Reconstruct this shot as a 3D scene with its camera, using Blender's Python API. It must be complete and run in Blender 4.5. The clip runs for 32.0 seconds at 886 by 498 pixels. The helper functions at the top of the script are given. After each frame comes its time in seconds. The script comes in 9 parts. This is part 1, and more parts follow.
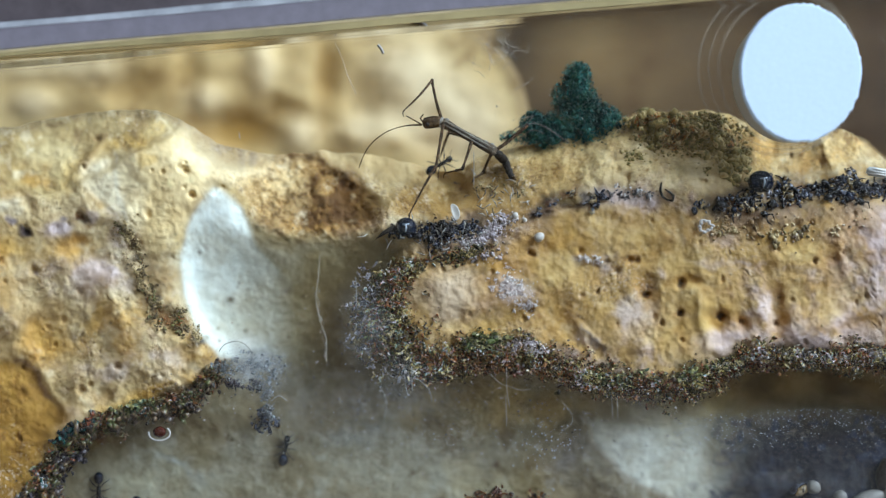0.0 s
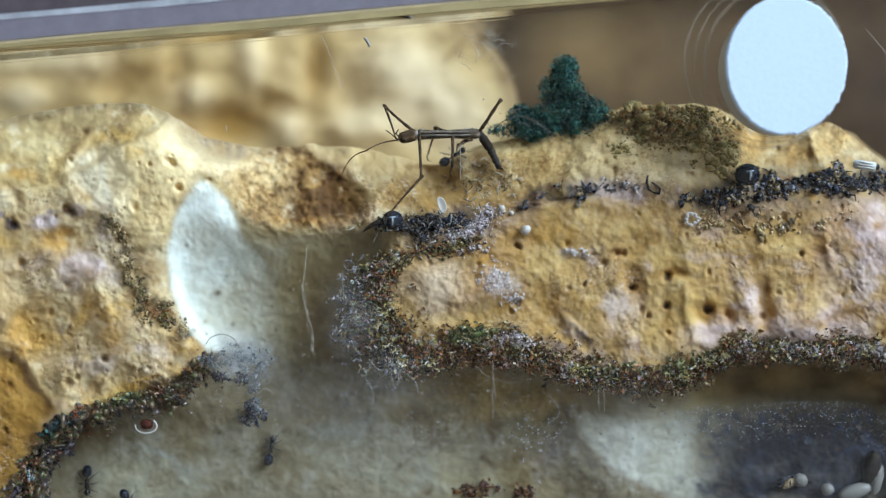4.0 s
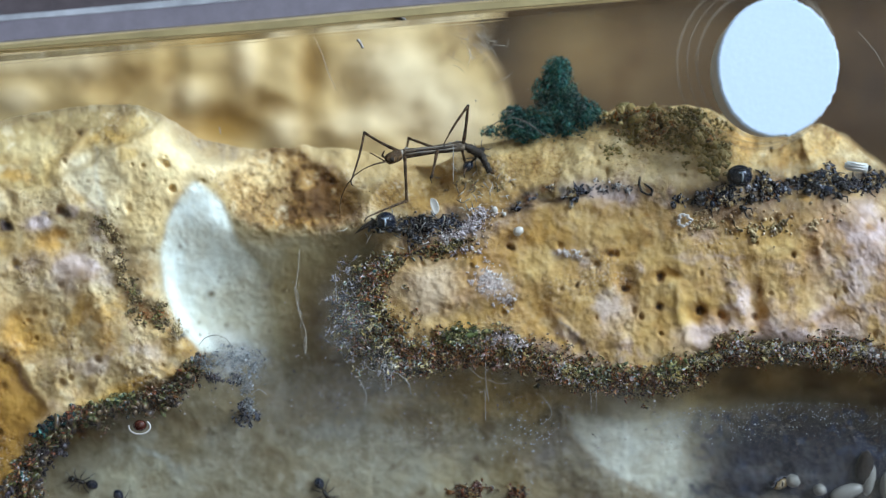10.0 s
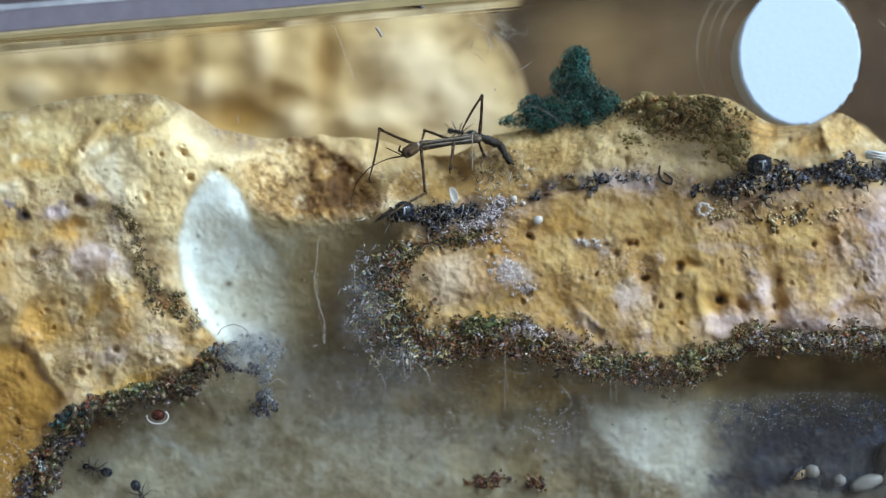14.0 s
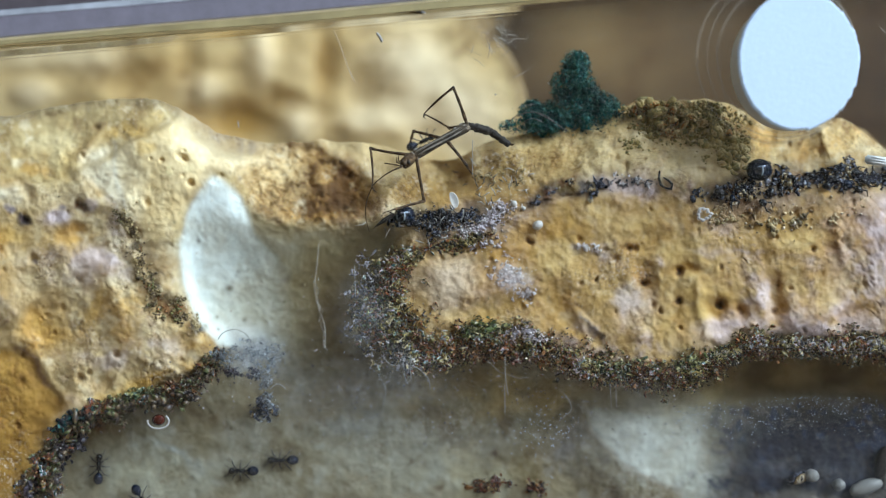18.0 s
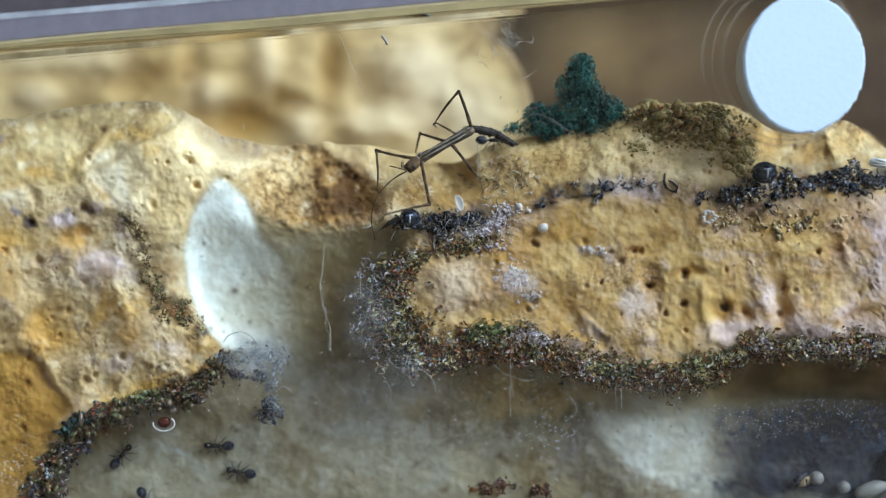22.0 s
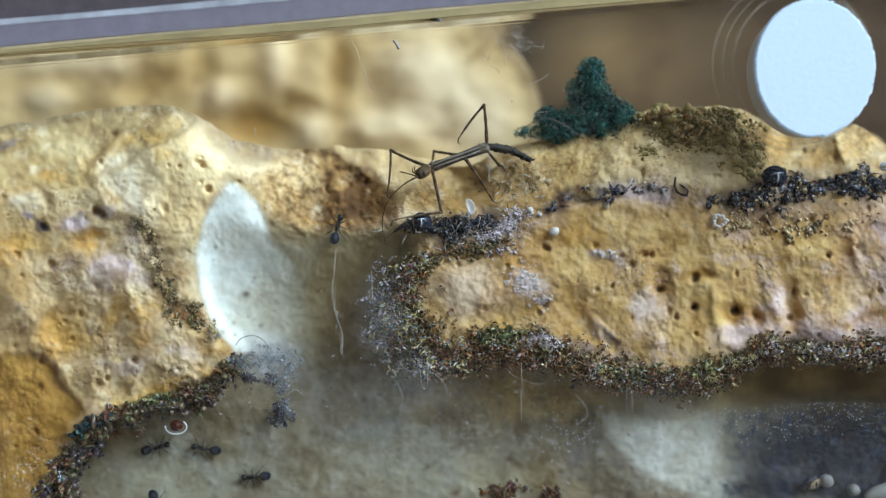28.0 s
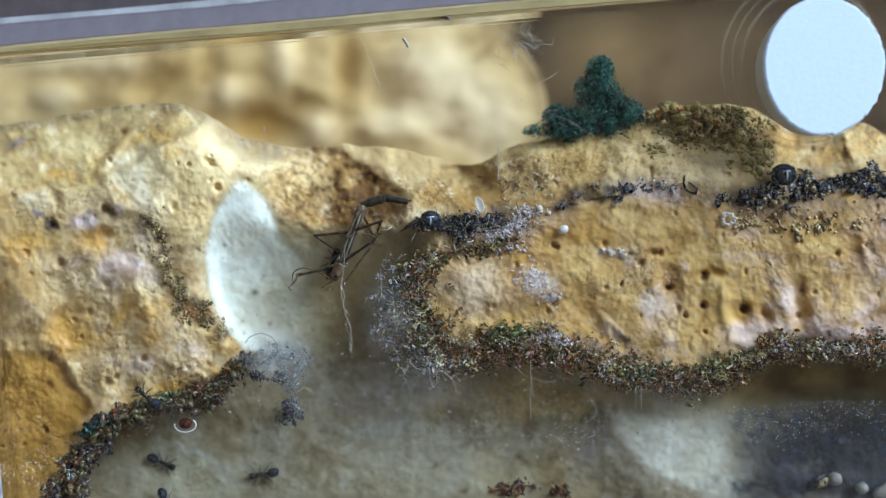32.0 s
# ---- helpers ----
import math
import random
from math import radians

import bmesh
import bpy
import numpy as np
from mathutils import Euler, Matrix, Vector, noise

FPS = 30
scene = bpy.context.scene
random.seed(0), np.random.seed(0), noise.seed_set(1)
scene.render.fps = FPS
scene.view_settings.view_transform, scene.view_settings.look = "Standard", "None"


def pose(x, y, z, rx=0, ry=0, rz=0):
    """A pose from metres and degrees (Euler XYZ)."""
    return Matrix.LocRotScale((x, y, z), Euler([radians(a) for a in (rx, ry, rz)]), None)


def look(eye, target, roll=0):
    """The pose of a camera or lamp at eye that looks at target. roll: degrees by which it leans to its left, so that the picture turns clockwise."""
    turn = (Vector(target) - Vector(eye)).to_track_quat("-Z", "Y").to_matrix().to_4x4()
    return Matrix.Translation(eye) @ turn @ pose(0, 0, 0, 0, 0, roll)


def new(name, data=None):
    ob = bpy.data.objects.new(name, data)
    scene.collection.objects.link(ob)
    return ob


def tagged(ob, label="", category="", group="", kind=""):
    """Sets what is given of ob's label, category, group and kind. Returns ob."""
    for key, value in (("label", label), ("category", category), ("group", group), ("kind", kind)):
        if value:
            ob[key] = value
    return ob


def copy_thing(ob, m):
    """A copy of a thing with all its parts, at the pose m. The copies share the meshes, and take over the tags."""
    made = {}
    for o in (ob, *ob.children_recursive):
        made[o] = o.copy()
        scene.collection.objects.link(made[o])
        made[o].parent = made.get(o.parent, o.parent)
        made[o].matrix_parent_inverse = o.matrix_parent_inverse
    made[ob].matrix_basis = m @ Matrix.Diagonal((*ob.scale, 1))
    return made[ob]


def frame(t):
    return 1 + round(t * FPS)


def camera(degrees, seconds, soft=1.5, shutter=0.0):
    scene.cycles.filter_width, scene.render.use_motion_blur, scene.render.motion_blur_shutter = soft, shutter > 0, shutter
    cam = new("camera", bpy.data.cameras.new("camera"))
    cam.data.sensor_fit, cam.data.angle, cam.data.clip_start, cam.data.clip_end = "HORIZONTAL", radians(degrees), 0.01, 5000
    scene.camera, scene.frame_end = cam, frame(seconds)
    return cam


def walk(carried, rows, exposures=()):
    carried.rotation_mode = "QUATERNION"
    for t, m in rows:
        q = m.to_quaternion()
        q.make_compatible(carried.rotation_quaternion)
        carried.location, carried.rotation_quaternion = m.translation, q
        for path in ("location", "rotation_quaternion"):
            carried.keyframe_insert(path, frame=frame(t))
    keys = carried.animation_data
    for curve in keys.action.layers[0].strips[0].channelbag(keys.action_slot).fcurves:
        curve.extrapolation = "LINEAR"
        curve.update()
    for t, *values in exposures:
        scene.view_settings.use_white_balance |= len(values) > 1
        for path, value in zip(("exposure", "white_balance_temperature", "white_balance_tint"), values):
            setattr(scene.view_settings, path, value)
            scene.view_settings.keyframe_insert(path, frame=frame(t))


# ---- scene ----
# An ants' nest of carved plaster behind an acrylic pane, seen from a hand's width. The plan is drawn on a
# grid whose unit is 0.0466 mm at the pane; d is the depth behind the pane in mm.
EYE, GRID = 0.0951, 2042.4
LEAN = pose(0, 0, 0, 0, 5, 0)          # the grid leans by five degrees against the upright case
UNIT = EYE / GRID


def at(u, v, d):
    k = (EYE + d / 1000) / GRID
    return Vector(((u - 784) * k, d / 1000, (441 - v) * k))


cam = camera(42, 32.0, soft=1.2)
cam.data.dof.use_dof = True
cam.data.dof.focus_distance = 0.0968
cam.data.dof.aperture_fstop = 11.0
walk(cam, [
    (0, LEAN @ pose(-0.00186, -0.09489, 0.00047, 90, 0.00, 0)),
    (0.5, LEAN @ pose(-0.00115, -0.09491, 0.00047, 90, 0.00, 0)),
    (1, LEAN @ pose(-0.00090, -0.09490, 0.00036, 90, 0.00, 0)),
    (1.5, LEAN @ pose(-0.00082, -0.09478, 0.00029, 90, 0.00, 0)),
    (2, LEAN @ pose(-0.00072, -0.09486, 0.00025, 90, 0.00, 0)),
    (2.5, LEAN @ pose(-0.00069, -0.09492, 0.00024, 90, 0.00, 0)),
    (3, LEAN @ pose(-0.00080, -0.09494, 0.00015, 90, 0.00, 0)),
    (3.5, LEAN @ pose(-0.00080, -0.09494, -0.00007, 90, 0.00, 0)),
    (5.5, LEAN @ pose(-0.00040, -0.09497, -0.00015, 90, 0.00, 0)),
    (6, LEAN @ pose(-0.00036, -0.09499, -0.00020, 90, 0.00, 0)),
    (6.5, LEAN @ pose(-0.00036, -0.09503, -0.00006, 90, 0.00, 0)),
    (7, LEAN @ pose(-0.00025, -0.09513, 0.00008, 90, 0.00, 0)),
    (7.5, LEAN @ pose(-0.00016, -0.09514, 0.00001, 90, 0.00, 0)),
    (8, LEAN @ pose(-0.00015, -0.09510, 0.00000, 90, 0.00, 0)),
    (8.5, LEAN @ pose(-0.00010, -0.09512, -0.00001, 90, 0.00, 0)),
    (9, LEAN @ pose(-0.00000, -0.09510, -0.00000, 90, 0.00, 0)),
    (9.5, LEAN @ pose(0.00000, -0.09512, -0.00006, 90, 0.00, 0)),
    (10, LEAN @ pose(-0.00015, -0.09516, -0.00002, 90, 0.00, 0)),
    (10.5, LEAN @ pose(-0.00044, -0.09510, 0.00002, 90, 0.00, 0)),
    (11, LEAN @ pose(-0.00059, -0.09517, -0.00001, 90, 0.00, 0)),
    (11.5, LEAN @ pose(-0.00075, -0.09510, -0.00017, 90, 0.00, 0)),
    (12, LEAN @ pose(-0.00084, -0.09509, -0.00036, 90, 0.00, 0)),
    (12.5, LEAN @ pose(-0.00089, -0.09513, -0.00054, 90, 0.00, 0)),
    (13, LEAN @ pose(-0.00116, -0.09495, -0.00052, 90, 0.00, 0)),
    (13.5, LEAN @ pose(-0.00123, -0.09492, -0.00052, 90, 0.00, 0)),
    (14, LEAN @ pose(-0.00173, -0.09483, -0.00091, 90, 0.00, 0)),
    (14.5, LEAN @ pose(-0.00175, -0.09490, -0.00074, 90, 0.00, 0)),
    (16.5, LEAN @ pose(-0.00168, -0.09495, -0.00055, 90, 0.00, 0)),
    (17, LEAN @ pose(-0.00168, -0.09496, -0.00055, 90, 0.00, 0)),
    (17.5, LEAN @ pose(-0.00174, -0.09494, -0.00058, 90, 0.00, 0)),
    (18, LEAN @ pose(-0.00175, -0.09496, -0.00051, 90, 0.00, 0)),
    (18.5, LEAN @ pose(-0.00174, -0.09491, -0.00052, 90, 0.00, 0)),
    (19, LEAN @ pose(-0.00177, -0.09498, -0.00053, 90, 0.00, 0)),
    (19.5, LEAN @ pose(-0.00185, -0.09502, -0.00065, 90, 0.00, 0)),
    (20, LEAN @ pose(-0.00191, -0.09499, -0.00062, 90, 0.00, 0)),
    (20.5, LEAN @ pose(-0.00196, -0.09502, -0.00054, 90, 0.00, 0)),
    (21, LEAN @ pose(-0.00198, -0.09506, -0.00051, 90, 0.00, 0)),
    (21.5, LEAN @ pose(-0.00212, -0.09498, -0.00046, 90, 0.00, 0)),
    (22, LEAN @ pose(-0.00219, -0.09504, -0.00029, 90, 0.00, 0)),
    (22.5, LEAN @ pose(-0.00224, -0.09509, -0.00029, 90, 0.00, 0)),
    (23, LEAN @ pose(-0.00220, -0.09507, -0.00023, 90, 0.00, 0)),
    (23.5, LEAN @ pose(-0.00217, -0.09509, -0.00017, 90, 0.00, 0)),
    (24, LEAN @ pose(-0.00218, -0.09515, -0.00013, 90, 0.00, 0)),
    (24.5, LEAN @ pose(-0.00224, -0.09510, -0.00000, 90, 0.00, 0)),
    (25, LEAN @ pose(-0.00240, -0.09511, -0.00014, 90, 0.00, 0)),
    (25.5, LEAN @ pose(-0.00253, -0.09516, -0.00007, 90, 0.00, 0)),
    (27.5, LEAN @ pose(-0.00306, -0.09529, 0.00001, 90, 0.00, 0)),
    (28, LEAN @ pose(-0.00313, -0.09532, 0.00002, 90, 0.00, 0)),
    (28.5, LEAN @ pose(-0.00314, -0.09526, -0.00003, 90, 0.00, 0)),
    (29, LEAN @ pose(-0.00316, -0.09529, -0.00002, 90, 0.00, 0)),
    (29.5, LEAN @ pose(-0.00309, -0.09533, 0.00003, 90, 0.00, 0)),
    (30, LEAN @ pose(-0.00310, -0.09528, -0.00001, 90, 0.00, 0)),
    (30.5, LEAN @ pose(-0.00314, -0.09533, 0.00001, 90, 0.00, 0)),
    (31, LEAN @ pose(-0.00323, -0.09535, 0.00014, 90, 0.00, 0)),
    (31.5, LEAN @ pose(-0.00349, -0.09531, 0.00007, 90, 0.00, 0)),
    (32, LEAN @ pose(-0.00389, -0.09535, -0.00014, 90, 0.00, 0)),
], exposures=[(0, 0.0), (32, 0.0)])

# ---- world, window light ----
world = bpy.data.worlds.new("sky")
scene.world = world
world.use_nodes = True
wn = world.node_tree
sky = wn.nodes.new("ShaderNodeTexSky")
sky.sky_type, sky.sun_disc, sky.sun_elevation, sky.sun_rotation = "NISHITA", False, radians(38), radians(120)
wn.links.new(sky.outputs[0], wn.nodes["Background"].inputs[0])
wn.nodes["Background"].inputs[1].default_value = 0.12

lamp = bpy.data.lights.new("window_daylight", "AREA")
lamp.shape, lamp.size, lamp.size_y, lamp.energy, lamp.color = "RECTANGLE", 1.1, 1.1, 76.5, (0.685, 0.84, 1.0)
window_daylight = new("window_daylight", lamp)
WINDOW = (1.16, -0.72, 0.92)
window_daylight.matrix_world = look(WINDOW, (0.0, WINDOW[1], WINDOW[2]))


# ---- materials ----
def nodes_of(name):
    m = bpy.data.materials.new(name)
    m.use_nodes = True
    nt = m.node_tree
    return m, nt, nt.nodes["Principled BSDF"], nt.nodes, nt.links


def noise_node(nt, scale, detail=4, rough=0.6, coord="Object"):
    tc, n = nt.nodes.new("ShaderNodeTexCoord"), nt.nodes.new("ShaderNodeTexNoise")
    nt.links.new(tc.outputs[coord], n.inputs["Vector"])
    n.inputs["Scale"].default_value, n.inputs["Detail"].default_value, n.inputs["Roughness"].default_value = scale, detail, rough
    return n


def ramp_node(nt, source, stops, mode="LINEAR"):
    r = nt.nodes.new("ShaderNodeValToRGB")
    r.color_ramp.interpolation = mode
    el = r.color_ramp.elements
    while len(el) < len(stops):
        el.new(0.5)
    for e, (p, c) in zip(el, stops):
        e.position, e.color = p, (*c, 1)
    nt.links.new(source, r.inputs[0])
    return r


def mix_node(nt, a, b, fac, mode="MIX"):
    m = nt.nodes.new("ShaderNodeMix")
    m.data_type, m.blend_type = "RGBA", mode
    for value, sock in ((a, m.inputs[6]), (b, m.inputs[7]), (fac, m.inputs[0])):
        if isinstance(value, bpy.types.NodeSocket):
            nt.links.new(value, sock)
        elif isinstance(value, (int, float)):
            sock.default_value = value
        else:
            sock.default_value = (*value, 1)
    return m.outputs[2]


def bump_node(nt, bsdf, height, distance, strength=1.0):
    b = nt.nodes.new("ShaderNodeBump")
    b.inputs["Distance"].default_value, b.inputs["Strength"].default_value = distance, strength
    nt.links.new(height, b.inputs["Height"])
    nt.links.new(b.outputs[0], bsdf.inputs["Normal"])


def stony(name, tint=True, colour=(0.5, 0.4, 0.25), rough=0.75, grain=3000, bump=0.00017, spec=0.25):
    """Plaster: the tint laid on the block, broken up by grain at three sizes and by small pits."""
    m, nt, b, n, l = nodes_of(name)
    fine, coarse, mid = noise_node(nt, grain, 5, 0.7), noise_node(nt, grain / 7, 3, 0.6), noise_node(nt, grain / 2.6, 4, 0.62)
    if tint:
        a = n.new("ShaderNodeAttribute")
        a.attribute_name = "tint"
        base, keep_bump = a.outputs["Color"], a.outputs["Alpha"]
    else:
        base = mix_node(nt, colour, [c * 0.6 for c in colour], coarse.outputs[0])
    share = 0.85
    if tint:
        most = n.new("ShaderNodeMath")
        most.operation = "MULTIPLY"
        most.inputs[1].default_value = 0.9
        most.use_clamp = True
        l.new(keep_bump, most.inputs[0])
        share = most.outputs[0]
    speck = ramp_node(nt, fine.outputs[0], [(0.3, (0.5, 0.43, 0.36)), (0.46, (0.98, 0.97, 0.96)), (0.56, (1.02, 1.02, 1.02)), (0.74, (1.26, 1.27, 1.3))])
    out = mix_node(nt, base, speck.outputs[0], share, "MULTIPLY")
    wash = ramp_node(nt, coarse.outputs[0], [(0.3, (0.8, 0.73, 0.64)), (0.6, (1.06, 1.06, 1.06))])
    out = mix_node(nt, out, wash.outputs[0], 0.8, "MULTIPLY")
    vein = ramp_node(nt, mid.outputs[0], [(0.34, (0.62, 0.5, 0.36)), (0.42, (1.0, 0.96, 0.88)), (0.58, (1.0, 1.0, 1.0)), (0.7, (1.12, 1.14, 1.2))])
    out = mix_node(nt, out, vein.outputs[0], share, "MULTIPLY")
    l.new(out, b.inputs["Base Color"])
    b.inputs["Roughness"].default_value, b.inputs["Specular IOR Level"].default_value = rough, spec
    dip = ramp_node(nt, mid.outputs[0], [(0.3, (0, 0, 0)), (0.44, (1, 1, 1))])
    add = n.new("ShaderNodeMath")
    add.operation = "MULTIPLY_ADD"
    l.new(dip.outputs[0], add.inputs[0])
    add.inputs[1].default_value = 0.55
    l.new(fine.outputs[0], add.inputs[2])
    height = add.outputs[0]
    if tint:
        mul = n.new("ShaderNodeMath")
        mul.operation = "MULTIPLY"
        l.new(height, mul.inputs[0])
        l.new(keep_bump, mul.inputs[1])
        height = mul.outputs[0]
    bump_node(nt, b, height, bump, 0.8)
    return m


def plain(name, colour, rough=0.5, metal=0.0, spec=0.5, scale=3000, vary=0.35, bump=0.00003):
    m, nt, b, n, l = nodes_of(name)
    x = noise_node(nt, scale, 4)
    l.new(mix_node(nt, [c * (1 - vary) for c in colour], [min(1, c * (1 + vary)) for c in colour], x.outputs[0]), b.inputs["Base Color"])
    b.inputs["Roughness"].default_value, b.inputs["Metallic"].default_value, b.inputs["Specular IOR Level"].default_value = rough, metal, spec
    bump_node(nt, b, x.outputs[0], bump)
    return m


def grainy(name, stops, rough=0.6, spec=0.4):
    """Crumbs of many colours: each one takes its own."""
    m, nt, b, n, l = nodes_of(name)
    g, x = n.new("ShaderNodeNewGeometry"), noise_node(nt, 5000, 3)
    big, add, wrap = noise_node(nt, 480, 3), n.new("ShaderNodeMath"), n.new("ShaderNodeMath")
    add.operation, wrap.operation = "MULTIPLY_ADD", "WRAP"
    l.new(big.outputs[0], add.inputs[0])
    add.inputs[1].default_value = 2.6
    half_random = n.new("ShaderNodeMath")
    half_random.operation = "MULTIPLY"
    half_random.inputs[1].default_value = 0.26
    l.new(g.outputs["Random Per Island"], half_random.inputs[0])
    l.new(half_random.outputs[0], add.inputs[2])
    l.new(add.outputs[0], wrap.inputs[0])
    wrap.inputs[1].default_value, wrap.inputs[2].default_value = 1.0, 0.0
    r = ramp_node(nt, wrap.outputs[0], stops, "CONSTANT")
    shade = ramp_node(nt, x.outputs[0], [(0.3, (0.6, 0.6, 0.6)), (0.7, (1.25, 1.25, 1.25))])
    l.new(mix_node(nt, r.outputs[0], shade.outputs[0], 0.8, "MULTIPLY"), b.inputs["Base Color"])
    b.inputs["Roughness"].default_value, b.inputs["Specular IOR Level"].default_value = rough, spec
    return m


def clear(name, tint=(1, 1, 1), gloss=0.05, haze=0.0):
    """Acrylic sheet: see-through, with a gloss that grows towards grazing."""
    m = bpy.data.materials.new(name)
    m.use_nodes = True
    nt = m.node_tree
    n, l = nt.nodes, nt.links
    n.remove(n["Principled BSDF"])
    t, g, mix, fr = n.new("ShaderNodeBsdfTransparent"), n.new("ShaderNodeBsdfGlossy"), n.new("ShaderNodeMixShader"), n.new("ShaderNodeFresnel")
    t.inputs[0].default_value = (*tint, 1)
    g.inputs["Roughness"].default_value = gloss
    fr.inputs[0].default_value = 1.27
    l.new(fr.outputs[0], mix.inputs[0])
    l.new(t.outputs[0], mix.inputs[1])
    l.new(g.outputs[0], mix.inputs[2])
    last = mix
    if haze:
        d, mix2, x = n.new("ShaderNodeBsdfDiffuse"), n.new("ShaderNodeMixShader"), noise_node(nt, 160, 5, 0.7)
        d.inputs[0].default_value = (0.6, 0.62, 0.64, 1)
        r = ramp_node(nt, x.outputs[0], [(0.42, (0, 0, 0)), (0.75, (haze, haze, haze))])
        l.new(r.outputs[0], mix2.inputs[0])
        l.new(mix.outputs[0], mix2.inputs[1])
        l.new(d.outputs[0], mix2.inputs[2])
        last = mix2
    l.new(last.outputs[0], n["Material Output"].inputs[0])
    return m


PLASTER = stony("carved_plaster")
REAR = stony("rear_plaster", grain=160, bump=0.0002)
WOOD = plain("brown_board", (0.115, 0.068, 0.03), 0.5, scale=45, vary=0.6)
DESK = plain("desk_wood", (0.25, 0.17, 0.1), 0.5, scale=20, vary=0.3, bump=0.0005)
WALL = plain("room_paint", (0.33, 0.32, 0.3), 0.8, scale=12, vary=0.05, bump=0.0005)
FRAME_PAINT = plain("white_paint", (0.75, 0.75, 0.74), 0.4, scale=15, vary=0.05)
ACRYLIC = clear("clear_acrylic", (0.985, 0.985, 0.98))
EDGE = plain("frosted_acrylic_edge", (0.19, 0.175, 0.215), 0.35, scale=900, vary=0.25)
EDGE_LIGHT = plain("pale_acrylic_edge", (0.36, 0.38, 0.43), 0.25, scale=350, vary=0.7)
EDGE_DARK = plain("dark_acrylic_edge", (0.085, 0.07, 0.08), 0.3, scale=900, vary=0.5)
EDGE_CREAM = plain("cream_glue_seam", (0.6, 0.5, 0.3), 0.45, scale=500, vary=0.4)
EDGE_OCHRE = plain("ochre_glue_seam", (0.3, 0.22, 0.1), 0.45, scale=400, vary=0.45)
EDGE_OLIVE = plain("olive_glue_seam", (0.42, 0.34, 0.17), 0.45, scale=180, vary=0.6)
PALE_FOAM = plain("shaded_foam", (0.6, 0.54, 0.45), 0.8, scale=2500, vary=0.1)
PLUG = plain("white_foam", (0.6, 0.75, 0.95), 0.85, scale=2500, vary=0.04, bump=0.00002)
DEBRIS = grainy("mixed_debris", [(0, (0.018, 0.014, 0.011)), (0.14, (0.1, 0.085, 0.03)), (0.26, (0.36, 0.27, 0.1)), (0.34, (0.035, 0.024, 0.016)), (0.46, (0.26, 0.08, 0.025)), (0.54, (0.2, 0.17, 0.06)),
                                 (0.62, (0.02, 0.018, 0.018)), (0.72, (0.48, 0.36, 0.17)), (0.78, (0.1, 0.075, 0.085)), (0.86, (0.11, 0.16, 0.12)), (0.95, (0.62, 0.56, 0.5))], 0.45)
RIM_DARK = grainy("dark_rim_debris", [(0, (0.016, 0.014, 0.016)), (0.16, (0.06, 0.045, 0.04)), (0.3, (0.13, 0.085, 0.045)), (0.42, (0.09, 0.1, 0.035)), (0.54, (0.03, 0.028, 0.032)), (0.62, (0.2, 0.06, 0.025)), (0.72, (0.24, 0.17, 0.05)),
                                    (0.8, (0.22, 0.21, 0.25)), (0.87, (0.01, 0.085, 0.08)), (0.95, (0.5, 0.47, 0.48))], 0.32, 0.6)
OLIVE_DEBRIS = grainy("olive_debris", [(0, (0.42, 0.32, 0.14)), (0.22, (0.3, 0.22, 0.075)), (0.4, (0.19, 0.155, 0.05)), (0.56, (0.5, 0.37, 0.17)), (0.7, (0.34, 0.22, 0.08)), (0.84, (0.48, 0.17, 0.04)), (0.89, (0.11, 0.08, 0.035))], 0.85)
CRUST = grainy("white_crust", [(0, (0.7, 0.66, 0.67)), (0.3, (0.6, 0.52, 0.5)), (0.6, (0.78, 0.76, 0.76)), (0.85, (0.42, 0.32, 0.28))], 0.7)
# blue-grey stops put glints into the black debris's colour
DARK_DEBRIS = grainy("black_debris", [(0, (0.009, 0.008, 0.011)), (0.22, (0.03, 0.025, 0.035)), (0.34, (0.13, 0.14, 0.18)), (0.42, (0.012, 0.012, 0.018)), (0.58, (0.22, 0.145, 0.06)), (0.68, (0.42, 0.34, 0.22)), (0.76, (0.02, 0.018, 0.024)), (0.9, (0.26, 0.26, 0.3))], 0.25, 0.65)
PALE_DEBRIS = grainy("pale_debris", [(0, (0.32, 0.3, 0.31)), (0.28, (0.2, 0.17, 0.17)), (0.48, (0.07, 0.065, 0.07)), (0.64, (0.5, 0.48, 0.48)), (0.78, (0.3, 0.2, 0.13)), (0.9, (0.06, 0.05, 0.045))], 0.6)
TAN_DEBRIS = grainy("tan_debris", [(0, (0.5, 0.4, 0.22)), (0.3, (0.3, 0.22, 0.1)), (0.55, (0.12, 0.08, 0.04)), (0.72, (0.16, 0.15, 0.05)), (0.86, (0.35, 0.11, 0.03)), (0.94, (0.04, 0.035, 0.03))], 0.7)
GRAINS = grainy("tan_grains", [(0, (0.5, 0.38, 0.22)), (0.3, (0.36, 0.23, 0.1)), (0.5, (0.62, 0.52, 0.4)), (0.62, (0.12, 0.07, 0.04)), (0.85, (0.3, 0.18, 0.08))], 0.3, 0.6)
THREADS = grainy("pale_threads", [(0, (0.55, 0.46, 0.28)), (0.2, (0.42, 0.34, 0.12)), (0.38, (0.26, 0.36, 0.33)), (0.48, (0.52, 0.42, 0.46)), (0.58, (0.36, 0.12, 0.04)), (0.74, (0.34, 0.33, 0.12)), (0.86, (0.72, 0.69, 0.65))], 0.4)
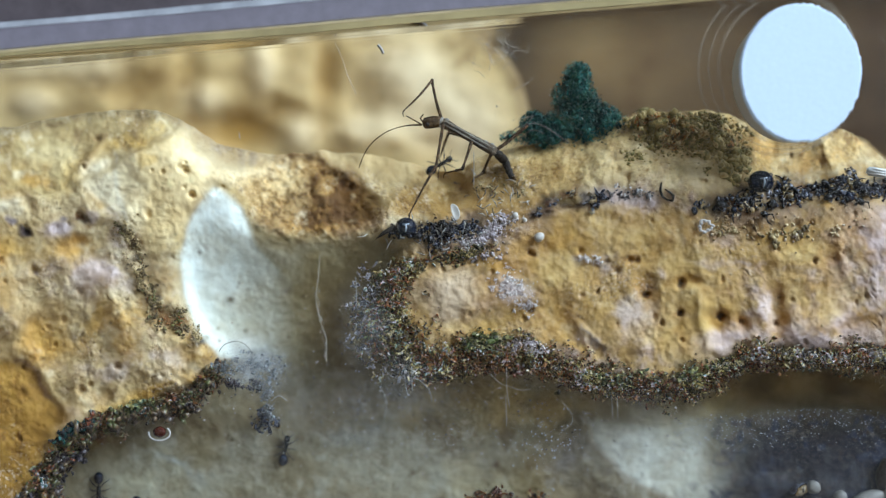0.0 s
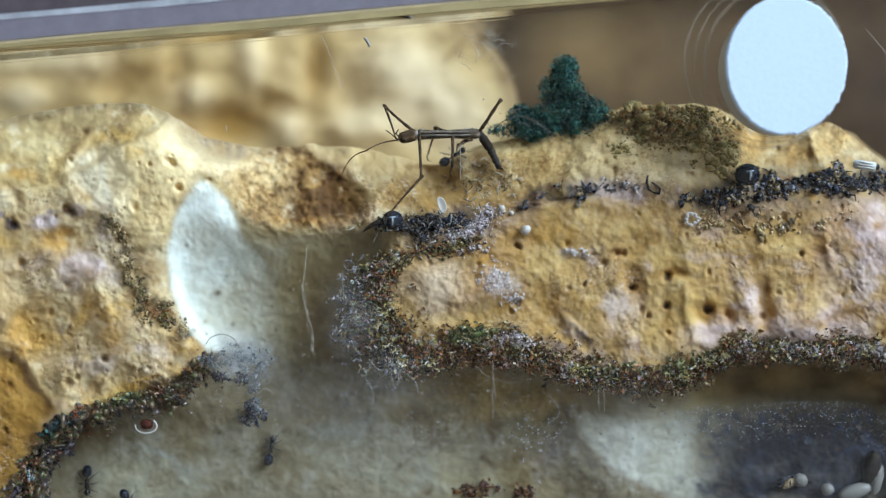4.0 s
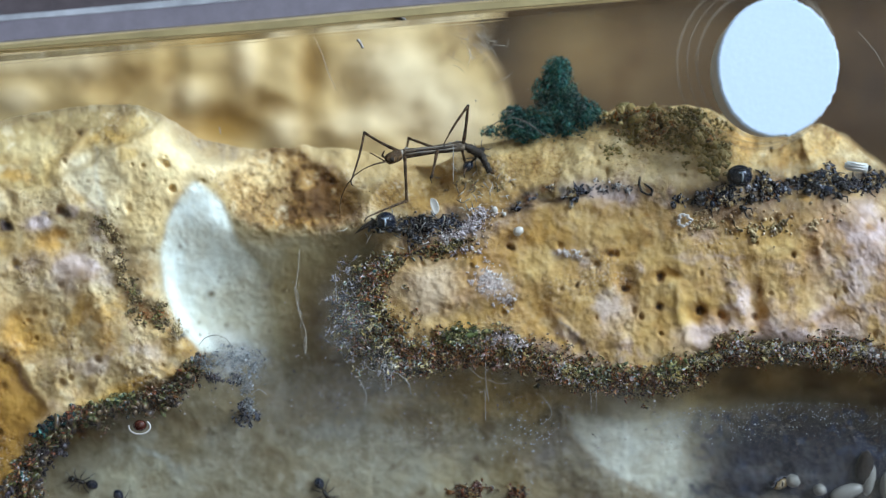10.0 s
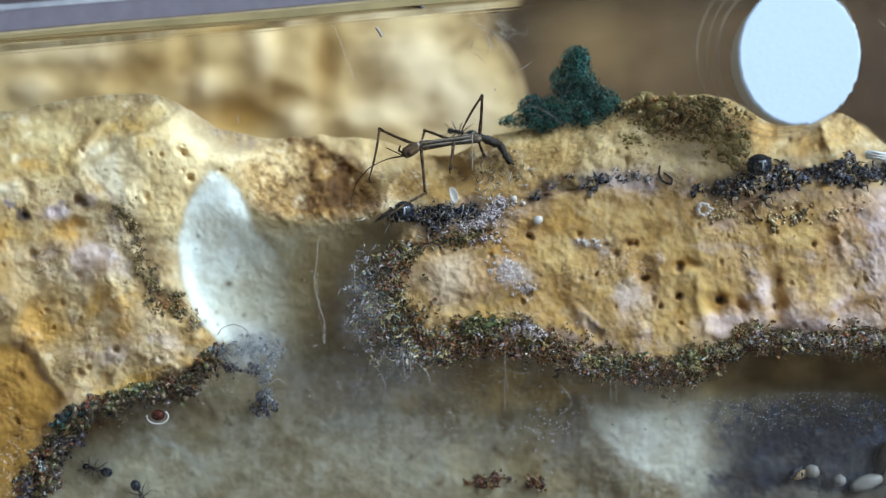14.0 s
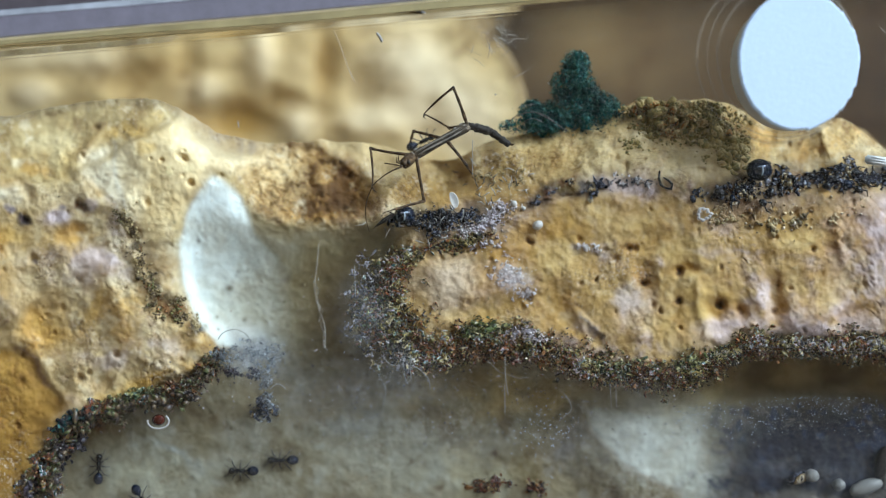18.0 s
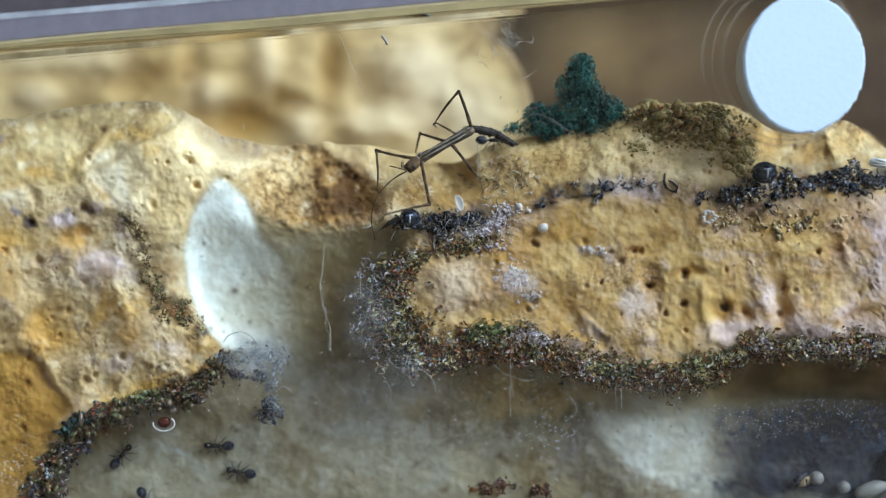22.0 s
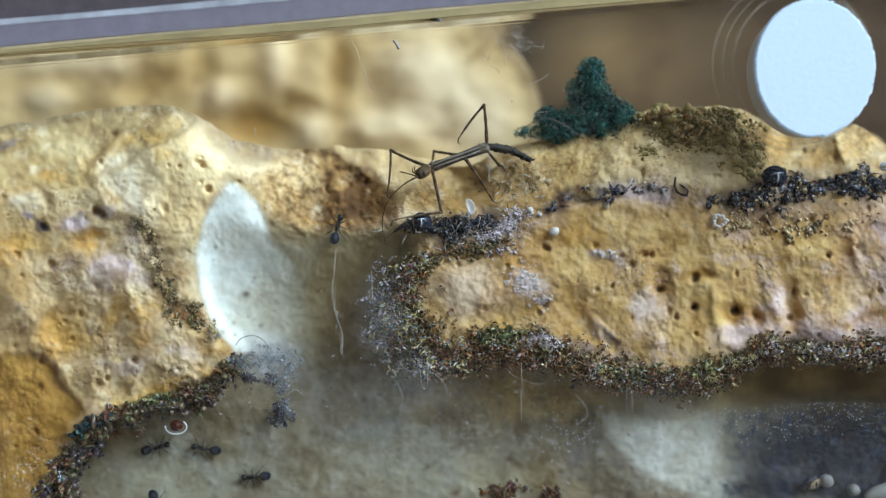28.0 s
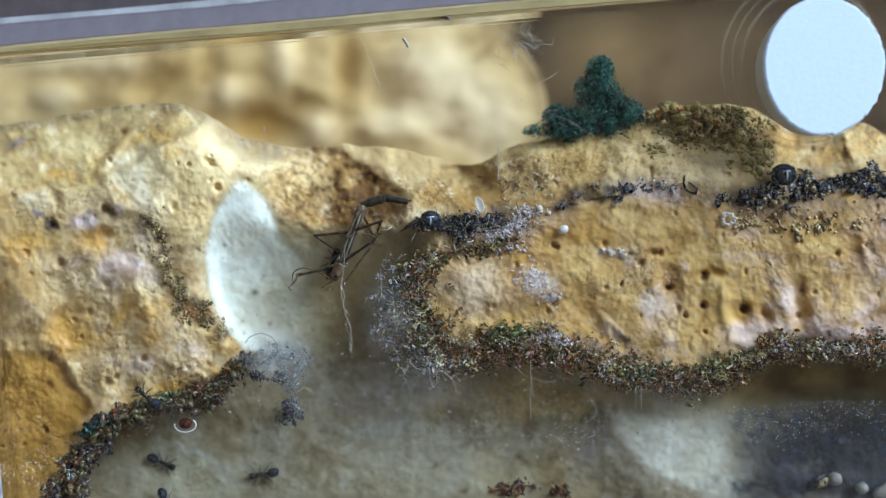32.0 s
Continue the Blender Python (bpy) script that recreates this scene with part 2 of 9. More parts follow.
LILAC_CRUST = grainy("lilac_crust", [(0, (0.48, 0.43, 0.46)), (0.22, (0.3, 0.24, 0.25)), (0.34, (0.62, 0.57, 0.57)), (0.5, (0.07, 0.055, 0.055)), (0.58, (0.48, 0.37, 0.33)), (0.72, (0.36, 0.34, 0.39)), (0.88, (0.15, 0.1, 0.06))], 0.6)
# the palest stop puts the clods' lilac highlights into the colour
PLUM_DEBRIS = grainy("plum_debris", [(0, (0.022, 0.018, 0.024)), (0.3, (0.06, 0.045, 0.06)), (0.46, (0.014, 0.012, 0.014)), (0.62, (0.09, 0.08, 0.1)), (0.74, (0.05, 0.025, 0.022)), (0.92, (0.2, 0.19, 0.22))], 0.35)
TEAL_DEBRIS = grainy("teal_debris", [(0, (0.006, 0.05, 0.05)), (0.3, (0.015, 0.015, 0.018)), (0.55, (0.02, 0.11, 0.1)), (0.75, (0.03, 0.022, 0.02)), (0.92, (0.12, 0.14, 0.16))], 0.45)
RUST_DEBRIS = grainy("rust_debris", [(0, (0.15, 0.04, 0.015)), (0.2, (0.035, 0.024, 0.02)), (0.4, (0.2, 0.085, 0.025)), (0.54, (0.05, 0.025, 0.02)), (0.68, (0.26, 0.18, 0.075)), (0.8, (0.1, 0.022, 0.016)), (0.95, (0.42, 0.38, 0.36))], 0.45)
OLIVE_CURLS = grainy("olive_curls", [(0, (0.1, 0.13, 0.04)), (0.25, (0.04, 0.045, 0.025)), (0.45, (0.26, 0.25, 0.1)), (0.62, (0.06, 0.09, 0.05)), (0.8, (0.4, 0.33, 0.16)), (0.92, (0.2, 0.07, 0.03))], 0.45)
ORANGE_DEBRIS = grainy("orange_debris", [(0, (0.45, 0.17, 0.035)), (0.4, (0.3, 0.12, 0.03)), (0.7, (0.55, 0.26, 0.07)), (0.9, (0.2, 0.12, 0.04))], 0.8)
DEW = plain("dew", (0.4, 0.44, 0.5), 0.15, scale=4000, vary=0.1)
CHITIN = plain("black_chitin", (0.012, 0.011, 0.012), 0.22, spec=0.7, scale=6000, vary=0.4, bump=0.00001)
BLUE_CHITIN = plain("blue_black_chitin", (0.008, 0.014, 0.03), 0.12, spec=0.8, scale=5000, vary=0.3, bump=0.00001)
ANT_LEG = plain("ant_leg", (0.03, 0.024, 0.02), 0.4, scale=6000)
STICK = plain("stick_insect_brown", (0.085, 0.055, 0.03), 0.55, scale=2600, vary=0.75, bump=0.00008)
STICK_GREY = plain("stick_insect_grey", (0.125, 0.108, 0.09), 0.45, scale=1900, vary=0.75, bump=0.00008)
STICK_LEG = plain("stick_insect_leg", (0.05, 0.032, 0.02), 0.5, scale=1500, vary=0.85, bump=0.00006)
STICK_PALE = plain("stick_insect_stripe", (0.25, 0.23, 0.2), 0.4, scale=1500, vary=0.95)
STICK_DARK = plain("stick_insect_dark", (0.022, 0.016, 0.012), 0.6, 0.0, 0.25, scale=3500, vary=0.6, bump=0.00006)
for m, dark, pale in ((STICK, (0.03, 0.016, 0.008), (0.24, 0.15, 0.075)), (STICK_GREY, (0.045, 0.03, 0.02), (0.3, 0.235, 0.165)), (STICK_LEG, (0.022, 0.012, 0.007), (0.19, 0.115, 0.06))):
    nt = m.node_tree                     # bark-like mottling
    x = noise_node(nt, 1700, 5, 0.75)
    r = ramp_node(nt, x.outputs[0], [(0.4, dark), (0.49, [0.35 * (a + b) for a, b in zip(dark, pale)]), (0.54, dark), (0.6, pale), (0.68, dark)])
    skin = nt.nodes["Principled BSDF"]
    nt.links.new(r.outputs[0], skin.inputs["Base Color"])
    skin.inputs["Roughness"].default_value, skin.inputs["Specular IOR Level"].default_value = 0.75, 0.15
MOSS = grainy("moss_green", [(0, (0.004, 0.032, 0.03)), (0.24, (0.012, 0.085, 0.075)), (0.42, (0.03, 0.1, 0.05)), (0.54, (0.02, 0.16, 0.15)), (0.68, (0.005, 0.04, 0.04)), (0.86, (0.06, 0.15, 0.09))], 0.6, 0.3)
FIBRE = plain("pale_fibre", (0.46, 0.44, 0.4), 0.4, scale=3000, vary=0.3)
SILK = plain("silk_thread", (0.32, 0.31, 0.29), 0.4, scale=3000, vary=0.3)
FIBRE_DARK = plain("dark_fibre", (0.08, 0.07, 0.06), 0.4, scale=3000, vary=0.2)


def faint(name, colour, share):
    """A thin film or scratch: part see-through, part matt; a mesh may carry its own share in the layer "film"."""
    m = bpy.data.materials.new(name)
    m.use_nodes = True
    nt = m.node_tree
    n, l = nt.nodes, nt.links
    n.remove(n["Principled BSDF"])
    t, d, mix = n.new("ShaderNodeBsdfTransparent"), n.new("ShaderNodeBsdfDiffuse"), n.new("ShaderNodeMixShader")
    d.inputs[0].default_value = (*colour, 1)
    if share is None:
        a, x, y = n.new("ShaderNodeAttribute"), noise_node(nt, 900, 6, 0.75), noise_node(nt, 6000, 3, 0.7)
        a.attribute_name = "film"
        r = ramp_node(nt, x.outputs[0], [(0.3, (0.25, 0.25, 0.25)), (0.7, (1.0, 1.0, 1.0))])
        r2 = ramp_node(nt, y.outputs[0], [(0.45, (0.55, 0.55, 0.55)), (0.7, (1.3, 1.3, 1.3))])
        l.new(mix_node(nt, mix_node(nt, a.outputs["Color"], r.outputs[0], 1.0, "MULTIPLY"), r2.outputs[0], 1.0, "MULTIPLY"), mix.inputs[0])
    else:
        mix.inputs[0].default_value = share
    l.new(t.outputs[0], mix.inputs[1])
    l.new(d.outputs[0], mix.inputs[2])
    l.new(mix.outputs[0], n["Material Output"].inputs[0])
    return m


SCRATCH = faint("scratched_acrylic", (0.62, 0.58, 0.52), 0.3)
FILM = faint("dust_film", (0.62, 0.66, 0.7), None)
BORE = faint("bore_mark", (0.5, 0.44, 0.36), 0.1)
BLUE_DUST = grainy("blue_grey_dust", [(0, (0.2, 0.225, 0.24)), (0.25, (0.13, 0.14, 0.15)), (0.45, (0.3, 0.33, 0.35)), (0.6, (0.09, 0.09, 0.09)), (0.75, (0.2, 0.19, 0.18)), (0.9, (0.42, 0.44, 0.46))], 0.6)
BLUE_GLINT = plain("blue_grey_glint", (0.55, 0.64, 0.75), 0.25, scale=3000, vary=0.3)
RING = faint("dried_rim", (0.7, 0.68, 0.68), 0.7)
PUPA = plain("ivory_pupa", (0.22, 0.215, 0.2), 0.45, scale=2500, vary=0.1)
RED_BEAD = plain("red_brown_bead", (0.05, 0.01, 0.006), 0.1, scale=2000, vary=0.4)
WHITE_BIT = plain("white_flake", (0.5, 0.48, 0.45), 0.45, scale=3500, vary=0.15)
GLASSY = plain("glassy_chip", (0.62, 0.66, 0.68), 0.12, scale=2500, vary=0.35)


# ---- building helpers ----
def finish(bm, name, smooth=True):
    bmesh.ops.recalc_face_normals(bm, faces=bm.faces)
    me = bpy.data.meshes.new(name)
    bm.to_mesh(me)
    bm.free()
    if smooth:
        me.shade_smooth()
    return me


def part(name, bm, material, parent, label="", smooth=True):
    ob = new(name, finish(bm, name, smooth) if isinstance(bm, bmesh.types.BMesh) else bm)
    ob.data.materials.append(material)
    ob.parent = parent
    return tagged(ob, label)


def thing(name, m, label, category, group="", kind=""):
    ob = new(name)
    ob.empty_display_size = 0.002
    ob.matrix_world = LEAN @ m
    return tagged(ob, label, category, group, kind)


def solid(name, bm, material, m, label, category, group="", kind="", smooth=True):
    ob = new(name, finish(bm, name, smooth) if isinstance(bm, bmesh.types.BMesh) else bm)
    ob.data.materials.append(material)
    ob.matrix_world = LEAN @ m
    return tagged(ob, label, category, group, kind)


def tube(bm, pts, radii, seg=8, flat=1.0):
    """A closed tube through pts with a radius at each."""
    pts = [Vector(p) for p in pts]
    rings, side = [], None
    for i, p in enumerate(pts):
        d = (pts[min(i + 1, len(pts) - 1)] - pts[max(i - 1, 0)]).normalized()
        if side is None:
            side = d.orthogonal().normalized()
        side = (side - d * side.dot(d)).normalized()
        up = d.cross(side)
        rings.append([bm.verts.new(p + radii[i] * (side * math.cos(a) + up * (flat * math.sin(a)))) for a in (2 * math.pi * j / seg for j in range(seg))])
    for a, b in zip(rings, rings[1:]):
        for j in range(seg):
            bm.faces.new((a[j], a[(j + 1) % seg], b[(j + 1) % seg], b[j]))
    bm.faces.new(rings[0][::-1])
    bm.faces.new(rings[-1])
    return bm


def ball(bm, centre, radii, seg=14, rot=None):
    r = bmesh.ops.create_uvsphere(bm, u_segments=seg, v_segments=max(6, seg * 2 // 3), radius=1)
    m = Matrix.Translation(centre) @ (rot or Matrix.Identity(4)) @ Matrix.Diagonal((*radii, 1))
    bmesh.ops.transform(bm, matrix=m, verts=r["verts"])
    return bm


def box(bm, lo, hi, bevel=0.0):
    r = bmesh.ops.create_cube(bm, size=1)
    lo, hi = Vector(lo), Vector(hi)
    bmesh.ops.transform(bm, matrix=Matrix.Translation((lo + hi) / 2) @ Matrix.Diagonal((*(hi - lo), 1)), verts=r["verts"])
    if bevel:
        bmesh.ops.bevel(bm, geom=[e for e in bm.edges if all(x in r["verts"] for x in e.verts)], offset=bevel, segments=2, affect="EDGES")
    return bm


def sheet(name, pos, tints=None):
    """A quad mesh from an array of places (rows, columns, 3), with a tint at each corner point."""
    nr, nc = pos.shape[:2]
    idx = np.arange(nr * nc).reshape(nr, nc)
    quads = np.stack([idx[:-1, :-1], idx[1:, :-1], idx[1:, 1:], idx[:-1, 1:]], -1).reshape(-1, 4)
    me = bpy.data.meshes.new(name)
    me.vertices.add(nr * nc)
    me.vertices.foreach_set("co", pos.reshape(-1).astype(np.float32))
    me.loops.add(quads.size)
    me.loops.foreach_set("vertex_index", quads.reshape(-1).astype(np.int32))
    me.polygons.add(len(quads))
    me.polygons.foreach_set("loop_start", np.arange(0, quads.size, 4, dtype=np.int32))
    me.update(calc_edges=True)
    if tints is not None:
        a = me.attributes.new("tint", "FLOAT_COLOR", "POINT")
        rgba = np.ones((nr * nc, 4), np.float32)
        rgba[:, :3] = np.clip(tints[..., :3].reshape(-1, 3), 0.004, 0.9)
        if tints.shape[-1] == 4:
            rgba[:, 3] = tints[..., 3].reshape(-1)
        a.data.foreach_set("color", rgba.reshape(-1))
    me.shade_smooth()
    return me


RNG = np.random.default_rng(7)


def grid_noise(shape, cell, seed, octaves=3, keep=0.55):
    """Smooth random relief in about -1..1 on a grid; cell: the size of its largest lumps, in grid steps."""
    rng, out, amp, total = np.random.default_rng(seed), np.zeros(shape), 1.0, 0.0
    for o in range(octaves):
        c = max(1.5, cell / 2 ** o)
        h, w = int(shape[0] / c) + 3, int(shape[1] / c) + 3
        g = rng.uniform(-1, 1, (h, w))
        y, x = np.arange(shape[0]) / c, np.arange(shape[1]) / c
        yi, xi = y.astype(int), x.astype(int)
        fy, fx = y - yi, x - xi
        fy, fx = (fy * fy * (3 - 2 * fy))[:, None], (fx * fx * (3 - 2 * fx))[None, :]
        a, b = g[yi][:, xi], g[yi][:, xi + 1]
        c0, c1 = g[yi + 1][:, xi], g[yi + 1][:, xi + 1]
        out += amp * ((a * (1 - fx) + b * fx) * (1 - fy) + (c0 * (1 - fx) + c1 * fx) * fy)
        total += amp
        amp *= keep
    return out / total * 1.6


def soften(a, s):
    """Gaussian blur over s grid steps."""
    r = int(3 * s) + 1
    k = np.exp(-0.5 * (np.arange(-r, r + 1) / s) ** 2)
    k /= k.sum()
    for axis in (0, 1):
        p = np.pad(a, [(r, r) if i == axis else (0, 0) for i in range(2)], mode="edge")
        a = sum(w * np.take(p, np.arange(i, i + a.shape[axis]), axis=axis) for i, w in enumerate(k))
    return a


# ---- the carved plaster block ----
STEP = 3.0
GU, GV = np.arange(-220, 1762, STEP), np.arange(150, 1062, STEP)
UU, VV = np.meshgrid(GU, GV)
SHAPE = UU.shape
WARP_U, WARP_V = 9 * grid_noise(SHAPE, 16, 1, 4), 9 * grid_noise(SHAPE, 16, 2, 4)


def inside(poly, warp=1.0):
    """1 within an outline drawn on the grid, with a ragged edge."""
    x, y, hit = UU + warp * WARP_U, VV + warp * WARP_V, np.zeros(SHAPE, bool)
    for (x0, y0), (x1, y1) in zip(poly, poly[1:] + poly[:1]):
        if y0 != y1:
            hit ^= ((y0 > y) != (y1 > y)) & (x < (x1 - x0) * (y - y0) / (y1 - y0) + x0)
    return hit.astype(float)


def blob(u, v, ru, rv, turn=0.0, hard=2.0, warp=1.0):
    """A soft ragged spot, 1 in the middle and 0 outside."""
    a = radians(turn)
    x, y = UU + warp * WARP_U - u, VV + warp * WARP_V - v
    x, y = x * math.cos(a) - y * math.sin(a), x * math.sin(a) + y * math.cos(a)
    return np.exp(-((x / ru) ** 2 + (y / rv) ** 2) ** hard)


CREST = [(-220, 246), (0, 213), (60, 200), (150, 186), (205, 184), (250, 188), (285, 204), (320, 228), (360, 248), (405, 258), (450, 264), (490, 262), (540, 259), (590, 263),
         (640, 268), (685, 278), (722, 289), (753, 297), (775, 292), (803, 272), (840, 258), (880, 250), (930, 243), (1000, 226), (1060, 200), (1090, 189), (1150, 190), (1200, 187),
         (1250, 192), (1290, 214), (1330, 230), (1385, 234), (1412, 222), (1440, 215), (1470, 228), (1500, 248), (1530, 275), (1568, 305), (1640, 366), (1762, 455)]
crest = np.interp(GU, [c[0] for c in CREST], [c[1] for c in CREST])
crest = np.convolve(np.pad(crest, 4, mode="edge"), np.ones(9) / 9, "valid")
BELOW = VV - crest[None, :]
crest += 2.5 * grid_noise((1, len(GU)), 9, 3, 3)[0]
BELOW = BELOW - 5 * grid_noise(SHAPE, 18, 4, 3)                          # how far below the crest

CHAMBER = inside([(-40, 1100), (20, 905), (45, 815), (95, 765), (150, 742), (225, 722), (295, 700), (335, 662), (352, 625), (345, 600), (315, 575), (285, 500), (281, 440), (300, 380), (335, 326), (372, 345),
                  (410, 385), (470, 410), (560, 418), (640, 405), (668, 425), (655, 470), (640, 540), (672, 612), (715, 662), (800, 640), (900, 645), (1000, 683), (1110, 690),
                  (1205, 678), (1262, 642), (1350, 630), (1450, 636), (1568, 655), (1780, 690), (1780, 1100)], 0.6)
UPPER = inside([(440, 270), (500, 262), (538, 272), (578, 294), (606, 318), (626, 350), (626, 398), (560, 415), (470, 408), (400, 380), (380, 330)], 0.8)
NOTCH = blob(735, 318, 70, 26, -8, 1.5)
relief = grid_noise(SHAPE, 40, 11, 5, 0.5)
lumps = grid_noise(SHAPE, 14, 12, 4, 0.55)
fine = grid_noise(SHAPE, 4, 13, 2, 0.6)
slope = np.clip(1 - BELOW / 150, 0, 1.3)
left_slope = np.clip(1 - BELOW / 120, 0, 1.3)
west = 1 / (1 + np.exp((UU - 420) / 40))
depth = 1.0 + 5.2 * slope ** 1.5 * (1 - west) + 3.6 * left_slope ** 1.7 * west
chamber = soften(CHAMBER, 4.0)
deep = soften(CHAMBER, 16.0)
under = np.clip((VV - 330) / 250, 0, 1)
under = under * under * (3 - 2 * under)
taper = 1 - (1 - (0.22 + 0.78 * under)) / (1 + np.exp((UU - 680) / 25))          # the chamber deepens gently from its upper lip
depth += (3.0 * chamber + 2.6 * np.clip(deep - 0.35, 0, 1)) * taper
depth += 2.2 * soften(UPPER, 6) + 1.4 * NOTCH
depth += 2.6 * soften(inside([(1225, 660), (1300, 625), (1500, 632), (1700, 660), (1720, 735), (1560, 722), (1420, 700), (1300, 705), (1215, 712)], 0.8), 5)   # tunnel under the tongue
depth -= 1.2 * blob(1110, 850, 95, 130, 25, 1.5) * chamber                                        # raised ramp on the chamber floor
# the wall with the facets over the left half
facets = [(120, 250, 95, 50, -20, 0.7), (255, 250, 60, 80, 10, -0.6), (60, 330, 90, 60, 0, 0.7), (330, 285, 70, 30, -10, -0.9), (75, 575, 75, 65, 0, 0.7),
          (170, 500, 60, 40, 0, -0.5), (225, 590, 55, 60, 15, -0.6), (40, 650, 40, 55, 20, 0.8), (130, 420, 60, 40, 0, 0.5), (470, 330, 60, 45, 0, -0.4), (880, 285, 60, 22, 0, -0.6),
          (1060, 300, 70, 25, -10, -0.7), (1185, 300, 60, 30, 5, -0.6), (1250, 255, 55, 55, 0, 0.7), (1460, 260, 50, 35, 0, -0.5), (1330, 275, 30, 40, 0, 0.6)]
for u, v, ru, rv, turn, h in facets:
    depth += h * blob(u, v, ru, rv, turn, 1.4, 0.8)
BROW = inside([(-220, 150), (260, 150), (292, 205), (262, 222), (225, 240), (172, 266), (140, 292), (95, 322), (30, 338), (-220, 350)], 0.7)
FACE = inside([(172, 268), (228, 244), (268, 226), (305, 246), (335, 292), (305, 335), (284, 430), (230, 440), (205, 380), (180, 320)], 0.7)
depth += 0.55 * soften(BROW, 1.0) * np.clip(1 - (VV - 190) / 200, 0.2, 1)
depth -= 0.22 * soften(FACE, 8)
LOW_WEST = inside([(-220, 632), (-10, 628), (14, 630), (30, 655), (46, 690), (84, 726), (52, 752), (45, 815), (20, 905), (-40, 1100), (-220, 1100)], 0.5)
depth += 0.3 * soften(LOW_WEST, 1.5)
depth += 1.6 * soften(inside([(530, 240), (640, 240), (722, 270), (770, 300), (742, 318), (690, 316), (650, 326), (612, 314), (580, 288), (545, 270)], 0.5), 3)
depth += 0.9 * soften(inside([(262, 190), (300, 205), (340, 232), (390, 250), (455, 256), (436, 280), (388, 289), (346, 287), (318, 270), (296, 236)], 0.3), 3)
depth -= 0.1 * soften(inside([(160, 268), (228, 244), (262, 226), (300, 330), (284, 430), (205, 420), (178, 380), (164, 320)], 0.3), 1.2)
depth -= 0.6 * blob(120, 268, 38, 9, 55, 1.3, 0.6) + 0.2 * blob(146, 310, 36, 13, -62, 1.5, 0.5) + 0.1 * blob(200, 330, 26, 44, 0, 1.6, 0.5)
depth += 0.25 * blob(10, 352, 20, 8, -50, 1.3, 1) + 0.5 * blob(85, 420, 36, 12, 15, 1.3, 1)
TOP_WEST = np.clip(1.3 - BELOW / 220, 0, 1) * west
# dents of the tongue
for u, v, ru, rv, turn, h in [(955, 548, 40, 34, 20, 0.4), (1090, 440, 30, 18, 25, 0.35), (1106, 500, 15, 44, 6, 0.45), (1232, 553, 27, 24, 0, 0.5), (1275, 563, 12, 18, 0, 0.5), (1332, 545, 17, 40, 10, 0.65),
                              (1390, 570, 60, 30, 0, -0.35), (1480, 520, 60, 50, -30, 0.3), (1430, 440, 30, 24, 0, 0.4), (1445, 452, 8, 26, 12, -0.35), (930, 500, 40, 34, 0, -0.3), (850, 520, 60, 24, 0, -0.3),
                              (1010, 470, 40, 22, 0, 0.2), (1205, 555, 11, 46, 4, -0.4), (1235, 606, 34, 9, -6, -0.4), (1180, 491, 34, 9, 0, 0.35), (1300, 520, 14, 42, 14, -0.35), (1470, 575, 40, 20, 20, 0.35),
                              (800, 560, 50, 16, 0, 0.3), (745, 500, 60, 34, 8, -0.3), (1000, 585, 9, 34, 40, -0.5), (1012, 600, 7, 30, 40, 0.5), (905, 430, 40, 18, -20, 0.2), (1360, 440, 60, 24, 0, -0.25)]:
    depth += h * blob(u, v, ru, rv, turn, 1.3, 0.8)


def along(line, width):
    near = np.full(SHAPE, 1e9)
    x, y = UU + 1.4 * WARP_U, VV + 1.4 * WARP_V
    for (x0, y0), (x1, y1) in zip(line, line[1:]):
        t = np.clip(((x - x0) * (x1 - x0) + (y - y0) * (y1 - y0)) / ((x1 - x0) ** 2 + (y1 - y0) ** 2), 0, 1)
        near = np.minimum(near, np.hypot(x - x0 - t * (x1 - x0), y - y0 - t * (y1 - y0)))
    return np.exp(-(near / width) ** 2)


TONGUE_RIM = [(690, 455), (650, 490), (632, 545), (660, 600), (705, 640), (760, 625), (830, 605), (900, 622), (960, 640), (1030, 665), (1110, 672), (1190, 668), (1235, 645), (1290, 615), (1360, 622), (1430, 622), (1500, 618), (1560, 640), (1650, 660), (1740, 680)]
CHAMBER_RIM = [(20, 905), (45, 840), (75, 785), (120, 758), (180, 735), (240, 715), (300, 695), (330, 665), (345, 640)]
SEAM = [(170, 385), (195, 420), (205, 455), (222, 500), (245, 545), (290, 575), (312, 590)]
GROOVE = [(668, 402), (760, 398), (840, 385), (930, 352), (985, 333)]
GROOVE_EAST = [(1195, 350), (1250, 352), (1300, 345), (1400, 330), (1490, 328), (1575, 318)]
rims = [along(TONGUE_RIM, 26), along(CHAMBER_RIM, 26), along(SEAM, 17), along(GROOVE, 15), along(GROOVE_EAST, 20)]
matted = np.maximum(rims[0], rims[1])
# mask of the chamber
wet = np.clip(chamber, 0, 1)


def scoops(n, size, seed, amount):
    """Shallow hollows left by the carving tool, with sharp ridges between them."""
    rng = np.random.default_rng(seed)
    out = np.full(SHAPE, -9.0)
    for k in range(n):
        u, v, r, a, q = rng.uniform(-220, 1760), rng.uniform(160, 720), size * rng.uniform(0.7, 1.5), rng.uniform(0, math.pi), rng.uniform(0.6, 1.0)
        x, y = UU + 0.8 * WARP_U - u, VV + 0.8 * WARP_V - v
        x, y = x * math.cos(a) + y * math.sin(a), (y * math.cos(a) - x * math.sin(a)) / q
        out = np.maximum(out, rng.uniform(-0.3, 0.3) + rng.uniform(-0.3, 0.3) * x / r + amount * (0.6 - (x * x + y * y) / r ** 2))
    return np.maximum(out, -1.2)


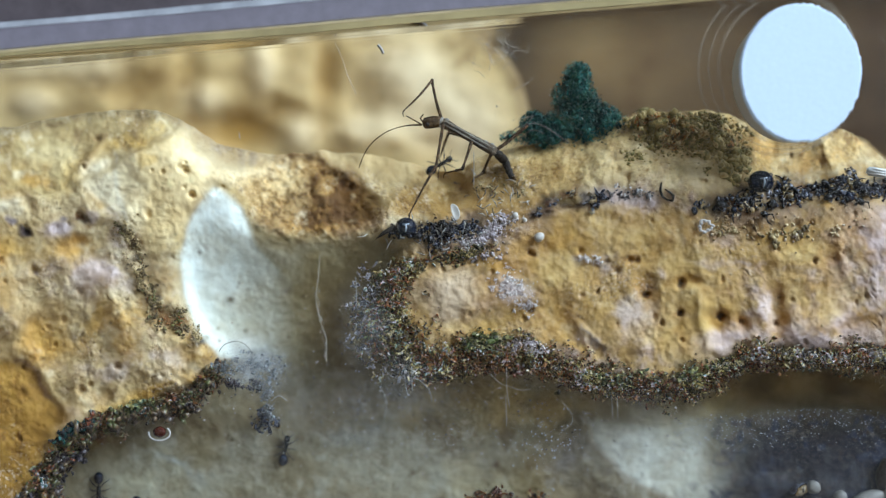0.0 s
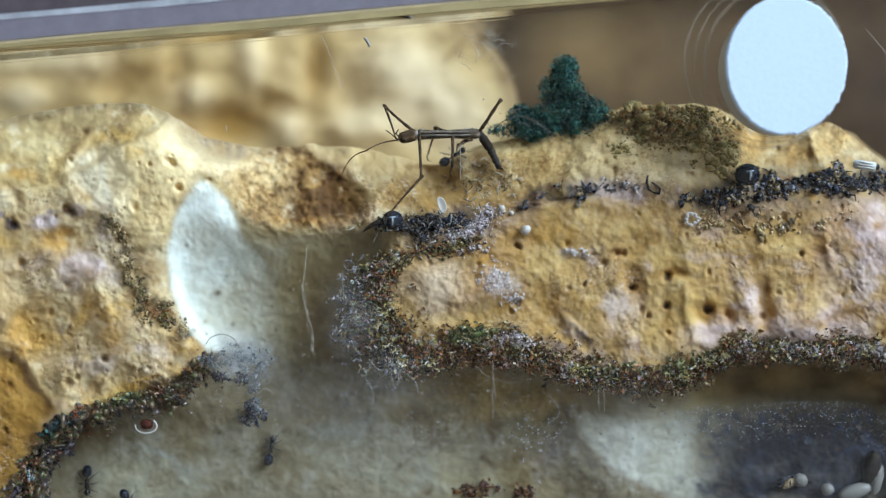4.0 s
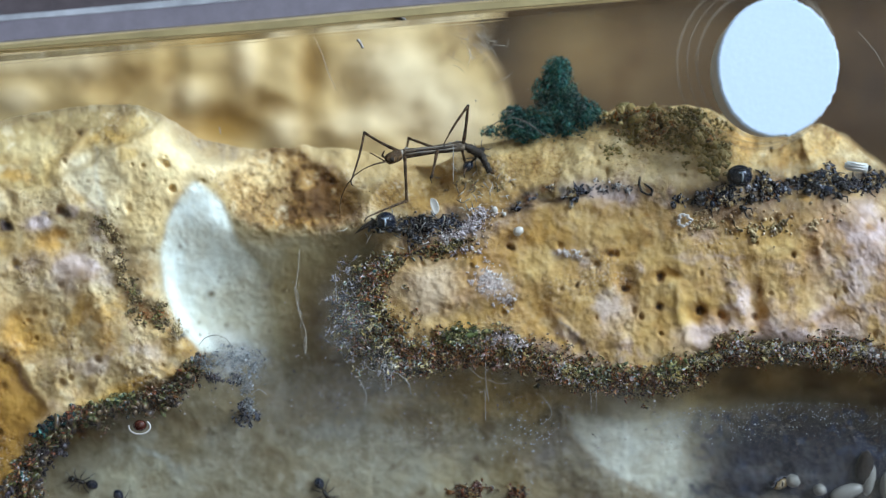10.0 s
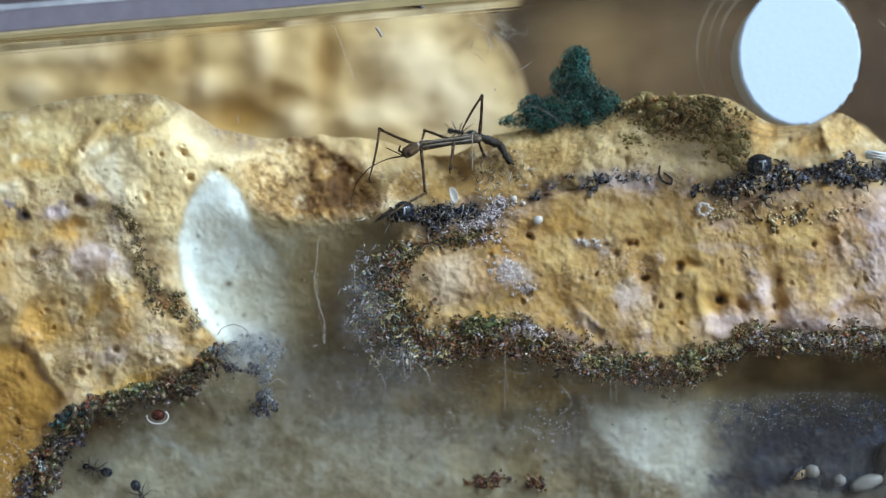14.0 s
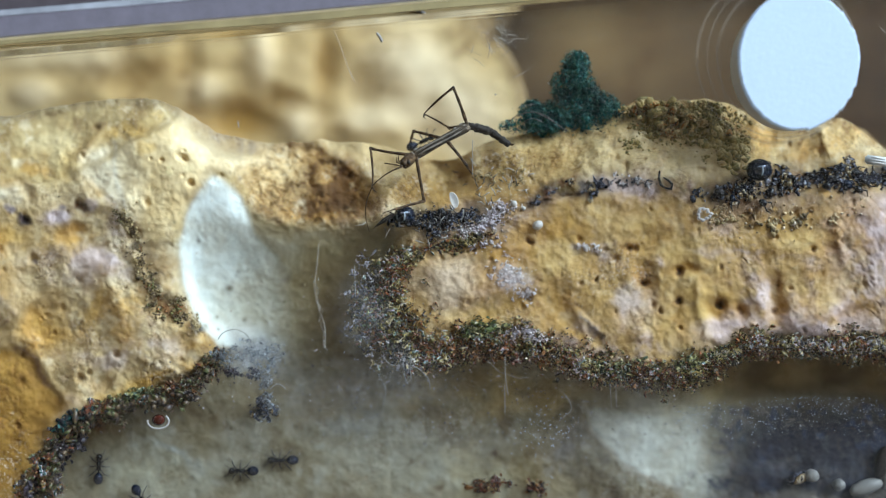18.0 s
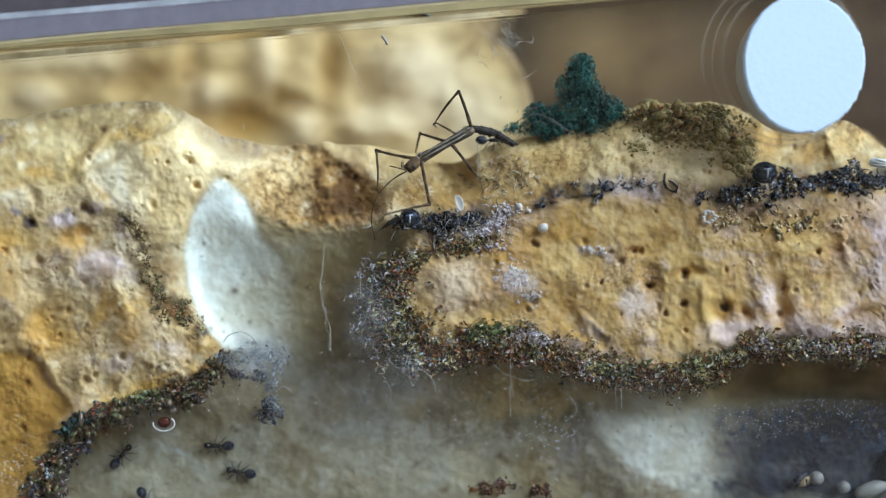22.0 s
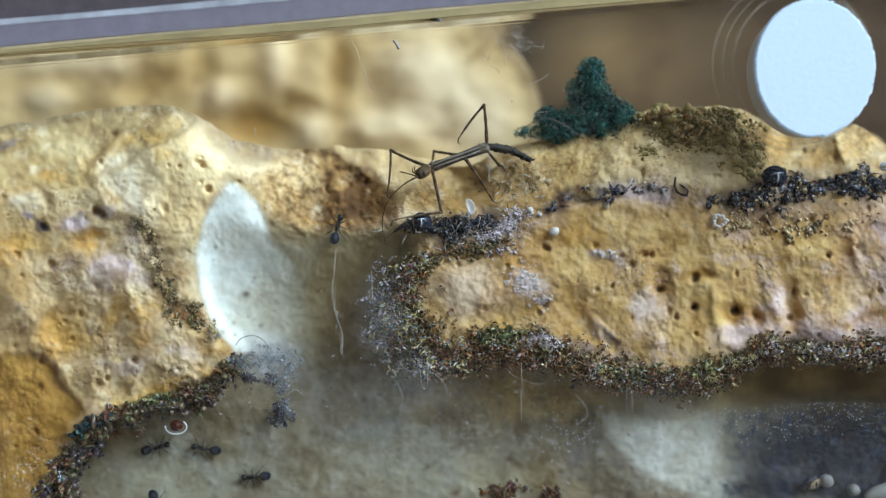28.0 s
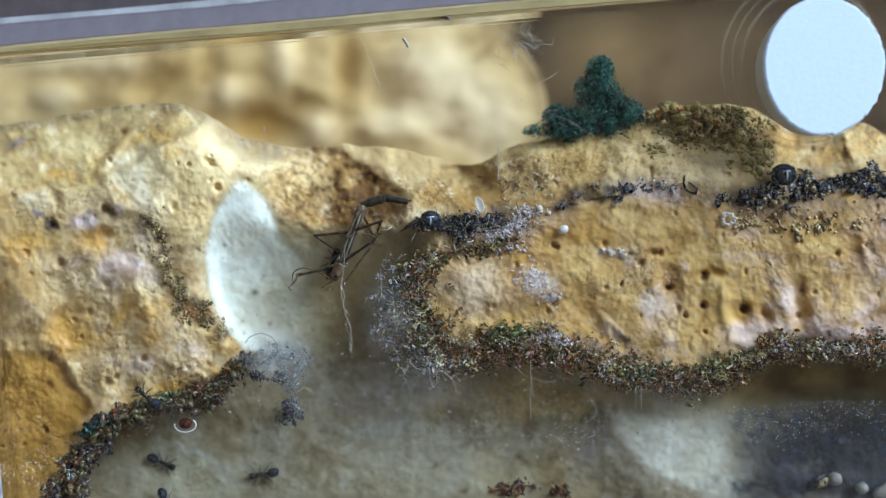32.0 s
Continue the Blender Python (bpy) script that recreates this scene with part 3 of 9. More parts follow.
scoop = scoops(230, 62, 17, 0.9) * (0.35 + 0.65 * np.clip(west + (BELOW < 120), 0, 1)) + 0.24 * scoops(420, 34, 18, 0.7)
EASTWARD = 1 / (1 + np.exp((680 - UU) / 20)) * (BELOW > 120)
ridged = 1 - 2.2 * np.abs(grid_noise(SHAPE, 20, 14, 4, 0.55))
crag = 1 - 2.2 * np.abs(grid_noise(SHAPE, 9, 15, 3, 0.6))
depth += ((0.3 * relief + 0.14 * lumps - 0.08 * ridged - 0.06 * crag) * (1 - 0.45 * TOP_WEST) + 0.75 * scoop * (1 - 0.75 * soften(FACE, 6)) * (1 - 0.55 * TOP_WEST)) * (1 - 0.65 * wet) * (1 - 0.45 * EASTWARD) + 0.055 * fine * (1 - 0.6 * wet)
depth += 0.1 * crag * soften(UPPER, 5) + 0.07 * fine * UPPER
depth += 0.022 * np.random.default_rng(16).uniform(-1, 1, SHAPE) * (1 - 0.5 * wet)
depth -= matted * (0.3 * np.clip(grid_noise(SHAPE, 5, 28, 3, 0.6) + 0.2, 0, 1.2) + 0.12 * fine)
# pits
PITS = [(248, 296, 4, 0.6), (288, 293, 7, 0.7), (231, 292, 3, 0.5), (-3, 767, 5, 0.6), (-41, 793, 5, 0.6), (4, 848, 5, 0.5)]
PITS += [(1238, 549, 11, 1.3), (170, 637, 7, 0.8), (107, 682, 10, 0.7), (122, 672, 6, 0.5), (300, 333, 7, 0.8), (103, 373, 13, 0.7), (280, 288, 9, 0.5), (1163, 497, 8, 0.7), (1163, 545, 6, 0.7), (1105, 512, 6, 0.8),
        (1085, 450, 7, 0.7)]
PITS += [(1075, 450, 7, 1.0), (1103, 513, 6, 0.9), (1165, 490, 7, 0.9), (1165, 543, 6, 0.9), (1166, 590, 4, 0.6), (1130, 563, 5, 0.7), (1016, 508, 4, 0.8), (900, 438, 5, 0.9), (800, 453, 5, 0.8), (1400, 452, 5, 0.7), (1052, 470, 9, 0.5), (905, 440, 5, 0.7), (1018, 505, 4, 0.5), (1272, 560, 8, 0.5), (1330, 560, 7, 0.6), (20, 470, 10, 0.5), (10, 400, 9, 0.7), (60, 395, 12, 0.4), (60, 600, 4, 0.5),
        (5, 640, 5, 0.5), (790, 545, 6, 0.4), (830, 470, 4, 0.4), (1130, 560, 4, 0.4), (895, 540, 9, 0.5), (470, 505, 10, 0.5), (440, 490, 4, 0.4), (700, 310, 4, 0.5)]
pits = np.zeros(SHAPE)
for u, v, r, h in PITS:
    pits = np.maximum(pits, h * blob(u, v, 0.8 * r, 0.8 * r, 0, 1.6, 0.3))
for i in range(90):
    u, v, r = RNG.uniform(-100, 1700), RNG.uniform(200, 690), RNG.uniform(2.2, 5.5)
    pits = np.maximum(pits, 0.4 * blob(u, v, r, r * RNG.uniform(0.7, 1.5), 0, 1.2, 0.2))
pits *= 1 - 0.8 * wet
depth += 0.9 * pits
depth = np.where(depth < 0.6, 0.6 - 0.35 * np.tanh((0.6 - depth) / 0.5), depth) + 0.05 * crag * (1 - 0.6 * TOP_WEST)

# tints laid on the plaster: washes, mineral crust, stains
CREAM, OCHRE, LILAC = np.array((0.63, 0.51, 0.3)), np.array((0.5, 0.315, 0.095)), np.array((0.58, 0.47, 0.49))
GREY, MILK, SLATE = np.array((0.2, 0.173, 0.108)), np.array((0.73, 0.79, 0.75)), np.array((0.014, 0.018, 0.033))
tint = np.zeros((*SHAPE, 3)) + CREAM


def wash(mask, colour, strength=1.0):
    global tint
    m = np.clip(mask * strength, 0, 1)[..., None]
    tint = tint * (1 - m) + np.array(colour) * m


patch_a, patch_b, patch_c = grid_noise(SHAPE, 30, 21, 5, 0.6), grid_noise(SHAPE, 22, 22, 5, 0.6), grid_noise(SHAPE, 12, 23, 4, 0.6)
patch_d, patch_e = grid_noise(SHAPE, 7, 24, 4, 0.65), grid_noise(SHAPE, 45, 25, 5, 0.6)
wash(np.clip(patch_a * 1.8 + 0.25, 0, 1), (0.56, 0.34, 0.09), 0.6)
wash(np.clip(patch_b * 2.2 - 0.3, 0, 1), (0.76, 0.68, 0.49), 0.65)
wash(np.clip(-patch_e * 2.0 - 0.35, 0, 1), (0.5, 0.37, 0.17), 0.5)
tongue = soften(inside([(690, 400), (900, 330), (1200, 330), (1568, 350), (1780, 480), (1780, 700), (1450, 650), (1250, 660), (1100, 700), (900, 660), (720, 680), (640, 560)]), 8)
wash(tongue, (0.45, 0.27, 0.068), 0.86)
wash(tongue * np.clip(patch_b * 1.5 - 0.05, 0, 1), OCHRE * 0.75, 0.6)
wash(tongue * np.clip(patch_c * 2.2 - 0.35, 0, 1), (0.6, 0.45, 0.22), 0.45)
for u, v, ru, rv, turn, s in [(800, 535, 70, 20, 10, 0.4), (1240, 610, 60, 30, 0, 0.5), (1420, 585, 80, 30, -8, 0.7), (1500, 460, 70, 80, -25, 0.7), (1250, 590, 60, 22, 10, 0.6),
                              (1390, 590, 90, 22, 0, 0.9)] + [(1520, 400, 60, 40, 0, 0.8), (1080, 570, 40, 26, 0, 0.6), (990, 640, 80, 22, -10, 0.7), (870, 505, 30, 30, 0, 0.9), (140, 470, 60, 40, 0, 0.75), (60, 460, 40, 40, 0, 0.6),
                              (60, 390, 26, 22, 0, 0.8), (170, 620, 90, 50, 0, 0.35), (200, 690, 90, 14, 12, 0.3), (1290, 350, 50, 18, 0, 0.5), (1070, 335, 60, 16, 0, 0.8)]:
    wash(blob(u, v, ru, rv, turn, 1.2, 2.2) * np.clip(patch_c + 0.9, 0, 1), LILAC, s)
# where the crust presses on the pane it has a lilac film
press = np.clip((0.62 - depth) / 0.18, 0, 1) * (1 - wet) * np.clip(patch_a + 0.8, 0, 1)
wash(press * np.clip(patch_c * 2 + 0.6, 0, 1), (0.62, 0.5, 0.5), 0.7)
wash(np.clip(patch_b * 2.2 - 0.55, 0, 1) * np.clip(patch_d * 1.5 + 0.7, 0, 1) * (BELOW > 90), (0.6, 0.49, 0.5), 0.7)
wash(np.clip(1 - 7 * np.abs(patch_b + 0.25), 0, 1) * np.clip(patch_e + 0.3, 0, 1) * (BELOW > 100), (0.7, 0.6, 0.55), 0.5)
wash(np.clip(patch_a * 2.4 - 1.0, 0, 1), (0.5, 0.25, 0.045), 0.6)
# pale facets and the ochre edge of the left mass
for u, v, ru, rv, turn, s in [(290, 300, 90, 60, -10, 0.7), (225, 300, 40, 90, 0, 0.6), (130, 330, 50, 60, 15, 0.5), (430, 320, 60, 40, 0, 0.5), (330, 260, 60, 20, -15, 0.6), (1050, 300, 60, 18, -5, 0.8), (1180, 310, 60, 18, 5, 0.6), (890, 270, 70, 16, 0, 0.5)]:
    wash(blob(u, v, ru, rv, turn, 1.2, 1.5), (0.74, 0.63, 0.42), s)
wash(blob(10, 790, 80, 120, 0, 2, 1), (0.27, 0.15, 0.025), 0.92)
wash(blob(-60, 700, 90, 160, 0, 1.5, 1), (0.3, 0.17, 0.04), 0.8)
wash(blob(215, 695, 100, 16, 14, 1.5, 1), (0.6, 0.36, 0.06), 0.8)
wash(blob(60, 590, 60, 45, 0, 1.2, 2) * np.clip(patch_c + 0.7, 0, 1), OCHRE * 0.9, 0.7)
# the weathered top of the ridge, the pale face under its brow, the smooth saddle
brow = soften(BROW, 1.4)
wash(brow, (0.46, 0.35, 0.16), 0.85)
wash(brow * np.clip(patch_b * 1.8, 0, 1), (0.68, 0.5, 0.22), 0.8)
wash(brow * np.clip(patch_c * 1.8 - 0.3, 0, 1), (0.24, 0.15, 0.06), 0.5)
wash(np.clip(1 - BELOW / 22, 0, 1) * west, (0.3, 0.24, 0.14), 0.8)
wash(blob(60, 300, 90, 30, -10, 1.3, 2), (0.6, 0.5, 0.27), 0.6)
# the face's stronger light is put into its tint
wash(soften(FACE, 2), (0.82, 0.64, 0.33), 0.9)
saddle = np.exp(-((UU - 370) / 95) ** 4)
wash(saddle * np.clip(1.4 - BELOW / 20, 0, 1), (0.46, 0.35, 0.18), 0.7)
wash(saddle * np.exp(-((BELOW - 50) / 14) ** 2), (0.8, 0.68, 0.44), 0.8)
wash(blob(430, 272, 50, 14, -4, 1.3, 1.5), (0.34, 0.27, 0.18), 0.7)
wash(blob(350, 300, 80, 16, -8, 1.3, 1.5), (0.72, 0.6, 0.36), 0.7)
wash(np.clip(1 - BELOW / 16, 0, 1) * (1 - west), (0.4, 0.3, 0.16), 0.5)
# brown stains
stain = soften(UPPER, 4)
wash(stain, (0.38, 0.2, 0.045), 0.92)
wash(stain * np.clip(patch_c * 1.6 + 0.3, 0, 1) * np.clip((UU - 430) / 100, 0, 1), (0.17, 0.08, 0.02), 0.9)
wash(stain * np.clip(patch_d * 3 - 0.35, 0, 1), (0.1, 0.045, 0.014), 0.8)
wash(blob(450, 320, 60, 50, 0, 1.3, 2) * np.clip(0.9 - patch_d, 0, 1), (0.68, 0.53, 0.28), 0.75)
wash(blob(558, 376, 62, 32, 0, 1.4, 2.0) * np.clip(patch_c * 1.6 + 0.5, 0, 1), (0.09, 0.042, 0.014), 0.9)
wash(blob(562, 303, 46, 20, 32, 1.4, 2) * np.clip(patch_c * 0.8 + 0.8, 0, 1), (0.1, 0.045, 0.014), 0.95)
wash(along([(480, 270), (530, 274), (575, 298), (606, 325)], 6), (0.14, 0.075, 0.026), 0.8)
wash(blob(455, 325, 55, 44, 0, 1.4, 2) * np.clip(0.9 - patch_d * 1.2, 0, 1), (0.72, 0.54, 0.28), 0.7)
wash(blob(700, 345, 60, 34, 0, 1.5, 2), (0.46, 0.265, 0.065), 0.85)
wash(blob(690, 300, 60, 22, 0, 1.5, 2), (0.4, 0.27, 0.1), 0.7)
wash(blob(840, 305, 75, 34, 0, 1.5, 2), (0.4, 0.27, 0.1), 0.75)
# shade of the hollow right of the notch, painted in
wash(blob(845, 282, 34, 12, 10, 1.3, 2), (0.22, 0.14, 0.06), 0.7)
wash(blob(740, 320, 60, 26, 0, 1.5, 2), (0.46, 0.29, 0.09), 0.7)
wash(blob(800, 335, 40, 14, 0, 1.2, 2), (0.3, 0.19, 0.08), 0.7)
wash(blob(1245, 255, 55, 60, 5, 1.5, 2) * np.clip(patch_c + 0.8, 0, 1), (0.4, 0.29, 0.12), 0.85)
wash(blob(1120, 215, 60, 30, 0, 1.5, 2) * np.clip(patch_c + 0.8, 0, 1), (0.45, 0.33, 0.14), 0.8)
for u, v, ru, rv, s in [(103, 373, 20, 14, 0.8), (10, 400, 14, 12, 0.9), (195, 420, 24, 30, 0.6), (230, 520, 22, 50, 0.5), (120, 440, 46, 16, 0.4), (1045, 470, 20, 14, 0.5), (1330, 540, 10, 40, 0.6), (975, 545, 20, 46, 0.35)] + [
                        (1460, 440, 14, 20, 0.5), (890, 540, 16, 14, 0.6), (30, 650, 12, 46, 0.6), (85, 700, 60, 14, 0.4), (600, 800, 70, 18, 0.2)]:
    wash(blob(u, v, ru, rv, 0, 1.2, 2), (0.19, 0.1, 0.04), s)
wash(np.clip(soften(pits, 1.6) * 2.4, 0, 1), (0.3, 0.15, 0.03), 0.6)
# dark centres: the shade inside the pits put into the tint
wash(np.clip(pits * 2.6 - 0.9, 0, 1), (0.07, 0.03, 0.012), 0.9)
wash(blob(150, 640, 210, 80, 5, 1.6, 2), (0.46, 0.33, 0.15), 0.6)
wash(blob(50, 400, 110, 60, 0, 1.5, 2) * np.clip(patch_c + 0.7, 0, 1), (0.38, 0.27, 0.14), 0.6)
# rust freckles, pale rubbed grains and ochre veins over all of it
wash(np.clip(patch_d * 3.0 - 1.15, 0, 1) * np.clip(patch_a + 0.6, 0, 1) * (1 - 0.6 * TOP_WEST), (0.27, 0.12, 0.03), 0.6)
wash(np.clip(-patch_d * 3.0 - 1.1, 0, 1) * (1 - 0.6 * tongue), (0.76, 0.67, 0.47), 0.5)
wash(np.clip(1 - 9 * np.abs(patch_c), 0, 1) * np.clip(patch_e + 0.4, 0, 1), (0.46, 0.25, 0.06), 0.45)
# facets, spots and stains of the western mass
wash(west * np.clip(patch_a * 2.0 - 0.1, 0, 1) * (BELOW > 110), (0.48, 0.28, 0.075), 0.6)
wash(west * np.clip(-patch_b * 2.0 - 0.4, 0, 1) * (BELOW > 60), (0.36, 0.22, 0.08), 0.5)
wash(tongue * np.clip(patch_e * 1.8 - 0.1, 0, 1), (0.46, 0.25, 0.055), 0.5)
wash(blob(0, 400, 100, 60, 0, 1.6, 1.5), (0.4, 0.28, 0.12), 0.75)
# more of the face's light laid into its tint
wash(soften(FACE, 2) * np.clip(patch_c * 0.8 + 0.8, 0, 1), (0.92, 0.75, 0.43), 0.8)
wash(blob(10, 525, 120, 95, 0, 1.6, 1.5), (0.43, 0.3, 0.14), 0.55)
WEST_SPOTS = [(56, 270, 50, 32, 8, "PALE", 0.7), (192, 242, 48, 15, 10, "WARM", 0.8), (144, 310, 40, 15, -62, "CHALK", 0.5), (200, 333, 26, 44, 0, "BRIGHT", 0.85), (222, 266, 16, 13, 0, "WARM", 0.7),
              (29, 310, 30, 13, -8, "ORANGE", 0.7), (-20, 362, 34, 20, 0, "CHALK", 0.45), (60, 396, 26, 14, 0, "MAUVE", 0.9), (86, 420, 34, 13, 15, "ORANGE", 0.85), (-48, 438, 32, 14, 0, "ORANGE", 0.85)]
WEST_SPOTS += [(118, 270, 32, 7, 55, "UMBER", 0.75), (103, 224, 9, 10, 0, "UMBER", 0.8), (140, 235, 12, 7, 20, "UMBER", 0.9), (65, 212, 18, 4, 10, "UMBER", 0.8), (-55, 256, 22, 6, 20, "PLUM", 0.8),
               (204, 226, 10, 4, 0, "UMBER", 0.8), (185, 243, 15, 5, -30, "UMBER", 0.7), (-32, 317, 17, 8, -10, "UMBER", 0.7), (23, 354, 17, 7, -50, "UMBER", 0.8)]
WEST_SPOTS += [(-22, 390, 11, 8, 0, "PLUM", 0.9), (5, 400, 16, 9, 0, "INK", 1.0), (70, 377, 8, 5, 0, "PLUM", 0.8), (125, 369, 10, 12, 0, "MAUVE", 0.7), (105, 373, 17, 11, 0, "INK", 0.85), (100, 369, 9, 7, 0, "RUST", 0.6),
               (120, 550, 20, 16, 0, "UMBER", 0.5), (30, 592, 24, 36, -15, "ORANGE", 0.8), (-45, 462, 22, 18, 0, "ORANGE", 0.8), (20, 478, 8, 6, 0, "PLUM", 0.7), (150, 300, 4, 60, -8, "PALE", 0.3)]
SPOT_TINT = {"PALE": (0.66, 0.54, 0.29), "WARM": (0.64, 0.42, 0.13), "CHALK": (0.7, 0.68, 0.56), "BRIGHT": (0.9, 0.77, 0.48), "ORANGE": (0.5, 0.28, 0.075), "MAUVE": (0.5, 0.42, 0.44), "UMBER": (0.24, 0.155, 0.065),
             "PLUM": (0.25, 0.21, 0.23), "INK": (0.045, 0.03, 0.03), "RUST": (0.2, 0.07, 0.02)}
for u, v, ru, rv, turn, kind, s in WEST_SPOTS:
    wash(blob(u, v, ru, rv, turn, 1.5 if kind == "CHALK" else 2.3, 1.1) * np.clip(patch_d * 0.7 + (0.8 if kind == "CHALK" else 1.1), 0, 1), SPOT_TINT[kind], s)
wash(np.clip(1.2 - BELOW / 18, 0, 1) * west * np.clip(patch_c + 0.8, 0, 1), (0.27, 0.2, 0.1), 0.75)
low_west = soften(LOW_WEST, 1.5)
wash(low_west, (0.28, 0.15, 0.025), 0.93)
wash(low_west * np.clip(patch_c * 1.6, 0, 1), (0.2, 0.1, 0.02), 0.6)
wash(tongue * (BELOW > 60) * np.clip(patch_b * 0.9 + 0.6, 0, 1), (0.52, 0.42, 0.37), 0.14)
# orange hollows, pale sheets and lilac skins of the tongue
for u, v, ru, rv, turn, s in [(1240, 556, 30, 26, 0, 0.8), (1092, 440, 34, 16, 25, 0.75), (1106, 495, 18, 44, 6, 0.7), (1275, 565, 12, 18, 0, 0.8), (1334, 545, 19, 40, 10, 0.8), (1425, 442, 26, 24, 0, 0.75),
                              (1180, 491, 36, 8, 0, 0.7), (955, 548, 40, 30, 20, 0.55), (1470, 560, 40, 26, 20, 0.6), (810, 500, 40, 24, 0, 0.5), (985, 610, 26, 18, 0, 0.5), (1405, 490, 40, 20, 0, 0.5), (900, 470, 40, 20, 0, 0.4)]:
    wash(blob(u, v, ru, rv, turn, 1.4, 1.6) * np.clip(patch_d * 0.6 + 0.9, 0, 1), (0.4, 0.2, 0.035), s)
for u, v, ru, rv, turn, s in [(1180, 440, 110, 26, 0, 0.6), (1060, 400, 90, 22, -6, 0.5), (1205, 560, 16, 54, 4, 0.7), (1235, 608, 44, 14, -6, 0.7), (1130, 590, 70, 24, 0, 0.5), (1360, 430, 70, 24, 0, 0.5),
                              (940, 470, 50, 40, 0, 0.45), (1050, 535, 40, 50, 0, 0.45), (1420, 520, 50, 26, 0, 0.45), (830, 560, 70, 16, 0, 0.5), (1210, 640, 40, 20, 0, 0.7)]:
    wash(blob(u, v, ru, rv, turn, 1.3, 2.4) * np.clip(patch_c * 0.8 + 0.8, 0, 1), (0.6, 0.42, 0.155), s)
for u, v, ru, rv, turn, s in [(1510, 450, 60, 70, -25, 0.6), (1470, 540, 60, 16, 35, 0.6), (1400, 590, 110, 22, -6, 0.65), (1300, 515, 16, 44, 16, 0.5), (1225, 585, 40, 16, 0, 0.5), (1015, 605, 60, 30, 10, 0.6),
                              (1075, 550, 34, 24, 0, 0.55), (870, 515, 40, 34, 0, 0.45), (1270, 452, 80, 7, -4, 0.6), (1090, 640, 60, 12, 0, 0.5), (1540, 560, 60, 40, 0, 0.6), (1320, 600, 50, 14, 0, 0.6)]:
    wash(blob(u, v, ru, rv, turn, 1.3, 2.6) * np.clip(patch_c * 1.6 + 0.6, 0, 1), (0.62, 0.51, 0.53), s)
wash(blob(745, 508, 62, 40, 8, 1.4, 2), (0.58, 0.45, 0.33), 0.75)
wash(along([(990, 568), (1010, 585), (1030, 613)], 4), (0.12, 0.11, 0.13), 0.7)
wash(along([(880, 405), (905, 378), (935, 356), (985, 336)], 15) * np.clip(patch_d * 0.8 + 0.9, 0, 1), (0.17, 0.13, 0.14), 0.8)
wash(along([(985, 340), (1040, 333), (1090, 332), (1125, 345)], 14) * np.clip(patch_c * 0.8 + 0.8, 0, 1), (0.42, 0.36, 0.4), 0.75)
for u, v, ru, rv, turn, s in [(48, 600, 32, 36, 0, 0.7), (130, 555, 46, 26, 10, 0.55), (20, 300, 50, 30, 0, 0.5), (95, 290, 40, 14, 50, 0.45), (100, 425, 50, 14, 10, 0.6), (-20, 430, 40, 16, 0, 0.7), (240, 690, 80, 12, 14, 0.7), (225, 365, 30, 60, 0, 0.3), (270, 400, 20, 60, 0, 0.35)]:
    wash(blob(u, v, ru, rv, turn, 1.3, 2.2) * np.clip(patch_d * 0.8 + 0.85, 0, 1), (0.52, 0.31, 0.07), s)
for u, v, ru, rv, turn, s in [(110, 475, 70, 34, 0, 0.5), (40, 480, 40, 26, 0, 0.4), (160, 640, 80, 26, 0, 0.4), (250, 640, 60, 30, 0, 0.3), (185, 470, 30, 26, 0, 0.4)]:
    wash(blob(u, v, ru, rv, turn, 1.3, 2.4) * np.clip(patch_c * 1.4 + 0.6, 0, 1), (0.56, 0.48, 0.5), s)
ridge = np.clip(1.3 - BELOW / 110, 0, 1) * np.clip((UU - 780) / 60, 0, 1)
wash(ridge * np.clip(patch_b * 1.6 + 0.1, 0, 1), (0.6, 0.4, 0.13), 0.7)
wash(ridge * np.clip(-patch_c * 2 - 0.3, 0, 1), (0.3, 0.18, 0.06), 0.6)
wash(ridge * np.clip(patch_d * 2.4 - 0.9, 0, 1), (0.18, 0.1, 0.035), 0.7)
wash(along([(985, 268), (1030, 282), (1090, 296), (1150, 300)], 12) * np.clip(patch_c + 0.9, 0, 1), (0.8, 0.64, 0.36), 0.7)
# the dark spot at (828, 290) is the same hollow's shade, painted
for u, v, ru, rv, turn, tone, k in [(725, 355, 120, 40, 0, (0.27, 0.16, 0.045), 0.8), (905, 372, 80, 26, -20, (0.26, 0.15, 0.045), 0.7), (828, 290, 52, 27, 15, (0.19, 0.12, 0.05), 0.82), (640, 300, 40, 30, 0, (0.5, 0.34, 0.12), 0.5),
                                    (735, 405, 62, 26, -4, (0.05, 0.042, 0.045), 0.85), (700, 440, 40, 20, -20, (0.1, 0.075, 0.045), 0.7), (815, 408, 42, 26, -25, (0.46, 0.41, 0.43), 0.8), (872, 508, 32, 26, 40, (0.68, 0.62, 0.6), 0.6),
                                    (1075, 548, 22, 18, 0, (0.66, 0.58, 0.5), 0.5), (1005, 450, 26, 10, 0, (0.66, 0.6, 0.58), 0.6)]:
    wash(blob(u, v, ru, rv, turn, 1.4, 2.2) * np.clip(patch_d * 0.8 + 0.9, 0, 1), tone, k)
wash(along(GROOVE_EAST, 25) * np.clip(patch_c * 1.6 + 0.8, 0, 1), (0.085, 0.058, 0.05), 0.85)
wash(along([(1225, 350), (1300, 350), (1345, 342)], 24) * np.clip(patch_d * 2 + 0.5, 0, 1), (0.03, 0.024, 0.03), 0.9)
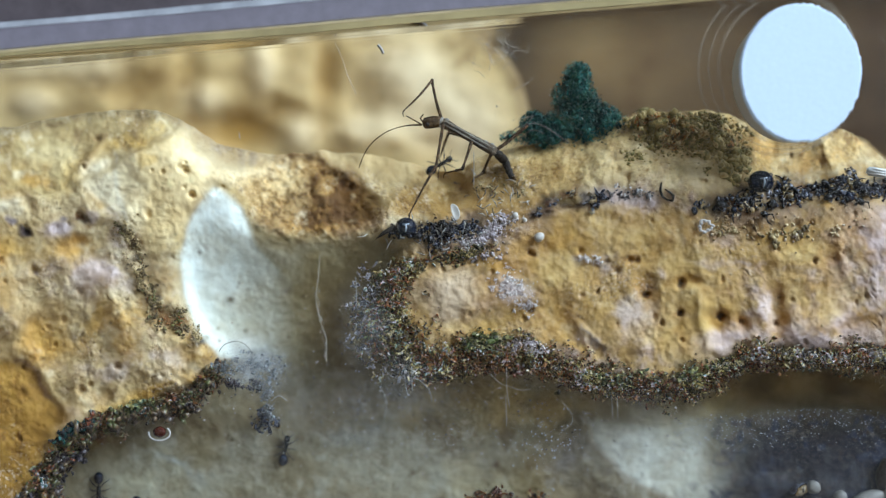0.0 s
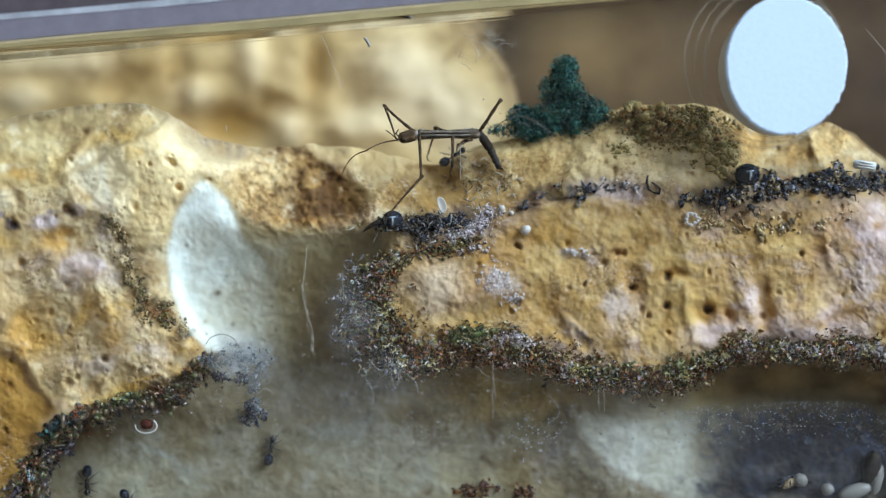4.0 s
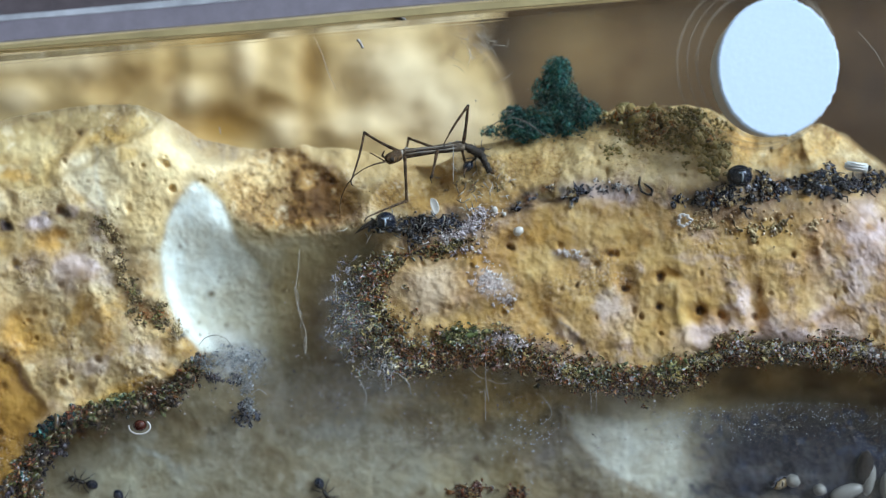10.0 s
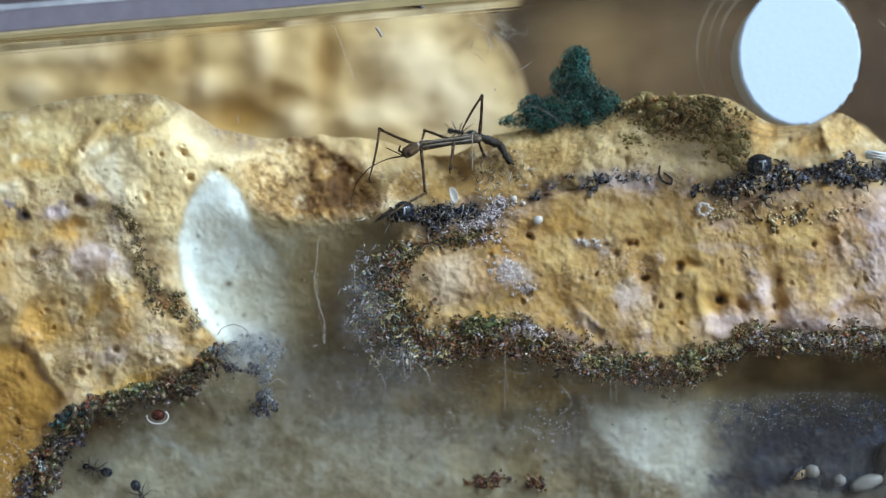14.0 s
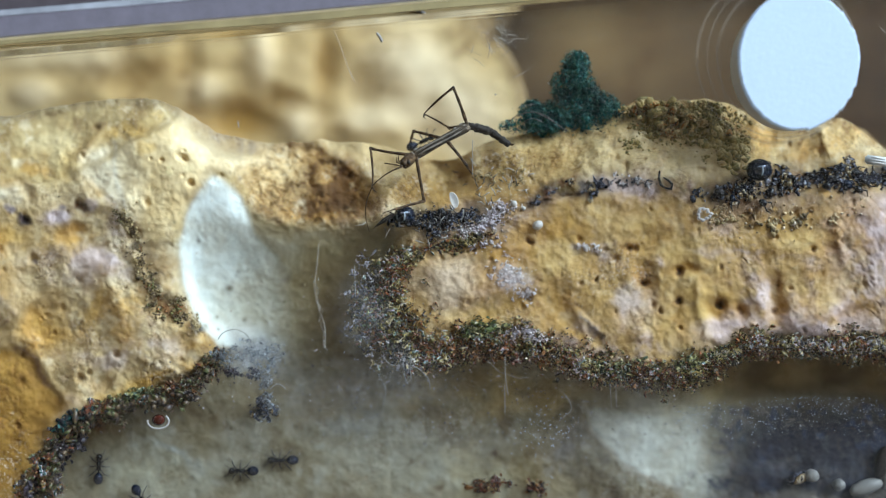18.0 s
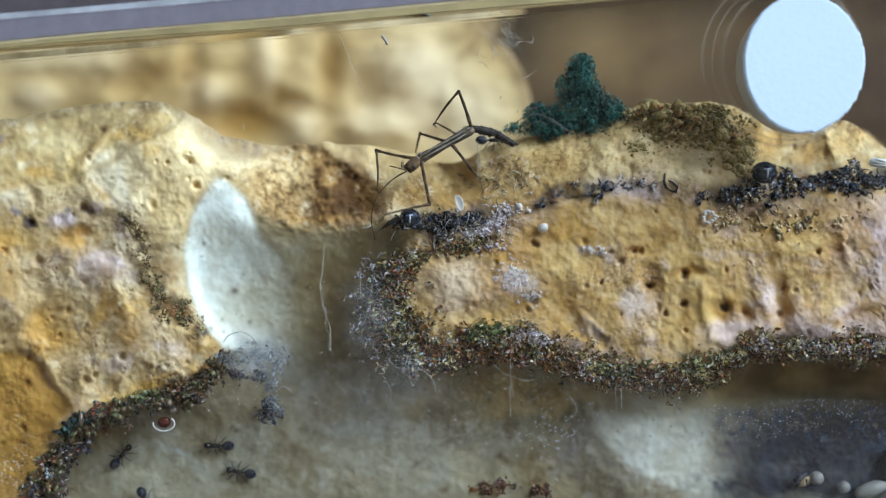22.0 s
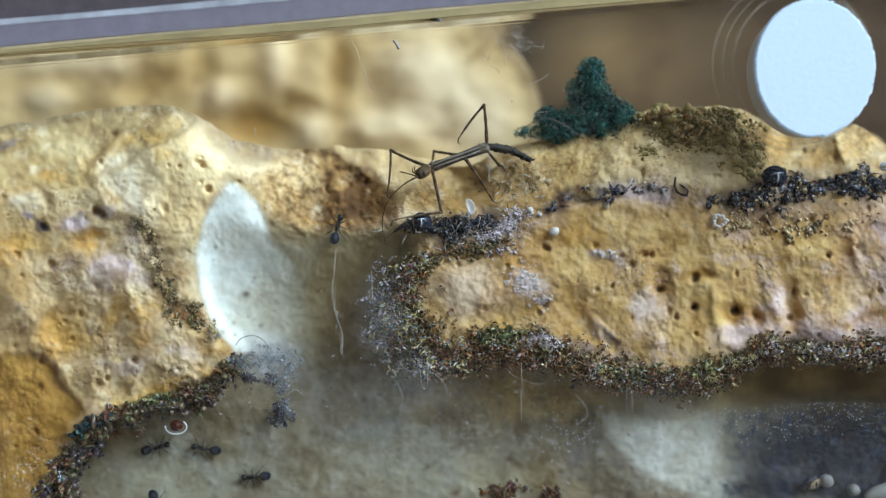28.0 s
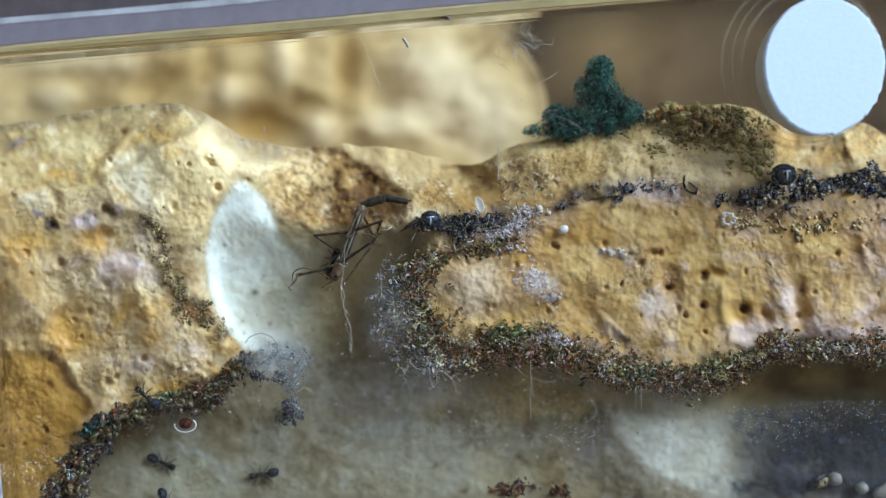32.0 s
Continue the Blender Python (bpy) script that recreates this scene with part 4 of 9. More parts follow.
wash(along([(1415, 325), (1470, 330), (1545, 322)], 22) * np.clip(patch_d * 1.6 + 0.8, 0, 1), (0.014, 0.013, 0.018), 0.92)
wash(along([(1280, 372), (1310, 392), (1340, 384)], 14) * np.clip(patch_d * 2 + 0.4, 0, 1), (0.045, 0.035, 0.035), 0.85)
wash(along([(1225, 385), (1290, 400), (1350, 408), (1420, 390), (1500, 385)], 18) * np.clip(patch_d * 2 + 0.3, 0, 1), (0.24, 0.15, 0.06), 0.6)
FAR_SLOPE = soften(inside([(530, 240), (640, 240), (722, 270), (770, 300), (742, 318), (690, 316), (650, 326), (612, 314), (580, 288), (545, 270)], 0.5), 2)
wash(FAR_SLOPE, (0.5, 0.37, 0.18), 0.85)
wash(FAR_SLOPE * np.clip(patch_c * 1.6 - 0.2, 0, 1), (0.45, 0.31, 0.13), 0.5)
# the swept hollow behind the saddle, its bright lip, the chalky facet with its sharp edge
HOLLOW = soften(inside([(262, 190), (300, 205), (340, 232), (390, 250), (455, 256), (436, 280), (388, 289), (346, 287), (318, 270), (296, 236)], 0.3), 2)
wash(HOLLOW, (0.44, 0.33, 0.18), 0.8)
wash(HOLLOW * np.clip(patch_d * 2 - 0.2, 0, 1), (0.3, 0.24, 0.17), 0.6)
wash(along([(292, 232), (312, 272), (345, 296), (388, 298), (436, 290)], 8), (0.82, 0.68, 0.42), 0.5)
# chalky facet tinted up to offset its own shading
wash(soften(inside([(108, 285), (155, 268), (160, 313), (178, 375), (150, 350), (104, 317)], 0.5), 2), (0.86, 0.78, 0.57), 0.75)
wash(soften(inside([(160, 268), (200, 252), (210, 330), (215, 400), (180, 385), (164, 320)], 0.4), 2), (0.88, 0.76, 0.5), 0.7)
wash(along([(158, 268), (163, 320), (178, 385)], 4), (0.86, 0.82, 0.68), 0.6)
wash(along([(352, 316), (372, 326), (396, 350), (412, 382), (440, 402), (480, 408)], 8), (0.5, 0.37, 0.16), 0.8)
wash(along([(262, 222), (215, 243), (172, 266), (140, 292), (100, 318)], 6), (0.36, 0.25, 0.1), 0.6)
# dirt ground into the plaster along the lines of debris
wash(blob(960, 292, 140, 44, 0, 1.5, 2) * np.clip(patch_c * 1.2 + 0.6, 0, 1), (0.56, 0.4, 0.16), 0.65)
wash(blob(985, 300, 150, 40, 0, 1.5, 2) * np.clip(patch_b * 2.0 - 0.3, 0, 1), (0.3, 0.18, 0.06), 0.6)
wash(along([(690, 432), (780, 425), (840, 400), (880, 352)], 17) * np.clip(patch_c * 1.4 + 0.6, 0, 1), (0.22, 0.14, 0.1), 0.7)
wash(along([(1200, 368), (1320, 378), (1420, 362), (1560, 345)], 19) * np.clip(patch_c * 1.4 + 0.5, 0, 1), (0.26, 0.17, 0.11), 0.7)
wash(along([(905, 374), (935, 352), (985, 334)], 9), (0.06, 0.05, 0.055), 0.85)
wash(along([(0, 626), (16, 630), (30, 655), (46, 692)], 5), (0.22, 0.13, 0.08), 0.8)
DIRT = []
for m, s in zip(rims, (0.9, 0.92, 0.85, 0.85, 0.85)):
    DIRT.append((m * np.clip(patch_c * 1.2 + 0.8, 0, 1), s))
# chamber: grey plaster, the haze of the dusty pane put into its colour
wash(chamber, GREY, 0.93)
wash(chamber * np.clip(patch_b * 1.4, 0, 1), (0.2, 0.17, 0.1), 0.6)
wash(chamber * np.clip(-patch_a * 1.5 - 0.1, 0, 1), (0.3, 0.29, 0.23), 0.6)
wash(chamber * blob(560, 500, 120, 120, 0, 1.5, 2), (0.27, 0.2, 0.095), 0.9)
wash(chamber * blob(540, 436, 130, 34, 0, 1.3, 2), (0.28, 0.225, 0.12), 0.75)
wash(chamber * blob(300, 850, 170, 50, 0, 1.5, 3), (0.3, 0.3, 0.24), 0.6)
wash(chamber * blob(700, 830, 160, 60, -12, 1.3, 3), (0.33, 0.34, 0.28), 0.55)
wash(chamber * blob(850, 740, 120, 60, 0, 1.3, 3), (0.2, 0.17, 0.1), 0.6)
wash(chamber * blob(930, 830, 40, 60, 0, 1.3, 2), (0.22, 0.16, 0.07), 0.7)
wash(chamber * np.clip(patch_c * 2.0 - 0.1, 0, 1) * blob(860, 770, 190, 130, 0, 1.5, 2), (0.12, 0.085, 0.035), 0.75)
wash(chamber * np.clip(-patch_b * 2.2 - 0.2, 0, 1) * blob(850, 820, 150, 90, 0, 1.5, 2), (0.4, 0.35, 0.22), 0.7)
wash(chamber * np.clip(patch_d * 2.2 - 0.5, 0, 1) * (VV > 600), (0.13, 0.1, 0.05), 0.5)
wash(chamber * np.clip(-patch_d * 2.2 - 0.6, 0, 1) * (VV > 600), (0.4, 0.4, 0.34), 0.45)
for u, v, ru, rv, turn, tone, k in [(510, 715, 70, 30, 0, (0.2, 0.14, 0.06), 0.75), (870, 698, 200, 38, 0, (0.46, 0.35, 0.165), 0.85), (900, 835, 26, 46, 10, (0.15, 0.105, 0.035), 0.85), (830, 860, 60, 40, -30, (0.42, 0.37, 0.22), 0.7),
                                    (650, 850, 110, 40, -6, (0.34, 0.31, 0.22), 0.7), (230, 860, 90, 26, 6, (0.38, 0.37, 0.27), 0.7), (270, 815, 60, 12, -20, (0.36, 0.39, 0.37), 0.6), (600, 760, 80, 18, -10, (0.3, 0.31, 0.28), 0.6),
                                    (790, 700, 50, 50, 0, (0.2, 0.145, 0.06), 0.6), (455, 480, 20, 40, 0, (0.4, 0.4, 0.32), 0.5), (500, 430, 50, 12, 0, (0.45, 0.43, 0.33), 0.6), (480, 560, 26, 60, 0, (0.34, 0.31, 0.2), 0.6), (505, 490, 56, 84, 0, (0.3, 0.24, 0.12), 0.65),
                                    (560, 560, 30, 70, 0, (0.2, 0.14, 0.06), 0.6), (340, 780, 40, 30, 0, (0.22, 0.18, 0.1), 0.6), (980, 800, 40, 50, 0, (0.25, 0.24, 0.24), 0.6)]:
    wash(chamber * blob(u, v, ru, rv, turn, 1.3, 2.6) * np.clip(patch_c * 0.7 + 0.85, 0, 1), tone, k)
for u, v, ru, rv in ((470, 505, 9, 7), (500, 515, 6, 5), (445, 560, 5, 4), (745, 865, 8, 5), (835, 812, 7, 7), (700, 830, 5, 4), (590, 640, 6, 4), (560, 600, 4, 4), (610, 545, 5, 5)):
    wash(chamber * blob(u, v, ru, rv, 0, 1.3, 1.2), (0.1, 0.06, 0.03), 0.8)
RAMP = inside([(1003, 738), (1040, 728), (1090, 745), (1150, 750), (1210, 785), (1250, 840), (1262, 960), (1200, 960), (1165, 885), (1115, 855), (1060, 820), (1035, 795), (1012, 768)], 0.6)
wash(along([(1008, 765), (1035, 797), (1062, 823), (1117, 858), (1168, 888), (1205, 960)], 9), (0.17, 0.11, 0.045), 0.75)
# greenish haze above the ramp, painted into the tint
wash(chamber * blob(1095, 722, 80, 34, 0, 1.3, 2), (0.42, 0.38, 0.24), 0.7)
# bright reflection over the ramp, painted as a white wedge
wash(soften(RAMP, 2.2) * np.clip((VV - 722) / 34, 0.15, 1) * np.clip(1.25 - (UU - 1040) / 190, 0.0, 1), (0.68, 0.71, 0.63), 0.92)
wash(chamber * blob(1160, 770, 90, 50, 20, 1.3, 2), (0.4, 0.4, 0.34), 0.6)
# dark blue of the pane's condensation and reflection, painted onto the floor
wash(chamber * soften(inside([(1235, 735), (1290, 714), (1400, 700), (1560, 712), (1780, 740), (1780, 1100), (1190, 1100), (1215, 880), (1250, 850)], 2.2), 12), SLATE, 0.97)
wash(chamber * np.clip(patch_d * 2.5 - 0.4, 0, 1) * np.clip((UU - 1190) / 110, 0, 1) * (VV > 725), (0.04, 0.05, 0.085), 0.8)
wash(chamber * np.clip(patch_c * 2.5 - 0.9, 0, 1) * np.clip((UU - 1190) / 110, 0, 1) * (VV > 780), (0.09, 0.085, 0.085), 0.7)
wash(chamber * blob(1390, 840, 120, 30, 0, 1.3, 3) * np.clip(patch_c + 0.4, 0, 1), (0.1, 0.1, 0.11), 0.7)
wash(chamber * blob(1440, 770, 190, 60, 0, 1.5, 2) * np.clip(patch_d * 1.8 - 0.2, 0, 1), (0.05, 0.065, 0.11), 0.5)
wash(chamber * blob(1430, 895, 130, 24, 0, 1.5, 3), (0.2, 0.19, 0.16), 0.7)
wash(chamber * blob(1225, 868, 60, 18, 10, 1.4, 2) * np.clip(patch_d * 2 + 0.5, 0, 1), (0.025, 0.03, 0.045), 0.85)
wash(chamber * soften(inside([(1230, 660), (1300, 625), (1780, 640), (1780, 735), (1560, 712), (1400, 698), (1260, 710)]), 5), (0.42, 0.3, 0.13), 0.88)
# dark blotches: shade of the recesses under the tongue, painted in
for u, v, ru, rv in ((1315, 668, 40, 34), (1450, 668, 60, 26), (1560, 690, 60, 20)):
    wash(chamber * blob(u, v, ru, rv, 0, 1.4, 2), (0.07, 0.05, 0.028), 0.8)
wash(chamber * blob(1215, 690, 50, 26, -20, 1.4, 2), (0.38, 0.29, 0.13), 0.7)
for m, s in DIRT:
    wash(m, (0.05, 0.036, 0.022), s)
    wash(m * np.clip(patch_d * 2.2 - 0.1, 0, 1), (0.27, 0.19, 0.075), 0.8)
    wash(m * np.clip(patch_c * 2.4 - 0.5, 0, 1), (0.2, 0.075, 0.025), 0.7)
    wash(m * np.clip(-patch_d * 2.4 - 0.4, 0, 1), (0.022, 0.02, 0.02), 0.8)
# the oval on the chamber's wall: a facet facing the light, painted milky bright
oval = soften(inside([(343, 320), (366, 336), (388, 358), (404, 392), (416, 430), (446, 458), (480, 490), (492, 560), (470, 622), (352, 622), (318, 580), (288, 510), (281, 450), (296, 385), (318, 345)], 0.3), 1.3)
fade = np.clip((486 - UU) / 92, 0, 1)
wash(oval * fade * np.clip(1.02 + 0.25 * patch_d, 0, 1), MILK, 1.0)
wash(oval * blob(375, 585, 55, 55, 0, 1.4, 1.5), (0.56, 0.57, 0.47), 0.65)
wash(oval * blob(445, 545, 60, 80, 0, 1.5, 1.5) * fade, (0.5, 0.46, 0.32), 0.75)
wash(blob(390, 600, 34, 26, 0, 1.5, 2), (0.6, 0.62, 0.58), 0.75)
wash(blob(425, 645, 48, 36, 0, 1.5, 2.5) * np.clip(patch_c + 0.8, 0, 1), (0.38, 0.42, 0.46), 0.8)
wash(blob(455, 440, 34, 14, -10, 1.3, 2), (0.4, 0.38, 0.3), 0.4)
wash(blob(372, 521, 8, 7, 0, 1.2, 0.4), (0.1, 0.07, 0.03), 0.9)
dots = np.zeros(SHAPE)
for i in range(90):
    u, v, r = RNG.uniform(90, 1100), RNG.uniform(330, 880), RNG.uniform(1.6, 4.0)
    dots = np.maximum(dots, blob(u, v, r, r, 0, 1.2, 0.2))
wash(dots, (0.1, 0.07, 0.035), 0.7)


def depth_at(u, v):
    i, j = int(np.clip((v - GV[0]) / STEP, 0, SHAPE[0] - 1)), int(np.clip((u - GU[0]) / STEP, 0, SHAPE[1] - 1))
    return float(depth[i, j])


def column_sample(field, v):
    """field at heights v (rows, columns), column by column."""
    y, x = np.clip((v - GV[0]) / STEP, 0, SHAPE[0] - 1.001), np.clip((FU2 - GU[0]) / STEP, 0, SHAPE[1] - 1.001)
    i, j = y.astype(int), x.astype(int)[None, :]
    w, f = y - i, (x - x.astype(int))[None, :] + 0 * y
    if field.ndim == 3:
        w, f = w[..., None], f[..., None]
    return (field[i, j] * (1 - w) + field[i + 1, j] * w) * (1 - f) + (field[i, j + 1] * (1 - w) + field[i + 1, j + 1] * w) * f


ROUGH = (1 - 0.8 * wet) * (1 - 0.35 * TOP_WEST) * (1 - 0.35 * tongue) * (0.22 + 0.7 * np.clip(patch_b * 1.5 + 0.35, 0, 1))
ROUGH = np.maximum(ROUGH, np.clip(0.9 * soften(UPPER, 3) + 0.6 * matted, 0, 0.9)) * (1 - 0.5 * soften(FACE, 3)) * (1 - 0.7 * FAR_SLOPE) * (1 - 0.5 * HOLLOW) * (1 - 0.75 * blob(150, 320, 50, 60, 0, 2, 0.5))
ROUGH = np.maximum(ROUGH, 0.75 * np.clip(1.25 - BELOW / 130, 0, 1) * np.clip((UU - 660) / 60, 0, 1) * np.clip(patch_c + 0.8, 0.3, 1))
# the mesh is finer than the plan and carries the small tool marks and chips itself
FU2 = np.arange(GU[0], GU[-1] - 0.01, 2.0)
rows = np.linspace(0, 1, 430)[:, None]
crest2 = np.interp(FU2, GU, crest)
vv = crest2[None, :] + (1058 - crest2[None, :]) * rows
tint = np.concatenate([tint, ROUGH[..., None]], -1)          # the last: how rough to the touch
dd, tt = column_sample(depth, vv), column_sample(tint, vv)
rough_at = tt[..., 3]
chips = 1 - 2.4 * np.abs(grid_noise(dd.shape, 11, 111, 4, 0.62))
grit = grid_noise(dd.shape, 4.5, 112, 3, 0.7)
flake = np.tanh(3.5 * grid_noise(dd.shape, 16, 113, 4, 0.6))                     # thin flakes with crisp edges
dd = np.maximum(dd + rough_at * (0.035 * chips + 0.035 * grit - 0.045 * flake), np.minimum(dd, 0.2))
warm = np.clip(grid_noise(dd.shape, 7, 114, 4, 0.65) * 1.6, -1, 1)[..., None] * rough_at[..., None]
tt[..., :3] *= 1 + 0.17 * warm * np.array((0.8, 1.0, 1.35)) + 0.07 * flake[..., None] * rough_at[..., None]
patchy = np.clip(grid_noise(dd.shape, 34, 120, 4, 0.6) * 2.2 + 0.1, 0, 1)
spread = (np.clip(0.2 + rough_at, 0, 0.9) * patchy * (1 - column_sample(soften(UPPER, 3), vv)))[..., None]
fleck = np.clip(np.abs(grid_noise(dd.shape, 2.6, 116, 2, 0.7)) * 3.2 - 1.9, 0, 1)[..., None] * np.clip(grid_noise(dd.shape, 40, 117, 3) + 0.55, 0, 1)[..., None] * spread
tt[..., :3] = tt[..., :3] * (1 - 0.55 * fleck) + np.array((0.78, 0.7, 0.62)) * 0.55 * fleck
prick = np.clip(grid_noise(dd.shape, 3.0, 118, 2, 0.7) * 3.4 - 2.1, 0, 1)[..., None] * spread
tt[..., :3] = tt[..., :3] * (1 - 0.8 * prick) + np.array((0.15, 0.075, 0.025)) * 0.8 * prick
tt[..., :3] *= 1 + 0.13 * spread * np.clip(grid_noise(dd.shape, 3.2, 119, 3, 0.75), -1, 1)[..., None]
dd = dd + 0.12 * prick[..., 0]
freckle = np.clip(grid_noise(dd.shape, 5, 115, 3, 0.6) * 3 - 1.55, 0, 1)[..., None] * np.clip(rough_at, 0, 1)[..., None] * 0.55
tt[..., :3] = tt[..., :3] * (1 - freckle) + np.array((0.16, 0.075, 0.025)) * freckle
back_d, back_v = [], []
for i in range(12, 0, -1):                                  # over the crest to the back
    back_d.append(dd[0] + 1.0 * i + 0.25 * i ** 1.3 * 0.4)
    back_v.append(crest2 + 0.35 * i ** 1.7)
dd2, vv2 = np.vstack([np.array(back_d), dd]), np.vstack([np.array(back_v), vv])
tt2 = np.concatenate([np.repeat(tt[:1], 12, 0), tt])
uu2 = np.repeat(FU2[None, :], len(dd2), 0)
k2 = (EYE + dd2 / 1000) / GRID
front = np.stack([(uu2 - 784) * k2, dd2 / 1000, (441 - vv2) * k2], -1)
# close the block behind and below
lip = front[-1].copy()
lip[:, 2] = (-0.0344 + math.sin(radians(5)) * lip[:, 0]) / math.cos(radians(5))
foot = lip.copy()
foot[:, 1] = 0.016
back_top = front[0].copy()
back_top[:, 1] = 0.016
back_low = back_top.copy()
back_low[:, 2] = foot[:, 2]
block = np.concatenate([back_low[None], back_top[None], front, lip[None], foot[None]])
block_tint = np.concatenate([tt2[:1], tt2[:1], tt2, tt2[-1:], tt2[-1:]])
solid("plaster_nest", sheet("plaster_nest", block, block_tint), PLASTER, Matrix.Identity(4), "carved ochre plaster nest block with grey chamber and pitted crust", "ant nest")

# ---- rear block, lumpy and out of the lens's depth ----
RU, RV = np.arange(-420, 1000, 9.0), np.arange(-40, 420, 7.0)
ru, rv = np.meshgrid(RU, RV)
edge = np.interp(rv, [-40, 40, 70, 95, 130, 170, 220, 300, 420], [775, 795, 830, 858, 880, 893, 900, 890, 900])


def spot(u, v, a, b, turn=0.0):
    c, s = math.cos(radians(turn)), math.sin(radians(turn))
    x, y = (ru - u) * c - (rv - v) * s, (ru - u) * s + (rv - v) * c
    return np.exp(-((x / a) ** 2 + (y / b) ** 2) ** 1.3)


rd = 24 + 0.3 * grid_noise(ru.shape, 9, 31, 3)
rt = np.zeros((*ru.shape, 3)) + np.array((0.6, 0.45, 0.22))


def rear_wash(mask, colour, s):
    global rt
    m = np.clip(mask * s, 0, 1)[..., None]
    rt = rt * (1 - m) + np.array(colour) * m


# hollows dark and bulges pale: shade and light put into the tint
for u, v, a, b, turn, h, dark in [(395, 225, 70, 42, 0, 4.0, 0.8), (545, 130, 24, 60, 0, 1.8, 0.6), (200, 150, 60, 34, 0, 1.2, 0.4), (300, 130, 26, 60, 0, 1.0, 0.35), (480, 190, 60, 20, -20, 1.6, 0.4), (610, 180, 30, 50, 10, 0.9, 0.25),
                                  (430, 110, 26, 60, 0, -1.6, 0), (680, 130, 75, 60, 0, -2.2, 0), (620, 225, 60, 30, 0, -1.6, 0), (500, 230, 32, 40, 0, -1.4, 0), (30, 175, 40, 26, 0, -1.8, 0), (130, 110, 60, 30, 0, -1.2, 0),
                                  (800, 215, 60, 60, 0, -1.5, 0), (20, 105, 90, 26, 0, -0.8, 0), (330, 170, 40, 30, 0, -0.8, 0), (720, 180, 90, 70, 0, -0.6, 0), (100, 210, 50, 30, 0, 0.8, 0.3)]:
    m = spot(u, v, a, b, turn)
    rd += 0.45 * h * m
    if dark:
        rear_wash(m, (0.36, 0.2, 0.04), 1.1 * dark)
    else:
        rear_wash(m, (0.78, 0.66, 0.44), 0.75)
# dark falloff painted along the edge to mute its rim light
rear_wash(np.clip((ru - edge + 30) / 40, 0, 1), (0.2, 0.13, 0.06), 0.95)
over = np.clip((ru - edge) / 30, 0, 4)
rd += 3.0 * over ** 2 * 0.6
rd = np.minimum(rd, 34)
k3 = (EYE + rd / 1000) / GRID
x3 = np.minimum(ru, edge + 8)
rear_front = np.stack([(x3 - 784) * k3, rd / 1000, (441 - rv) * k3], -1)
rear_cap = np.concatenate([rear_front[:1] * np.array((1, 0, 1)) + np.array((0, 0.036, 0)), rear_front])
low = rear_front[-1:].copy()
low[..., 2] = (-0.0335 + math.sin(radians(5)) * low[..., 0]) / math.cos(radians(5))
rear_cap = np.concatenate([rear_cap, low])
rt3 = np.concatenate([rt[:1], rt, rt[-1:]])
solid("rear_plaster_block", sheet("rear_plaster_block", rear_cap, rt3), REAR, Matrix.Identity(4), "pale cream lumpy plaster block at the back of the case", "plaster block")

# ---- case: floor, pane, top plate, side plate, back ----
FLOOR_Z = -0.0345
case = new("acrylic_case")
tagged(case, "clear acrylic nest case with frosted grey edges and scratched pane", "nest case")
bm = box(bmesh.new(), (-0.072, -0.0032, FLOOR_Z - 0.004), (0.07, 0.046, FLOOR_Z), 0.0003)
part("base_plate", bm, EDGE, case, smooth=False)


def top_line(u):
    return 77 - 0.0875 * u


def rail(name, d0, d1, off0, off1, material, label="", grow=0.0):
    """A bar along the case's top, between two heights below the top line."""
    bm = bmesh.new()
    vs = []
    for d in (d0, d1):
        for off in (off0, off1):
            for u in np.linspace(-330, 2100, 25):
                more = grow * min(max(u / 450, 0), 1) if off == off1 else 0
                p = at(u, top_line(u) + off + more + 0.8 * math.sin(u / 90 + off), d0)
                vs.append(bm.verts.new((p.x, d / 1000, p.z)))
    n = 25
    for i in range(n - 1):
        for a, b in ((0, 1), (1, 3), (3, 2), (2, 0)):
            bm.faces.new((vs[a * n + i], vs[a * n + i + 1], vs[b * n + i + 1], vs[b * n + i]))
    for i in (0, n - 1):
        bm.faces.new([vs[a * n + i] for a in (0, 1, 3, 2)])
    ob = part(name, bm, material, case, label, smooth=False)
    ob.matrix_world = LEAN
    ob.visible_shadow = False           # clear acrylic lets the daylight through
    return ob


rail("top_edge", -3.0, -2.5, -39, -3, EDGE, "grey frosted edge")
# the blue-white highlight along the edge, put in as a pale bar
rail("chamfer", -3.2, -2.6, -50, -39, EDGE_LIGHT, "chamfer with its highlight put into a pale colour")
rail("top_plate_rim", -3.0, -2.5, -120, -50, EDGE_DARK, "dark rim")
lid = rail("top_plate", 0.6, 44.0, -64, -40, ACRYLIC, "clear top plate")
lid.visible_shadow = False
rail("glue_seam", -2.4, -2.2, -4, 2, EDGE_CREAM, "cream glue seam")
rail("glue_seam", -0.8, -0.5, -6, 9, EDGE_OLIVE, "olive-tan glue seam", 6)
rail("glue_seam", 0.2, 0.6, 4, 13, EDGE_OCHRE, "ochre glue seam", 9)
rail("top_plate_underside", 1.5, 3.0, 8, 12, EDGE_CREAM, "cream seam", 9)

bm = box(bmesh.new(), (-0.0408, -0.003, FLOOR_Z), (0.0695, -0.0001, 0.0185), 0.0002)
pane = part("front_pane", bm, ACRYLIC, case, "clear scratched pane", smooth=False)
pane.visible_shadow = False
bm = box(bmesh.new(), (-0.0415, -0.0032, FLOOR_Z), (-0.0409, 0.0, 0.0185), 0.0003)
part("side_plate", bm, EDGE_LIGHT, case, "pale polished edge of the pane", smooth=False)
